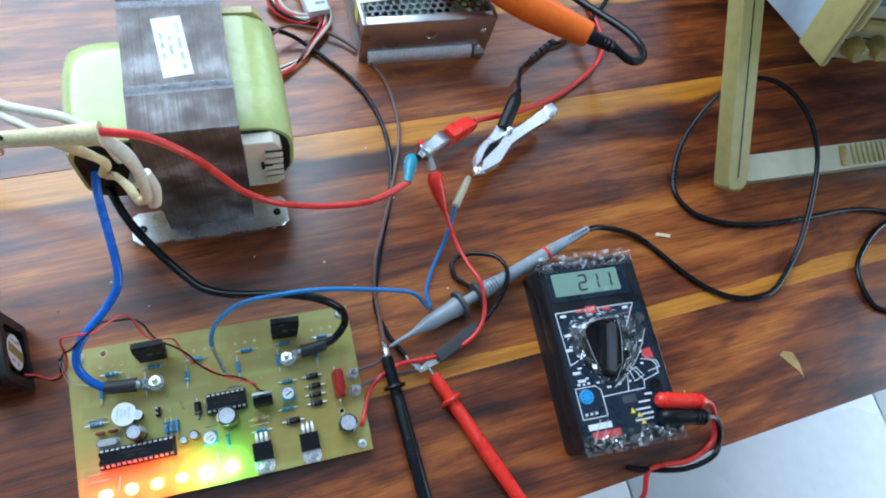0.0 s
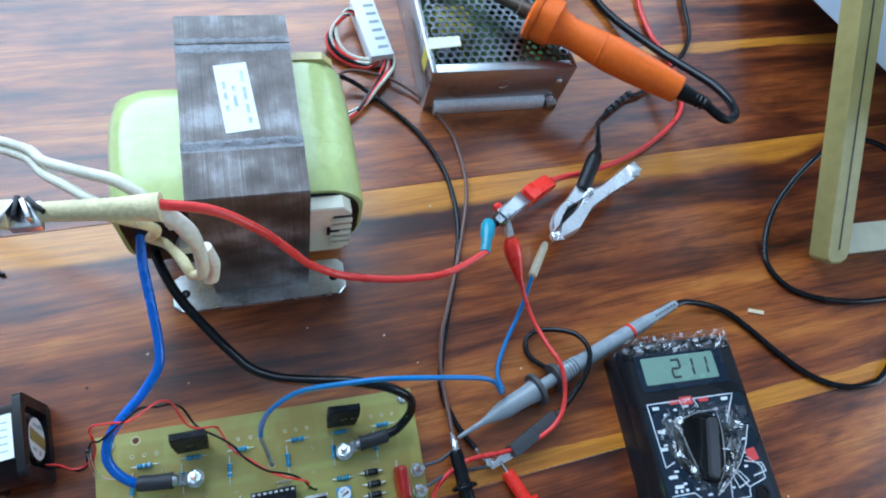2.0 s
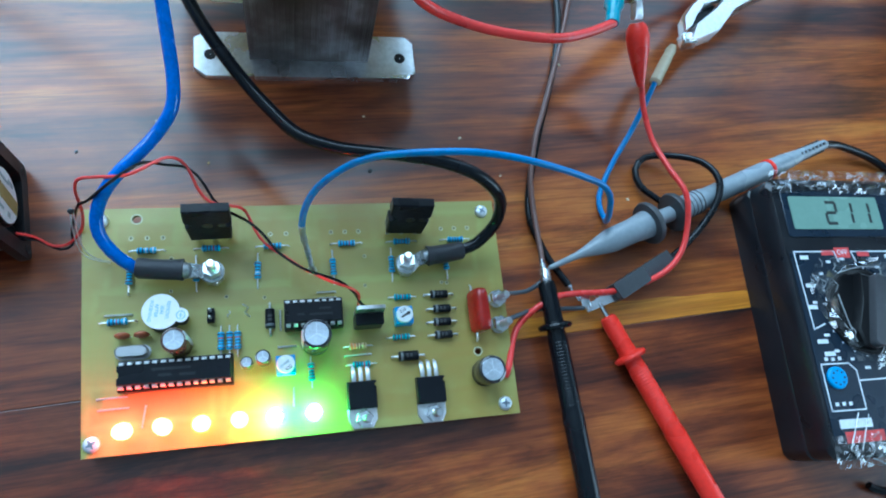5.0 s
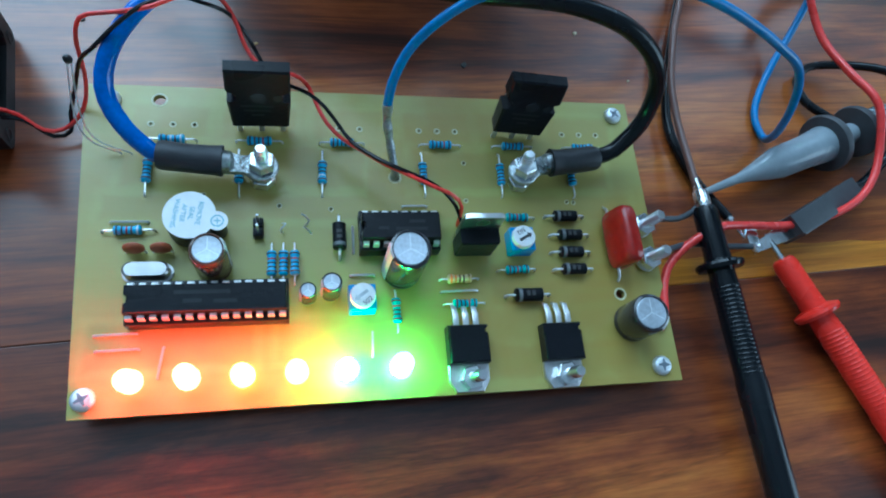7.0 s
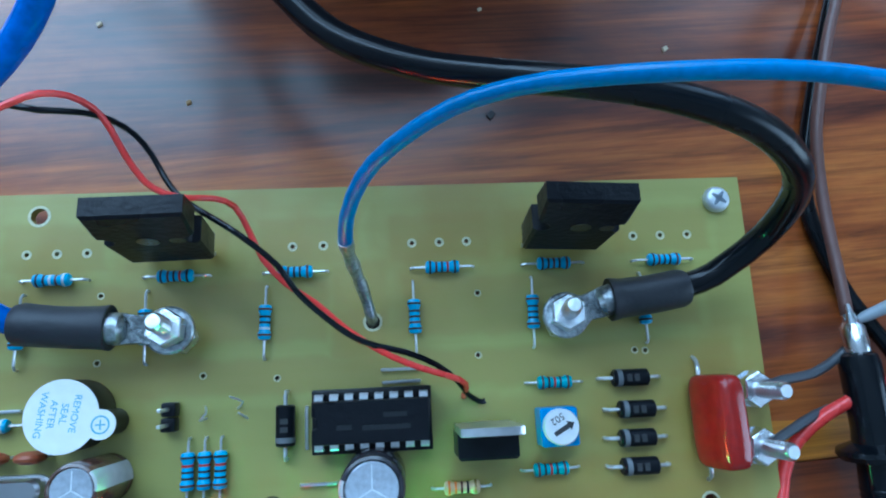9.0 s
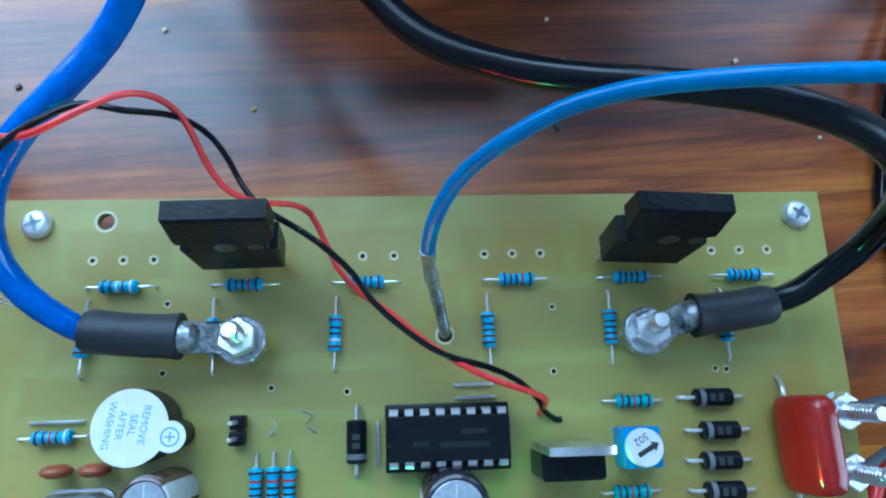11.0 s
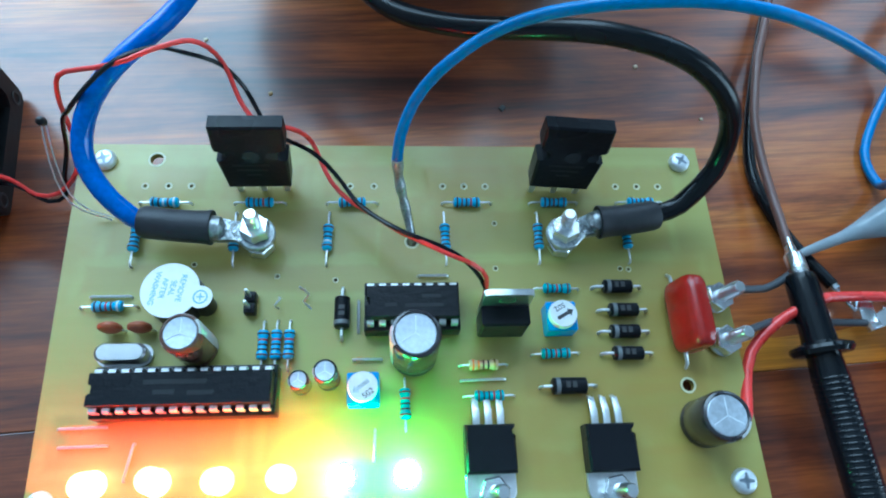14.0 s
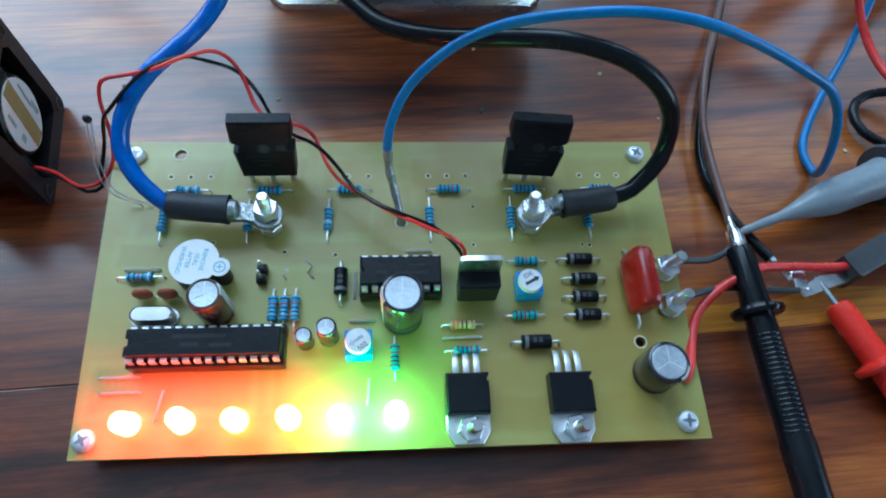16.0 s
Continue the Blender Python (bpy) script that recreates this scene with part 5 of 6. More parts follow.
def power_transistor(x, y, lean, spin=0.0, side=0.0):
    """A large three-leg package standing on its legs, leaning back."""
    w, h, d = 15.2, 19.4, 4.8
    notch = [(1.9 * math.cos(radians(a)), 11.8 + 1.9 * math.sin(radians(a))) for a in range(-90, 91, 30)]
    out = [(-w / 2 + 0.6, 0), (w / 2 - 0.6, 0)] + [(w / 2 - q, z) for q, z in notch] + [(w / 2, h), (-w / 2, h)] + [(-w / 2 + q, z) for q, z in notch[::-1]]
    to_y = Matrix(((1, 0, 0, 0), (0, 0, -1, 0), (0, 1, 0, 0), (0, 0, 0, 1)))
    bm = prism(bmesh.new(), out, -d / 2, d / 2, to_y @ Matrix.Translation((0, 4.4, 0)), 0.5)
    for v in bm.verts:
        if v.co.z > 4.4 + h - 1 and v.co.y < -1:
            v.co.y += 1.3
    body = part("power_transistor", bm, EPOXY, board, "large black three-leg power transistor", at(x, y, ZB, -lean, side, spin))
    # discs lighter than the epoxy: reflected light in the dimples, put into the colour
    part("mounting_hole", lathe(bmesh.new(), [(1.8, 0), (1.8, 0.12), (0, 0.12)], 18, to_y @ Matrix.Translation((0, 4.4 + 11.8, d / 2))), DIMPLESHEEN, body)
    part("ejector_mark", lathe(bmesh.new(), [(1.3, 0), (1.3, 0.1), (0, 0.1)], 18, to_y @ Matrix.Translation((4.6, 4.4 + 11.8, d / 2))), DIMPLESHEEN, body)
    part("metal_back", box(bmesh.new(), 0, d / 2 + 0.05, 13, 13.0, 0.4, 14, 0.15), TIN, body)
    for k in (-1, 0, 1):
        bm = box(bmesh.new(), 5.45 * k, 0, 2.2, 1.25, 0.6, 5.4, 0.1)
        box(bm, 5.45 * k, 0, 4.2, 2.2, 0.65, 1.8, 0.1)
        part("leg", bm, TIN, body)
    for k, wd in ((0, 8), (1, 6.5), (2, 3)):
        part("marking", box(bmesh.new(), -0.5, -d / 2 - 0.03, 13.0 - 1.7 * k, wd, 0.05, 0.7), CHIPINK, body)


power_transistor(-32.4, 33.0, 5.5, 1, 0.5), power_transistor(37.0, 32.6, 7.5, -2, 3.0)


def flat_transistor(x, y, bolt_tilt):
    """A tabbed package bolted flat to the board, legs bent down."""
    bm = bmesh.new()
    prism(bm, [(-5.1, -4.6), (5.1, -4.6), (5.1, 2.6), (4.5, 3.0), (4.5, 3.8), (5.1, 4.2), (5.1, 4.8), (-5.1, 4.8), (-5.1, -4.6)][:-1], 0.3, 4.6, None, 0.45)
    body = part("tabbed_transistor", bm, EPOXY, board, "black transistor with bolted metal tab", at(x, y, ZB))
    part("tab", prism(bmesh.new(), [(-5.1, -4.5), (5.1, -4.5), (5.1, -8.4), (3.4, -11.2), (-3.4, -11.2), (-5.1, -8.4)], 0.1, 1.35, None, 0.15), ALU, body, "bright metal tab")
    for k in (-1, 0, 1):
        bm = bmesh.new()
        for (ay, az), (by, bz), wd in (((4.6, 2.6), (8.0, 2.6), 1.5), ((7.6, 2.6), (10.4, 1.4), 1.35), ((10.2, 1.6), (11.2, -0.4), 0.8)):
            c = Vector(((0, (ay + by) / 2, (az + bz) / 2)))
            box(bm, 0, 0, 0, wd, math.hypot(by - ay, bz - az) + 0.3, 0.5, 0.08, Matrix.Translation((2.54 * k, c.y, c.z)) @ Matrix.Rotation(math.atan2(bz - az, by - ay), 4, "X"))
        part("leg", bm, TIN, body)
    nut = part("nut", shared("m3_nut", lambda b: hexagon(b, 3.1, 0, 2.3), STEEL), STEEL, body, "", at(0.4, -8.0, 1.4))
    part("bolt", lathe(bmesh.new(), [(1.45, -1), (1.45, 7.0), (1.2, 7.5), (0, 7.5)], 14), STEEL, body, "", at(0.4, -8.0, 1.4, bolt_tilt, 6, 0))


flat_transistor(17.3, -27.8, 2), flat_transistor(42.1, -28.2, 3)


def regulator(x, y):
    to_y = Matrix(((1, 0, 0, 0), (0, 0, -1, 0), (0, 1, 0, 0), (0, 0, 0, 1)))
    body = part("regulator", prism(bmesh.new(), [(-5, 2.6), (5, 2.6), (5, 11.6), (-5, 11.6)], 0, 4.3, to_y, 0.5), EPOXY, board, "upright black regulator with bare metal tab", at(x, y, ZB))
    tab = part("tab", prism(bmesh.new(), [(-5, 3), (5, 3), (5, 17.6), (4, 18.2), (-4, 18.2), (-5, 17.6)], -1.3, 0, to_y, 0.1), ALU, body, "bright metal tab")
    part("mounting_hole", lathe(bmesh.new(), [(1.8, 0), (1.8, 0.06), (0, 0.06)], 16, to_y @ Matrix.Translation((0, 15, 0))), GREYPRINT, tab)
    for k in (-1, 0, 1):
        part("leg", box(bmesh.new(), 2.54 * k, -1.6, 1.2, 0.9, 0.5, 3.2), TIN, body)


regulator(21.0, -0.3)


def electrolytic(x, y, r, h, material, stripe=200.0):
    bm = lathe(bmesh.new(), [(r * 0.95, 0), (r, 0.4), (r, 1.2), (r * 0.95, 1.7), (r, 2.2), (r, h - 0.8), (r * 0.95, h - 0.2), (r * 0.86, h), (r * 0.80, h - 0.25), (0, h - 0.25)], 28)
    body = part("electrolytic_capacitor", bm, material, board, "upright sleeved capacitor with scored silver top", at(x, y, ZB))
    part("vent_top", lathe(bmesh.new(), [(r * 0.80, h - 0.26), (r * 0.76, h - 0.1), (r * 0.72, h - 0.12), (0, h - 0.08)], 24), CANTOP, body, "silver top with three-way vent score")
    for k in range(3):
        a = radians(90 + 120 * k)
        part("vent_score", box(bmesh.new(), r * 0.36, 0, h - 0.06, r * 0.7, 0.2, 0.06, 0, Matrix.Rotation(a, 4, "Z")), WHITEPRINT, body)
    bm = bmesh.new()
    a0, a1 = radians(stripe - 24), radians(stripe + 24)
    cols = [[bm.verts.new((rr * math.cos(a0 + (a1 - a0) * i / 6), rr * math.sin(a0 + (a1 - a0) * i / 6), z)) for rr, z in ((r + 0.03, 0.5), (r + 0.03, h - 0.8), (r * 0.955, h - 0.15), (r * 0.86, h + 0.03))] for i in range(7)]
    for a, b in zip(cols, cols[1:]):
        for q in range(3):
            bm.faces.new((a[q], a[q + 1], b[q + 1], b[q]))
    part("polarity_stripe", bm, CAPSTRIPE, body)
    for s in (-1, 1):
        part("lead", tube(bmesh.new(), [(s * r * 0.4, 0, 0.2), (s * r * 0.4, 0, -0.6)], 0.3, 6, False), TIN, body)
    return body


electrolytic(-43.2, -5.4, 4.1, 13.2, CAPBROWN, 20), electrolytic(2.3, -7.2, 5.1, 16.6, CAPBLACK, 185)
electrolytic(-21.2, -13.6, 2.1, 6.6, CAPBLACK, 200), electrolytic(-15.7, -12.4, 2.5, 8.8, CAPBLACK, 190)
electrolytic(63.7, -23.5, 5.1, 11.5, CAPBLACK, 320)


def trimmer(x, y, rz, ink):
    body = part("trimmer", prism(bmesh.new(), rounded(6.6, 6.6, 0.4, 2), 0.2, 5.0, None, 0.3), TRIMBLUE, board, "blue trimmer with white slotted dial", at(x, y, ZB, 0, 0, 1))
    dial = part("dial", lathe(bmesh.new(), [(3.1, 5.0), (3.1, 6.2), (2.9, 6.5), (0, 6.5)], 26, Matrix.Translation((0, 0.1, 0))), TRIMDIAL, body)
    part("slot", box(bmesh.new(), 0, -0.3, 6.5, 3.4, 0.8, 0.12, 0, Matrix.Rotation(radians(rz), 4, "Z")), ink, dial)
    part("slot_head", prism(bmesh.new(), [(1.2, -1.2), (2.3, -0.3), (1.2, 0.6)], 6.45, 6.58, Matrix.Rotation(radians(rz), 4, "Z")), ink, dial)
    letters("502", 1.7, INKBLACK, dial, at(0.1, 0, 6.54, 0, 0, rz + 180) @ at(0, -1.7, 0))


trimmer(34.5, -0.6, 28, GREYPRINT), trimmer(-8.3, -15.3, 216, PALEINK)


def ceramic(x, y):
    m = Matrix.Rotation(radians(90), 4, "X")
    body = part("ceramic_capacitor", lathe(bmesh.new(), [(0, -1.1), (1.3, -1.0), (2.3, -0.5), (2.5, 0), (2.3, 0.5), (1.3, 1.0), (0, 1.1)], 18, m), BROWNDISC, board, "small brown ceramic disc", at(x, y, ZB + 3.0))
    for s in (-1, 1):
        part("lead", tube(bmesh.new(), [(s * 1.3, 0, -1.5), (s * 1.9, 0, -2.3), (s * 2.3, 0, -3.2)], 0.25, 6, False), TIN, body)


ceramic(-61, -1.2), ceramic(-55, -1.2)


def crystal(x, y):
    body = part("crystal", prism(bmesh.new(), rounded(10.4, 3.9, 1.94, 6), 0.6, 3.8, None, 0.5), BRUSHED, board, "oval metal-can crystal", at(x, y, ZB))
    part("base_flange", prism(bmesh.new(), rounded(11.4, 4.8, 2.39, 6), 0.1, 0.7), BRUSHED, body)


crystal(-58, -6.6)


def buzzer(x, y):
    body = part("buzzer", lathe(bmesh.new(), [(5.7, 0.2), (5.9, 0.6), (5.9, 6.7), (5.5, 7.2), (0, 7.2)], 36), BLACK, board, "round black buzzer under its white wash seal", at(x, y, ZB))
    outline = []
    for k in range(40):
        a = radians(-14 + 22 + k * (316.0 / 39))
        outline.append((6.0 * math.cos(a), 6.0 * math.sin(a)))
    tail = []
    for k in range(14):
        a = radians(-14 - 100 + 200 * k / 13)
        tail.append((6.5 * math.cos(radians(-14)) + 2.45 * math.cos(a), 6.5 * math.sin(radians(-14)) + 2.45 * math.sin(a)))
    seal = part("wash_seal", prism(bmesh.new(), outline + tail, 7.2, 7.4), LABEL, body, "white paper seal with a tab")
    part("tab_block", lathe(bmesh.new(), [(2.2, 0.2), (2.2, 7.1), (0, 7.1)], 18, Matrix.Translation((5.9 * math.cos(radians(-14)), 5.9 * math.sin(radians(-14)), 0))), BLACK, body)
    for k, word in enumerate(("REMOVE", "SEAL", "AFTER", "WASHING")):
        letters(word, 1.6, INKCYAN, seal, at(2.2 - 1.8 * k, 0.4, 7.43, 0, 0, 82 + 180))
    bm = lathe(bmesh.new(), [(1.25, 7.4), (1.5, 7.4), (1.5, 7.45), (1.25, 7.45)], 24, Matrix.Translation((6.3, -1.6, 0)), True)
    box(bm, 6.3, -1.6, 7.43, 1.6, 0.22, 0.05), box(bm, 6.3, -1.6, 7.43, 0.22, 1.6, 0.05)
    part("plus_mark", bm, INKCYAN, seal)


buzzer(-48.3, 5.4)


def pin_header(x, y):
    bm = bmesh.new()
    for s in (-1, 1):
        box(bm, 0, s * 1.3, 1.4, 2.5, 2.4, 2.6, 0.35)
    body = part("pin_header", bm, EPOXY, board, "two-pin black header", at(x, y, ZB))
    for s in (-1, 1):
        part("pin", box(bmesh.new(), 0, s * 1.3, 4.2, 0.6, 0.6, 5.5, 0.1), TIN, body)


pin_header(-33, 4.2)


def film_capacitor(x, y):
    bm = bmesh.new()

    def power(c, e):
        return math.copysign(abs(c) ** e, c)
    rows = []
    for i in range(1, 16):
        v = math.pi * (i / 16 - 0.5)
        cv, sv = power(math.cos(v), 0.35), power(math.sin(v), 0.35)
        rows.append([bm.verts.new((2.7 * cv * power(math.cos(2 * math.pi * k / 32), 0.55), -0.3 + 8.1 * sv, 6.0 + 5.4 * cv * power(math.sin(2 * math.pi * k / 32), 0.55))) for k in range(32)])
    for a, b in zip(rows, rows[1:]):
        for k in range(32):
            bm.faces.new((a[k], a[(k + 1) % 32], b[(k + 1) % 32], b[k]))
    bm.faces.new(rows[0][::-1]), bm.faces.new(rows[-1])
    bmesh.ops.recalc_face_normals(bm, faces=bm.faces[:])
    me = mesh_of("film_capacitor", bm, REDFILM)
    body = part("film_capacitor", me, REDFILM, board, "glossy dark-red dipped capacitor leaning outwards", at(x, y, ZB, 0, 13, 1.0))
    for s in (-1, 1):
        part("lead", tube(bmesh.new(), [(0, s * 7.0, 2.0), (0, s * 8.6, 2.2), (0.6, s * 10.3, 1.2), (0.9, s * 11.3, -0.6)], 0.4, 6), TIN, body)


film_capacitor(61.3, -0.6)


BOLT_L, LEAN_L = (-32.0, 18.0), (-7, 0.5)
BOLT_R, LEAN_R = (37.2, 17.8), (-8, -3)


def stud(x, y, h, tilt, washer=True, name="terminal_bolt", nut_z=1.2):
    b = part(name, lathe(bmesh.new(), [(1.5, -2), (1.5, h - 0.5), (1.15, h), (0, h)], 16), STEEL, board, "zinc-plated terminal bolt with nut", at(x, y, ZB, tilt[0], tilt[1], 0))
    for k in range(int((h - nut_z - 3.6) / 0.7)):
        part("thread", shared("thread", lambda bm: lathe(bm, [(1.48, -0.2), (1.62, 0), (1.48, 0.2)], 16), STEEL), STEEL, b, "", at(0, 0, nut_z + 3.4 + 0.7 * k))
    part("nut", shared("m3_nut_tall", lambda bm: hexagon(bm, 3.3, 0, 2.7), STEEL), STEEL, b, "", at(0, 0, nut_z, 0, 0, 17))
    if nut_z > 4:
        part("lower_nut", shared("m3_nut_low", lambda bm: hexagon(bm, 3.2, 0, 2.4), STEEL), STEEL, b, "", at(0, 0, 0.1, 0, 0, 40))
    if washer:
        part("washer", shared("washer", lambda bm: lathe(bm, [(1.8, 0), (3.3, 0), (3.3, 0.5), (1.8, 0.5)], 22, None, True), STEEL), STEEL, b, "", at(0, 0, nut_z - 0.6))


stud(BOLT_L[0], BOLT_L[1], 14.2, LEAN_L, False, "terminal_bolt", 7.1), stud(BOLT_R[0], BOLT_R[1], 14.0, LEAN_R, False, "terminal_bolt", 6.8)
stud(71.6, 4.2, 10.5, (2, 8)), stud(71.3, -5.9, 10.5, (2, 8))


def led(x, y, material, tilt):
    h = 7.2
    prof = [(2.7, 0.2), (2.7, 0.9), (2.5, 1.0), (2.5, 4.6), (2.35, 5.6), (1.9, 6.5), (1.1, 7.05), (0, h)]
    b = part("lamp", shared("led_" + material.name, lambda bm: lathe(bm, prof, 20), material), material, board, "lit round %s indicator lamp" % material.name.split("_")[1], at(x, y, ZB + 0.6, tilt, 0, 0))
    for s in (-1, 1):
        part("leg", shared("led_leg_%d" % s, lambda bm: box(bm, s * 1.27, 0, -0.4, 0.5, 0.5, 1.6), TIN), TIN, b)


for x, m_, tl in ((-60, LEDRED, 4), (-48, LEDRED, -3), (-36, LEDAMBER, 3), (-24, LEDAMBER, 0), (-12.4, LEDGREEN, 5), (0.5, LEDGREEN, -2)):
    led(x, -32, m_, tl)

# ---- cables, clips and probes ----


def cable(name, label, pts, r, material, category="cable", seg=12):
    t = thing(name, label, category)
    part("sheath", tube(bmesh.new(), pts, r, seg), material, t)
    return t


def ring_lug(t, ring, wire_end, width=5.6):
    """A flat ring round the bolt, a crumpled tongue and a barrel that enters the shrink tube."""
    b, w = Vector(ring), Vector(wire_end)
    m = Matrix.Translation(b) @ Matrix.Rotation(math.atan2(w.y - b.y, w.x - b.x), 4, "Z") @ Matrix.Rotation(-math.atan2(w.z - b.z, (w - b).xy.length), 4, "Y")
    length = (w - b).length
    outline = [(4.1 * math.cos(radians(a)), 4.1 * math.sin(radians(a))) for a in range(40, 325, 15)] + [(length * 0.5, -width * 0.42), (length, -width / 2), (length, width / 2), (length * 0.5, width * 0.42)]
    lug = part("ring_lug", prism(bmesh.new(), outline, -0.7, 0.7, m, 0.25), LUGTIN, t, "crumpled tinned ring lug")
    part("barrel", lathe(bmesh.new(), [(1.5, -2.2), (2.5, -1.4), (2.7, 0), (2.7, 3)], 14, along(w + Vector((0, 0, 0.9)), w + (w - b) * 0.5 + Vector((0, 0, 0.9)))), LUGTIN, lug)
    return lug


def shrink_mouth(tube_part, end, inward, r):
    """The open mouth of a shrink tube, its inner shade painted as a black cap, and its thin lip."""
    m = along(end, Vector(end) + Vector(inward))
    part("mouth", lathe(bmesh.new(), [(r * 0.99, 0.25), (r * 0.99, -0.15), (r * 0.84, -0.15), (r * 0.8, 0.0), (0, 0.05)], 18, m), INKBLACK, tube_part)


blue = [(-43, 122, 66), (-43.5, 110, 60), (-41.5, 90, 51), (-40.2, 76, 46), (-41, 66.5, 43), (-46.2, 59.3, 39.2), (-51.6, 53.1, 37.9), (-58.3, 46.7, 35.8), (-63.4, 41.1, 32.1), (-66, 35.3, 28), (-65.7, 30.3, 24.8), (-62.9, 25.7, 21.6), (-59.4, 22.6, 18.8), (-55.5, 20.5, 16.8), (-50, 19.9, 16.6)]
t = cable("blue_power_cable", "thick blue insulated cable with a shrink-covered ring lug", blue, 2.15, BLUECABLE)
part("heat_shrink", tube(bmesh.new(), [(-56.0, 20.7, 16.9), (-49, 19.9, 16.6), (-41.2, 19.5, 16.2)], 3.6, 18, True, 1.0, [(0, 0.9), (0.06, 1), (0.5, 0.97), (0.85, 1), (0.93, 1.03), (1, 1.08)]), SHRINK, t, "wrinkled black heat-shrink tube")
shrink_mouth(t.children[-1], (-41.2, 19.5, 16.2), (-1, 0.05, 0.05), 3.85)
ring_lug(t, (-32.0, 18.8, ZB + 6.2), (-40.8, 19.4, ZB + 7.0))
black = [(-41, 122, 48), (-38, 112, 47), (-31, 97, 45), (-19.5, 81, 39.5), (-9.5, 68.4, 38.5), (-1.2, 59.4, 39.5), (10, 53.2, 42.4), (19.5, 50.3, 44.8), (29.6, 47.8, 47.6), (40, 45.5, 49.3), (50.1, 42.8, 49), (58.5, 40.3, 46.5), (66, 37.2, 41), (70.6, 34.6, 32.6), (70.8, 30.4, 22.8), (66.2, 26.2, 17.2), (61.7, 23.8, 15.5), (52, 21.7, 15.3)]
t = cable("black_power_cable", "thick black insulated cable with a shrink-covered ring lug", black, 2.3, BLACKWIRE)
part("heat_shrink", tube(bmesh.new(), [(58.9, 22.8, 15.3), (52, 21.7, 15.3), (45.0, 21.1, 15.0)], 3.5, 18, True, 1.0, [(0, 0.9), (0.06, 1), (0.85, 1.02), (1, 1.12)]), SHRINK, t, "black heat-shrink tube")
shrink_mouth(t.children[-1], (45.0, 21.1, 15.0), (1, 0.08, 0.05), 3.9)
ring_lug(t, (36.9, 18.7, ZB + 6.0), (44.6, 21.0, ZB + 6.0))
lb = [(-1.0, 31, 25.9), (-0.3, 33.9, 30.9), (2.4, 37.8, 37), (7, 40.4, 43.3), (14.8, 43, 49.8), (22.6, 43.4, 54.8), (30, 42.8, 58.2), (39.6, 42.2, 60.6), (50.8, 41.6, 62), (60.2, 40.7, 62), (69.8, 39.8, 60.4), (80, 39.2, 56.7), (90, 38.8, 52), (100, 38.3, 46.6), (108, 37.6, 41.8), (114.5, 36.2, 34), (119, 34.2, 24), (123, 34, 14), (126.5, 36, 6), (128.2, 38.6, 2.2), (127.4, 43, 1.6), (128, 49, 1.6), (132, 57, 2.4), (138.5, 67, 4.5), (145, 76, 8), (150.5, 86, 14.5), (154.6, 95, 21)]
t = cable("light_blue_wire", "thin light-blue wire with a soldered end", lb, 1.2, LIGHTBLUE, "wire")
part("stripped_end", tube(bmesh.new(), [(-1.0, 31, 26.1), (-0.6, 29, 20.5), (1.0, 24.5, 14), (2.1, 20.4, 10.5), (2.3, 19.4, 7.2)], 1.05, 10, True, 0.6, [(0, 1.25), (0.06, 1.3), (0.2, 0.95), (0.32, 1.25), (0.45, 0.9), (0.55, 1.15), (0.7, 0.95), (1, 1)]), LUGTIN, t, "bare tinned strands with solder")
part("crimp", lathe(bmesh.new(), [(1.6, 0), (2.6, 1), (2.7, 12), (2.3, 20), (2.6, 22), (1.8, 26)], 14, along((154.3, 94.5, 20.8), (170, 116, 18.6))), CLEARSLEEVE, t, "clear yellowed crimp sleeve")


t = thing("fan_wires", "twisted thin red and black wires of the small fan", "wire")
part("red_strand", tube(bmesh.new(), [(-96, 37, 9), (-91, 36, 8), (-86, 33.5, 5), (-81, 34, 5), (-76, 37.5, 9), (-73.5, 41, 17), (-73, 45, 27), (-70.5, 46.3, 33), (-66, 46, 35.2), (-62, 45.6, 36.5), (-58, 44.8, 38.5), (-54, 44.5, 40.3), (-50, 46, 41.2), (-46, 49.2, 39.9), (-43, 51.2, 38.5), (-40.5, 52.2, 35.5), (-38.6, 51.8, 31.8), (-37.1, 49.6, 29.4), (-35.4, 45.6, 27), (-32.8, 41.8, 25.8), (-29.5, 39.7, 26), (-25.8, 38.8, 26.2), (-22.5, 39.3, 23.8), (-20.1, 38.9, 20), (-18.2, 35.2, 17.8), (-15.7, 30, 17.6), (-12, 25.8, 17.4), (-6.9, 22.2, 17.5), (-1.8, 17.6, 19.6), (3.9, 13.6, 21.5), (9.5, 10.9, 21.2), (15.1, 9, 19.6), (18.2, 7.6, 15.5), (18.4, 5.2, 8.3)], 0.52, 8, True, 2.0), REDWIRE, t, "thin red strand")
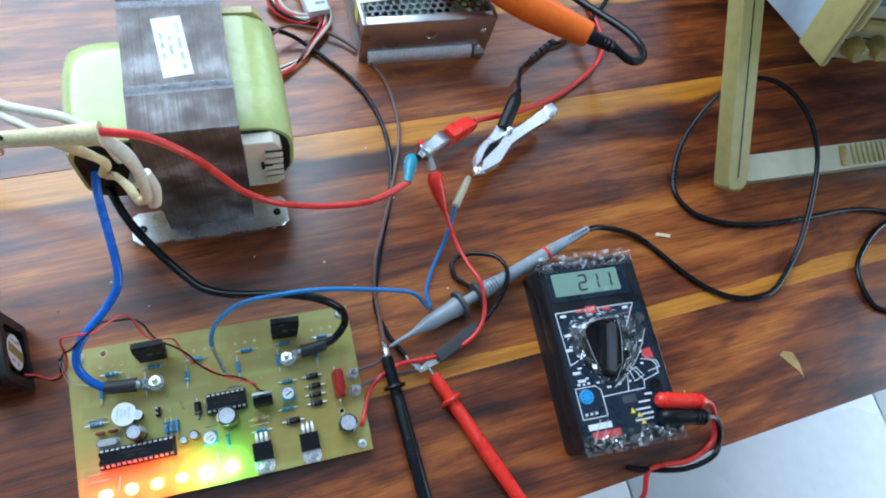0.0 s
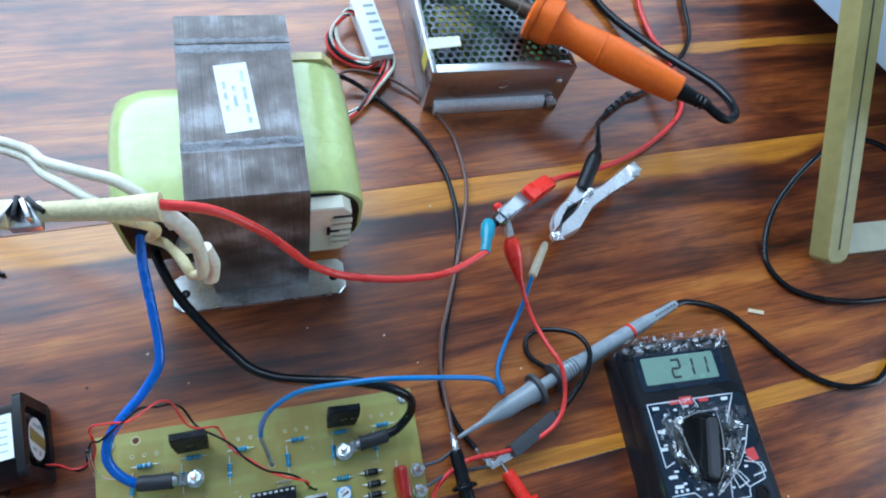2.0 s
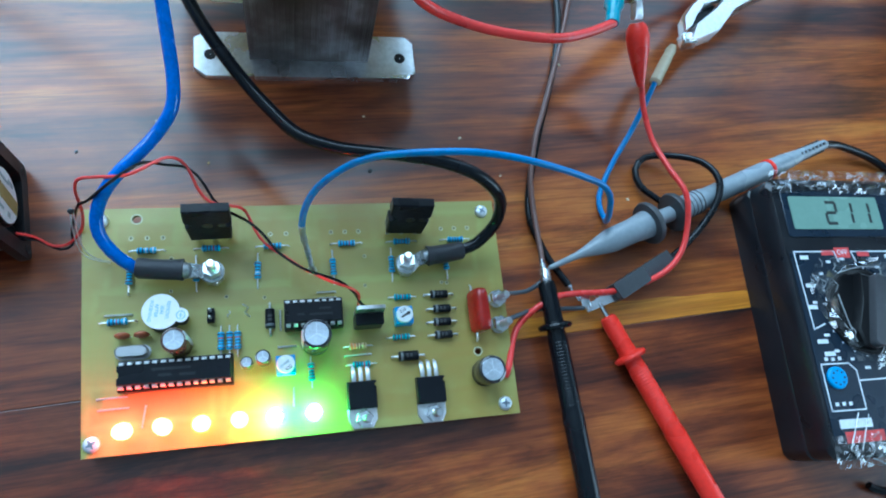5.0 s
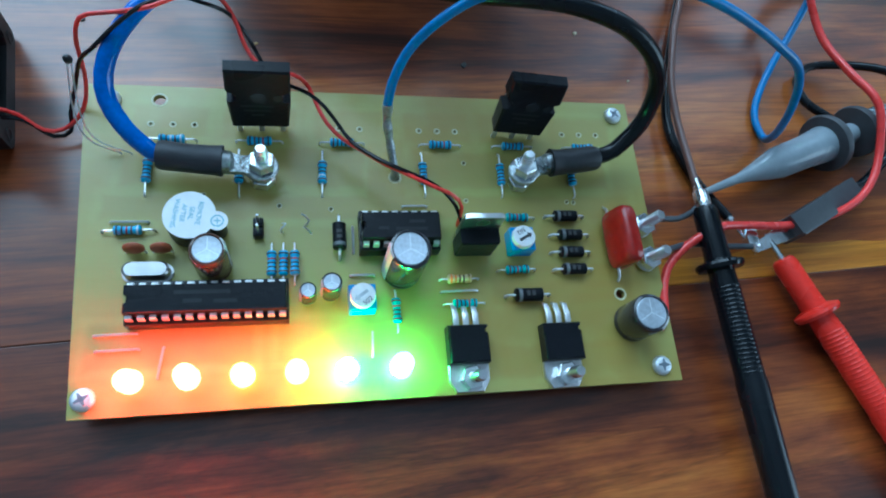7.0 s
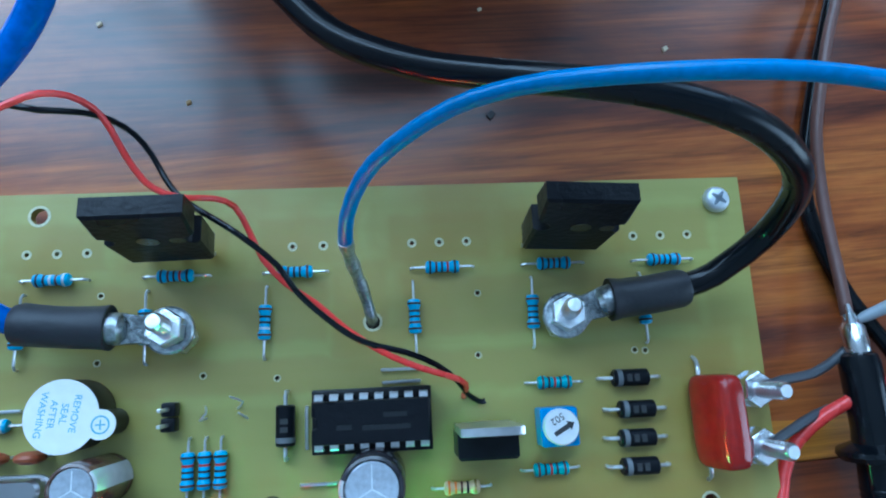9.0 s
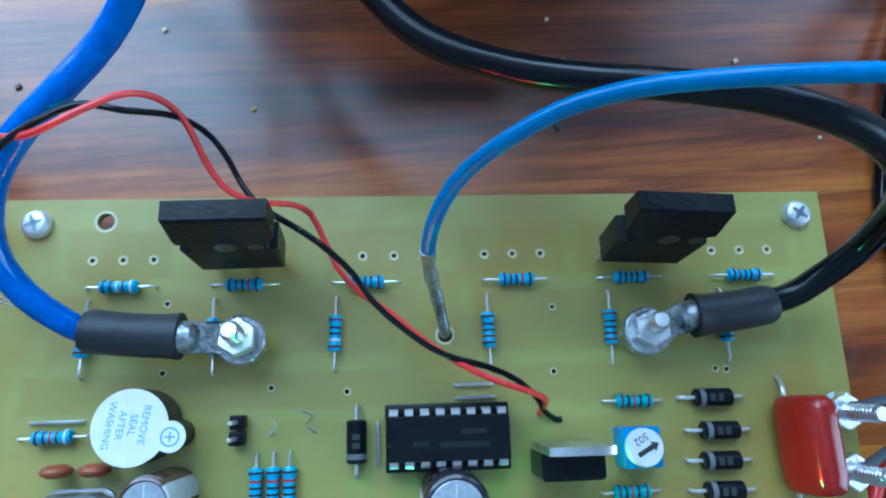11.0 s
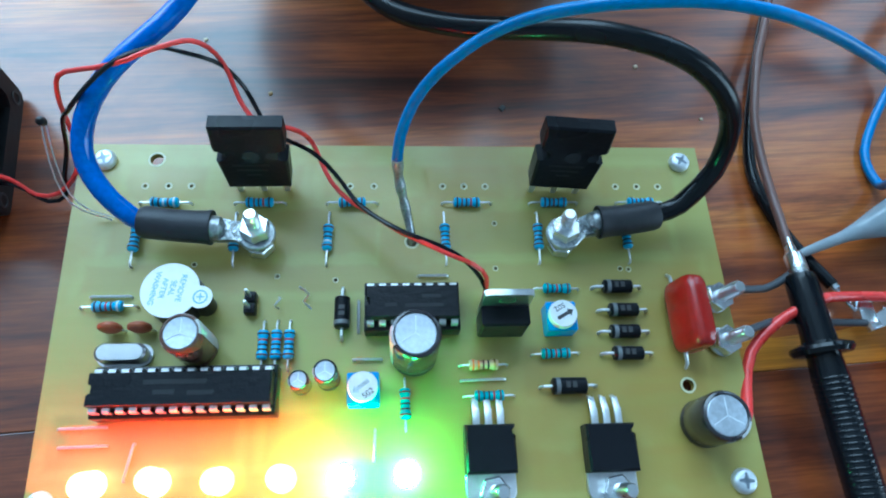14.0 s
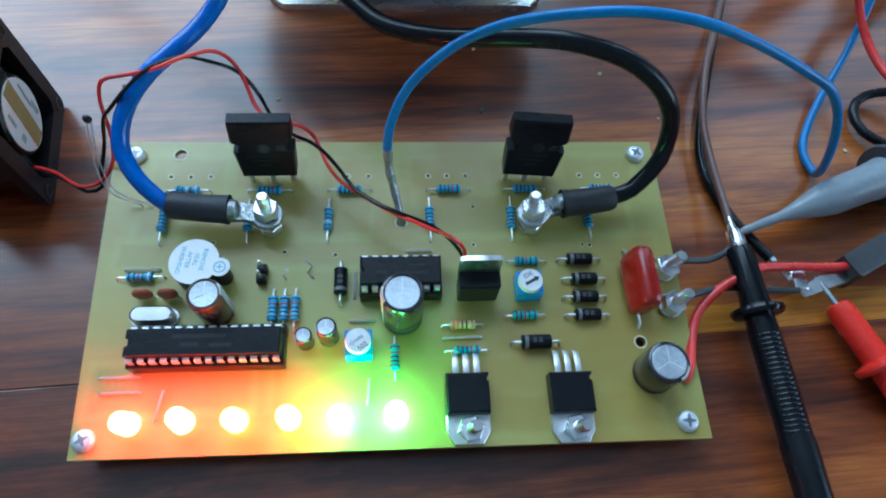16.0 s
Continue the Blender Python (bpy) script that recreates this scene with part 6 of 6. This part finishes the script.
part("black_strand", tube(bmesh.new(), [(-96, 35, 8), (-90, 35, 7), (-84, 32.5, 3.5), (-80, 34, 3.8), (-79.5, 37, 7), (-77, 41, 13), (-72.5, 41, 24.5), (-68, 39.6, 31), (-62, 41.8, 36.6), (-56, 45, 39.8), (-50, 49.8, 38), (-44, 49.6, 36.5), (-39.9, 50.7, 33), (-37.4, 51.2, 29), (-35.2, 50.3, 24.8), (-33.2, 47.5, 22.4), (-31, 43.4, 21.8), (-28.5, 40.2, 22.3), (-25.6, 38, 22.6), (-20.2, 34.4, 24), (-16.4, 31.6, 22.8), (-12.9, 28.5, 19.4), (-9.8, 24, 19.2), (-4.7, 19.2, 20.6), (1, 15.2, 22.2), (8.1, 13.2, 20), (13.2, 11, 17.8), (17, 8, 14.6), (18.8, 5.8, 11), (21.2, 4.2, 8.8), (22.3, 4.3, 8.7)], 0.52, 8, True, 2.0), BLACKWIRE, t, "thin black strand")
cable("brown_wire", "thin brown wire lying across the table", [(60, 244, 14), (70, 252, 12), (82.5, 254, 8), (100, 250, 5), (118, 235.6, 3), (129, 218, 2.2), (135, 200, 2), (134.8, 165, 2), (122, 126, 2.5), (106.8, 90, 6), (100.3, 76.3, 8), (96.8, 65.3, 8.2), (94.5, 54.9, 7.5), (94.2, 44, 6.6), (94, 34, 7), (93.8, 25, 8), (93.4, 17, 9)], 1.15, BROWNWIRE, "wire")
cable("black_wire", "thin black wire lying across the table", [(55, 248, 16), (70, 247, 10), (84, 240, 4), (110, 211, 1.8), (123, 179.5, 1.6), (124.6, 146, 1.6), (117.5, 115, 1.6), (105.5, 83, 1.6), (96.8, 57, 1.6), (94, 41, 1.6), (98.2, 24, 2), (105.5, 9, 4)], 1.55, BLACKWIRE, "wire")
part("tip", lathe(bmesh.new(), [(1.3, -1), (1.3, 1.5), (0.6, 2.2), (0.6, 7), (0.2, 8)], 10, along((105.3, 9.4, 4), (108.2, 3.2, 4.6))), STEEL, bpy.data.objects["black_wire"], "bare tinned wire end")
cable("grey_lead_wire", "short dark wire from the terminal bolt to the probe", [(71.6, 4.2, 13), (77, 5.5, 12), (84, 6.3, 10), (90, 9, 9), (94, 12, 9)], 0.9, GREYWIRE, "wire")
cable("grey_lead_wire", "short dark wire from the terminal bolt to the clip", [(71.3, -5.9, 13), (78, -3.5, 10.5), (88, -0.5, 7), (99, -0.5, 5), (110, -1, 5.5)], 0.9, GREYWIRE, "wire")

# crocodile clips where the transformer leads meet


def jaws(t, a, b, w, h, gape, material, tip_gap=1.0):
    """Two bent sheet jaws from the hinge a to the tip b."""
    m = along(a, b)
    ln = (Vector(b) - Vector(a)).length
    for s in (-1, 1):
        bm = bmesh.new()
        prof = [(0, 0.5), (0.14, 1.0), (0.4, 1.05), (0.62, 0.95), (0.82, 0.5), (1.0, 0.18)]
        rows = []
        for f, k in prof:
            o = s * (tip_gap / 2 + gape * k)
            rows.append([bm.verts.new(m @ Vector((dx * w * (1 - 0.55 * f), o - s * dz, f * ln))) for dx, dz in ((-0.5, h * 0.8), (-0.5, 0), (0.5, 0), (0.5, h * 0.8), (0.42, h * 0.8), (0.42, 0.9), (-0.42, 0.9), (-0.42, h * 0.8))])
        for p, q in zip(rows, rows[1:]):
            for k in range(8):
                bm.faces.new((p[k], p[(k + 1) % 8], q[(k + 1) % 8], q[k]))
        bm.faces.new(rows[0]), bm.faces.new(rows[-1][::-1])
        jaw = part("jaw", bm, material, t, "stamped steel jaw")
        for k in range(4):
            part("tooth", box(bmesh.new(), 0, s * tip_gap / 2 + s * 0.4, ln * (0.86 + 0.035 * k), w * 0.4, 0.9, 0.8, 0.1, m), material, jaw)


t = thing("crocodile_clip", "large bare steel crocodile clip with a black boot", "clip")
jaw_a = [(175, 114.6), (180, 116.2), (191, 120.4), (203, 133), (220.5, 142.6), (241, 152), (247.5, 158), (244, 164), (239.5, 162), (215, 148.5), (205, 145.6), (198.5, 139), (193, 133.4), (187, 128.8), (179.8, 123.6)]
jaw_b = [(174.4, 120.5), (175.6, 128.4), (181.5, 136), (190, 142.4), (199, 151), (208, 147), (201.5, 141.6), (197, 139.6), (189, 135.6), (182.5, 129.6), (178.6, 123.6)]
part("jaw", prism(bmesh.new(), jaw_a, 17.0, 24.5, None, 1.4), ALU, t, "folded bare steel jaw and lever")
part("jaw", prism(bmesh.new(), jaw_b, 18.2, 23.4, None, 1.0), ALU, t, "folded bare steel jaw")
# black plate in place of the shade between the jaws
part("jaw_shadow_plate", prism(bmesh.new(), [(181, 124), (190, 127), (199, 137), (197, 141), (186, 133.5)], 17.6, 18.6), BLACK, t)
part("jaw_teeth", box(bmesh.new(), 176.5, 117.5, 20.5, 7, 6, 6, 0.8), STEEL, t)
part("pivot", lathe(bmesh.new(), [(1.6, -6.5), (2.2, -6.2), (2.2, 6.2), (1.6, 6.5)], 14, Matrix.Translation((205, 143.6, 21))), STEEL, t)
part("crimp_tab", box(bmesh.new(), 240, 156.5, 24.6, 6, 9, 2.4, 0.6, ), STEEL, t)
part("boot", lathe(bmesh.new(), [(4.2, 0), (4.8, 1.2), (4.8, 25), (4.3, 29.5), (2.4, 32), (1.9, 37)], 16, along((201.5, 146.6, 22), (221.6, 176, 23.4))), BLACK, t, "black plastic boot")
part("wire", tube(bmesh.new(), [(221, 175, 23.4), (225.5, 186, 21.5), (233, 200, 14), (241, 208, 8), (254, 219, 4), (268, 228, 3.5), (283, 232, 3.5), (305, 245, 3), (327, 262, 3), (342, 279, 3), (349, 297, 3), (354, 322, 3), (364, 352, 3), (380, 400, 3)], 1.7, 10), BLACKWIRE, t, "black clip lead")
for k in range(5):
    f = k / 4
    part("tape_wrap", tube(bmesh.new(), [(250 + 5 * k, 216 + 3.4 * k, 4.8), (253.5 + 5 * k, 218.6 + 3.2 * k, 4.8)], 2.3, 10, False), SHRINK, t)

t = thing("crocodile_clip", "flat steel crocodile clip in a red boot", "clip")
jaws(t, (154, 136, 37.5), (131, 119, 46.5), 9, 4, 4.0, BRUSHED, 3.0)
part("hinge_plate", box(bmesh.new(), 0, 0, 12, 9, 7.5, 24, 0.9, along((134, 121.5, 46), (158, 138.5, 36))), BRUSHED, t)
part("boot", prism(bmesh.new(), [(0, -5.2), (18, -5.8), (25, -5.2), (30, -3.4), (32.5, 0), (30, 3.4), (25, 5.2), (18, 5.8), (0, 5.2)], -4.6, 4.6, along((155, 137, 37), (184.4, 155.9, 23.2)) @ Matrix(((0, 0, 1, 0), (0, 1, 0, 0), (1, 0, 0, 0), (0, 0, 0, 1))), 1.6), REDPLASTIC, t, "red plastic boot")
part("boot", lathe(bmesh.new(), [(2.6, 0), (3.0, 1), (2.6, 4), (1.4, 5.5)], 14, along((138, 128.5, 41), (134, 132, 44))), REDPLASTIC, t, "red plastic boot")
part("wire", tube(bmesh.new(), [(182, 154.5, 24), (198, 160, 18), (216, 165, 12), (235, 172, 6), (253, 178.5, 3.5), (270, 186, 2.6), (293, 199.5, 2.4), (311, 215, 2.4), (319, 236, 2.4), (318, 262, 2.4), (312, 288, 2.4), (312, 315, 2.4), (318, 350, 2.4), (330, 400, 2.4)], 1.9, 10), REDWIRE, t, "red clip lead")

t = thing("test_clip_lead", "small red booted clip with a thin red lead to the board", "clip")
part("boot", lathe(bmesh.new(), [(1.5, 0), (1.9, 2), (3.2, 8), (4.6, 16), (5.0, 21), (4.4, 24), (2.9, 26.5)], 16, along((145.8, 91.5, 22.8), (140, 115, 38.5))), REDPLASTIC, t, "tapered red plastic boot")
jaws(t, (140.3, 114, 38), (138.5, 124, 45), 4, 2, 1.6, STEEL, 0.6)
part("wire", tube(bmesh.new(), [(146.2, 92.5, 23.5), (148.5, 84, 17.5), (151.5, 70, 14.5), (155, 55, 17), (158.5, 42, 19.5), (158.5, 27, 14), (153, 16, 11), (142, 9, 9), (124, 5, 8), (105, 4.5, 9), (96, 3.2, 10.5), (86, -1.5, 8.5), (79, -8, 7), (75.5, -16, 8), (73, -22, 10.5), (71.5, -25.5, 9)], 1.25, 10), REDWIRE, t, "thin red lead")

# scope probe
a, b = Vector((96.6, 16, 7)), Vector((246.5, 70, 10.5))
m = along(a, b)
ln = (b - a).length
t = thing("scope_probe", "grey oscilloscope probe with a black cable", "probe")
part("hook_tip", lathe(bmesh.new(), [(0.7, 0), (1.1, 2), (1.5, 14), (2.2, 18), (4.2, 26), (5.2, 31), (5.4, 43), (6.2, 50.5)], 20, m), PROBEGREY, t, "grey sleeve tapering to the hook")
part("finger_guard", lathe(bmesh.new(), [(5, 50.4), (9.2, 50.8), (9.6, 52), (9.2, 53.2), (5, 53.4)], 28, m), PROBEDARK, t, "round dark finger guard")
part("neck", lathe(bmesh.new(), [(3.4, 53), (3.4, 64.5)], 18, m), PROBEGREY, t)
part("finger_guard", lathe(bmesh.new(), [(4, 64), (8.4, 64.4), (8.8, 65.6), (8.4, 67), (4, 69)], 28, m), PROBEDARK, t, "round dark finger guard")
part("barrel", lathe(bmesh.new(), [(4.6, 69), (5.4, 71), (5.2, 80), (4.6, 84), (4.6, 118), (4.4, 121)], 20, m), PROBEGREY, t, "grey probe barrel")
for k in range(4):
    part("grip_ring", lathe(bmesh.new(), [(5.2, 0), (5.55, 0.4), (5.2, 0.8)], 20, m @ Matrix.Translation((0, 0, 72 + 2.2 * k))), PROBEDARK, t)
part("marker_ring", lathe(bmesh.new(), [(4.6, 121), (4.9, 121.3), (4.9, 122.7), (4.6, 123)], 20, m), REDPLASTIC, t, "red marker ring")
part("strain_relief", lathe(bmesh.new(), [(4.4, 123), (4.2, 131), (3.0, ln - 16), (2.3, ln)], 18, m), PROBEGREY, t, "slotted grey strain relief")
for k in range(8):
    for s in (0, 90):
        part("relief_slot", box(bmesh.new(), 0, 0, ln - 3 - 2.5 * k, 1.2 if s else 6.4, 6.4 if s else 1.2, 1.0, 0, m), PROBEDARK, t)
part("cable", tube(bmesh.new(), [(245, 69.5, 10.4), (260, 70.5, 7), (287, 61, 2.6), (312, 31, 2), (328, 15, 2), (346, 5.5, 2), (366, 2.8, 2), (384, 8, 2), (412, 32, 5), (433, 66, 16), (445, 98, 27), (443, 127, 35), (428, 152, 39), (402, 160, 38), (372, 150, 30), (347, 128, 12), (333, 102, 3), (332, 84, 2), (346, 68, 2), (382, 57, 2), (430, 55, 2), (474, 56, 2), (510, 50, 2), (560, 30, 2), (640, 30, 2)], 1.95, 10), BLACKWIRE, t, "black probe cable in a loose loop")
gnd = [(163, 38, 5), (155, 46, 4), (148.5, 53, 3), (147.5, 61, 3), (153, 66.5, 4), (164, 66, 7), (175, 60, 13), (179, 50, 16), (176.5, 40, 14), (169, 30, 9), (158, 21, 7), (150, 16.5, 7)]
part("ground_lead", tube(bmesh.new(), gnd, 1.5, 10), BLACKWIRE, t, "black ground lead")
part("clip_boot", prism(bmesh.new(), [(-2, -1.6), (12, -2.4), (14, -4.8), (30, -5.0), (30, 5.0), (14, 4.8), (12, 2.4), (-2, 1.6)], -3.6, 3.6, along((151, 17.2, 6.8), (125, 4.4, 5.2)) @ Matrix(((0, 0, 1, 0), (0, 1, 0, 0), (1, 0, 0, 0), (0, 0, 0, 1))), 0.9), PROBEDARK, t, "dark grey rubber clip boot")
jaws(t, (126.5, 5.0, 5.0), (111.5, -1.4, 3.6), 6, 2.4, 1.5, STEEL, 0.8)
part("clip_lug", box(bmesh.new(), 111, 2, 4.5, 4, 6, 3, 0.5, ), STEEL, t)
cable("second_probe_cable", "black cable curving over the table", [(640, 44, 2), (560, 46, 2), (505, 40, 2), (473, 23, 2), (458.5, 6.8, 2), (457, -15.5, 2), (468, -26, 2), (520, -40, 2), (640, -46, 2)], 1.9, BLACKWIRE)


def meter_probe(name, label, tip, end, material, tail):
    t = thing(name, label, "probe")
    a, b = Vector(tip), Vector(end)
    m = along(a, b)
    part("tip", lathe(bmesh.new(), [(0.3, -9), (1.0, -5), (1.0, 1)], 10, m), STEEL, t)
    part("collar", lathe(bmesh.new(), [(2.3, 0), (3.2, 0.6), (3.6, 2.5), (3.6, 14), (3.9, 17)], 18, m), material, t)
    part("finger_guard", lathe(bmesh.new(), [(3.9, 16.5), (6.6, 17.6), (6.8, 18.4), (6.2, 19.4), (3.9, 19.6)], 24, m), material, t)
    part("grip", lathe(bmesh.new(), [(3.6, 19.6), (3.9, 24), (3.95, 50), (4.25, 52), (3.9, 90), (3.4, 104), (2.6, 112)], 20, m), material, t)
    for k in range(20):
        part("grip_rib", lathe(bmesh.new(), [(3.9, 0), (4.05, 0.3), (4.05, 0.45), (3.9, 0.75)], 20, m @ Matrix.Translation((0, 0, 24.5 + 1.25 * k))), material, t)
    part("wire", tube(bmesh.new(), [tuple(m @ Vector((0, 0, 108))), *tail], 1.6, 10), material, t)


meter_probe("meter_probe", "black plastic multimeter test probe", (93.0, 10, 10.5), (98.5, -68, 6.2), BLACKWIRE, [(101, -112, 3), (106, -140, -40), (110, -150, -200)])
meter_probe("meter_probe", "red plastic multimeter test probe", (119.3, -5.0, 5.2), (149.5, -77.2, 5.0), REDPLASTIC, [(164, -112, 3), (178, -135, -40), (185, -145, -200)])
part("hook_wire", tube(bmesh.new(), [(93.2, 17, 9.5), (93.2, 11, 11), (94.5, 8, 12)], 1.2, 8), STEEL, bpy.data.objects["scope_probe"])
part("hook_collar", lathe(bmesh.new(), [(1.4, 0), (2.2, 1), (2.2, 7), (1.6, 8)], 12, along((93, 15.5, 10), (93.3, 7.5, 10.8))), ALU, bpy.data.objects["scope_probe"], "bright metal hook collar")

# meter test leads
for nm, mt, y, z, tail in (("red", REDPLASTIC, -51.5, 31.5, [(276, -57, 27), (286, -61, 18), (291, -69, 8), (288, -82, 2.4), (268, -89, 2.2), (240, -88, 2.2), (236, -104, -12), (236, -112, -60), (238, -115, -300)]), ("black", BLACK, -61, 30, [(277, -66, 25), (289, -70, 14), (294, -79, 4), (286, -90, 2.2), (262, -93, 2.0), (232, -86, 1.8), (226, -83, 1.8)])):
    t = thing("test_lead", nm + " right-angle plug and lead in the multimeter jack", "test lead")
    pm = along((243.5, y + 0.9, z + 0.6), (275, y - 5.8, z - 1.2))
    part("plug", lathe(bmesh.new(), [(2.6, -2), (4.0, -0.8), (4.8, 1.5), (5.0, 5), (4.7, 14), (4.3, 20), (3.9, 29), (2.6, 31)], 18, pm), mt, t, nm + " moulded plug")
    for k in range(3):
        part("plug_rib", lathe(bmesh.new(), [(3.9, 0), (4.7, 0.4), (4.7, 1.2), (3.9, 1.6)], 18, pm @ Matrix.Translation((0, 0, 20 + 3.0 * k))), mt, t)
    part("plug_pin", lathe(bmesh.new(), [(3.4, 0), (3.4, 6.5)], 16, Matrix.Translation((247.5, y, z - 8.5))), mt, t)
    part("wire", tube(bmesh.new(), [(270, y - 5, z - 1), *tail], 1.7, 10), REDWIRE if nm == "red" else BLACKWIRE, t)

# orange-handled soldering iron across the power supply
t = thing("soldering_iron", "soldering iron with an orange plastic handle and black cord", "soldering iron")
a, b = Vector((271.5, 196.5, 53)), Vector((186, 263, 52))
m = along(a, b)
ln = (b - a).length
part("handle", lathe(bmesh.new(), [(7.8, 0), (8.8, 1), (9.6, 14), (11.0, 36), (11.4, 48), (10.6, 60), (9.6, 72), (9.6, 79), (11.0, 85), (13.6, 90)], 28, m), ORANGE, t, "orange plastic handle")
part("collar", prism(bmesh.new(), [(15.2 * math.cos(radians(60 * k + d)), 15.2 * math.sin(radians(60 * k + d))) for k in range(6) for d in (-9, 9)], 89, 102, m, 1.4), ORANGE, t, "hexagonal orange collar with a slot")
part("collar_flange", lathe(bmesh.new(), [(15.6, 101), (16, 102), (16, 105), (14, 106.5), (6, 107)], 28, m), ORANGE, t)
for k in range(3):
    part("grip_groove", lathe(bmesh.new(), [(10.4, 0), (11.3, 0.9), (10.4, 1.8)], 28, m @ Matrix.Translation((0, 0, 48 + 3.6 * k))), ORANGE, t)
# solid block for the slot, its inner shade painted as darker orange
part("vent_slot", box(bmesh.new(), 0, 11.2, 96, 7, 5.2, 9, 0.6, m), mat("shadowed_orange_slot", (0.35, 0.08, 0.01), 0.6), t)
part("shaft", lathe(bmesh.new(), [(5.2, 107), (5.2, 114), (4.2, 115), (4.2, 206), (2.4, 210), (2.4, 236)], 18, m), SHAFT, t, "heat-darkened steel shaft")
part("cord_boot", lathe(bmesh.new(), [(5.6, 0), (5.4, -4), (4.0, -15), (3.4, -21)], 16, m), BLACK, t, "black ribbed cord boot")
for k in range(5):
    part("boot_rib", lathe(bmesh.new(), [(4.2, 0), (4.9, 0.8), (4.2, 1.6)], 16, m @ Matrix.Translation((0, 0, -6 - 3.0 * k))), BLACK, t)
end = m @ Vector((0, 0, -19))
part("cord", tube(bmesh.new(), [tuple(end), (299, 176, 49), (312, 180, 45), (319, 194, 40), (318, 213, 34), (310, 238, 24), (300, 268, 12), (282, 305, 4), (268, 338, 3.5), (240, 400, 3.5), (236, 440, 3.5)], 3.0, 12), BLACKWIRE, t, "thick black cord")

# connector with a bundle of wires behind the transformer
t = thing("wire_connector", "white multi-pin connector with a coiled bundle of coloured wires", "connector", 92, 288, 0, 8)
body = part("housing", box(bmesh.new(), 0, 0, 7, 16, 50, 12, 0.8), LABEL, t, "white plastic housing")
for k in range(6):
    part("terminal_slot", box(bmesh.new(), 2.5, -18 + 7.2 * k, 13.05, 7, 2.2, 0.3), PROBEGREY, body)
rnd = random.Random(3)
for k, m_ in enumerate((REDWIRE, BLACKWIRE, SLEEVEPALE, REDWIRE, BLACKWIRE, SLEEVEPALE)):
    o = 1.4 * (k - 2.5)
    part("strand", tube(bmesh.new(), [(-3 + o * 0.3, 20 - 6 * k * 0.5, 8), (-14 + o, 14 + o, 12), (-27 + o, 2 + o * 0.5, 7 + k % 3), (-24 + o, -14, 4 + k % 2 * 2), (-8 + o, -24 + o * 0.6, 4 + k % 3), (4 + o, -20 + o, 8), (3 + o, -30, 6), (-12 + o * 0.5, -46, 4 + k % 2 * 2), (-26 + o * 0.5, -58 + o * 0.4, 4), (-46, -66 + o, 5)], 1.35, 8), m_, t)

# crumbs on the table
solo("wood_chip", prism(bmesh.new(), [(-6, -1.2), (5, -1.6), (6, 1.0), (-5, 1.4)], 0.1, 0.9, None, 0.2), CHIPWOOD, "pale wood splinter on the table", "splinter", at(309, 60.2, 0, 0, 0, -15))
solo("dry_leaf", prism(bmesh.new(), [(-6.5, 7), (-2, 9), (4, 6), (5.5, -2), (3.8, -12), (1.8, -6), (-2, -1)], 0.2, 0.7, None, 0.2), LEAF, "small dry brown leaf scrap on the table", "leaf", at(371, -46, 0, 2, -3, 5))
solo("debris", tube(bmesh.new(), [(-3, 0, 1.2), (0, 1.5, 1.8), (3, -0.5, 1.2)], 1.3, 8), BLACK, "dark crumb on the table", "debris", at(-124.5, 137, 0))
bead = part("thermistor", lathe(bmesh.new(), [(0.4, -1.3), (0.8, -0.9), (1.0, -0.1), (0.9, 0.6), (0.45, 1.0), (0, 1.1)], 14), BLACK, board, "tiny black bead sensor on two long bare leads", at(-72.3, 35.9, 31.8, 20, 0, 0))
for k in (0, 1):
    part("lead", tube(bmesh.new(), [(-72.7 + k * 0.9, 35.6, 30.8), (-73.8 + k * 1.2, 31.4, 23.5), (-73.9 + k * 1.5, 27.8, 16), (-71.5 + k * 1.8, 26, 12), (-66.8 + 2.3 * k, 25.2, 9.6), (-66.2 + 2.4 * k, 25.1, 8.2)], 0.17, 6), TIN, board)
rnd = random.Random(11)
for k in range(7):
    x, y = rnd.uniform(100, 330), rnd.uniform(-70, 160)
    solo("dust_crumb", prism(bmesh.new(), [(-0.7, -0.4), (0.6, -0.5), (0.8, 0.4), (-0.4, 0.6)], 0.0, 0.5, None, 0.1), CHIPWOOD, "tiny pale dust crumb on the table", "crumb", at(x, y, 0, 0, 0, rnd.uniform(0, 180)), "table crumbs")

for x, y, m_, k in ((28, 63, GREYPRINT, 1.4), (68, 78, CHIPWOOD, 1.0), (-54, 85, CHIPWOOD, 0.9), (-35, 67, LEAF, 0.8), (27, 88, CHIPWOOD, 0.7), (84, 60, CHIPWOOD, 0.7), (-82, 72, GREYPRINT, 0.9)):
    solo("dust_crumb", prism(bmesh.new(), [(-0.7 * k, -0.4 * k), (0.6 * k, -0.5 * k), (0.8 * k, 0.4 * k), (-0.4 * k, 0.6 * k)], 0.0, 0.5, None, 0.1), m_, "tiny dust crumb on the polished table", "crumb", at(x, y, 0, 0, 0, 40 * k), "table crumbs")

# floor tiles, laid with open joints
for i in range(6):
    for j in range(5):
        x, y = -1500 + 600 * i, -1500 + 600 * j
        part("tile", shared("floor_tile", lambda bm: box(bm, 0, 0, -2, 596, 596, 8, 1.0), TILE), TILE, bpy.data.objects["floor"], "", at(x, y, FLOOR_Z * 1000))
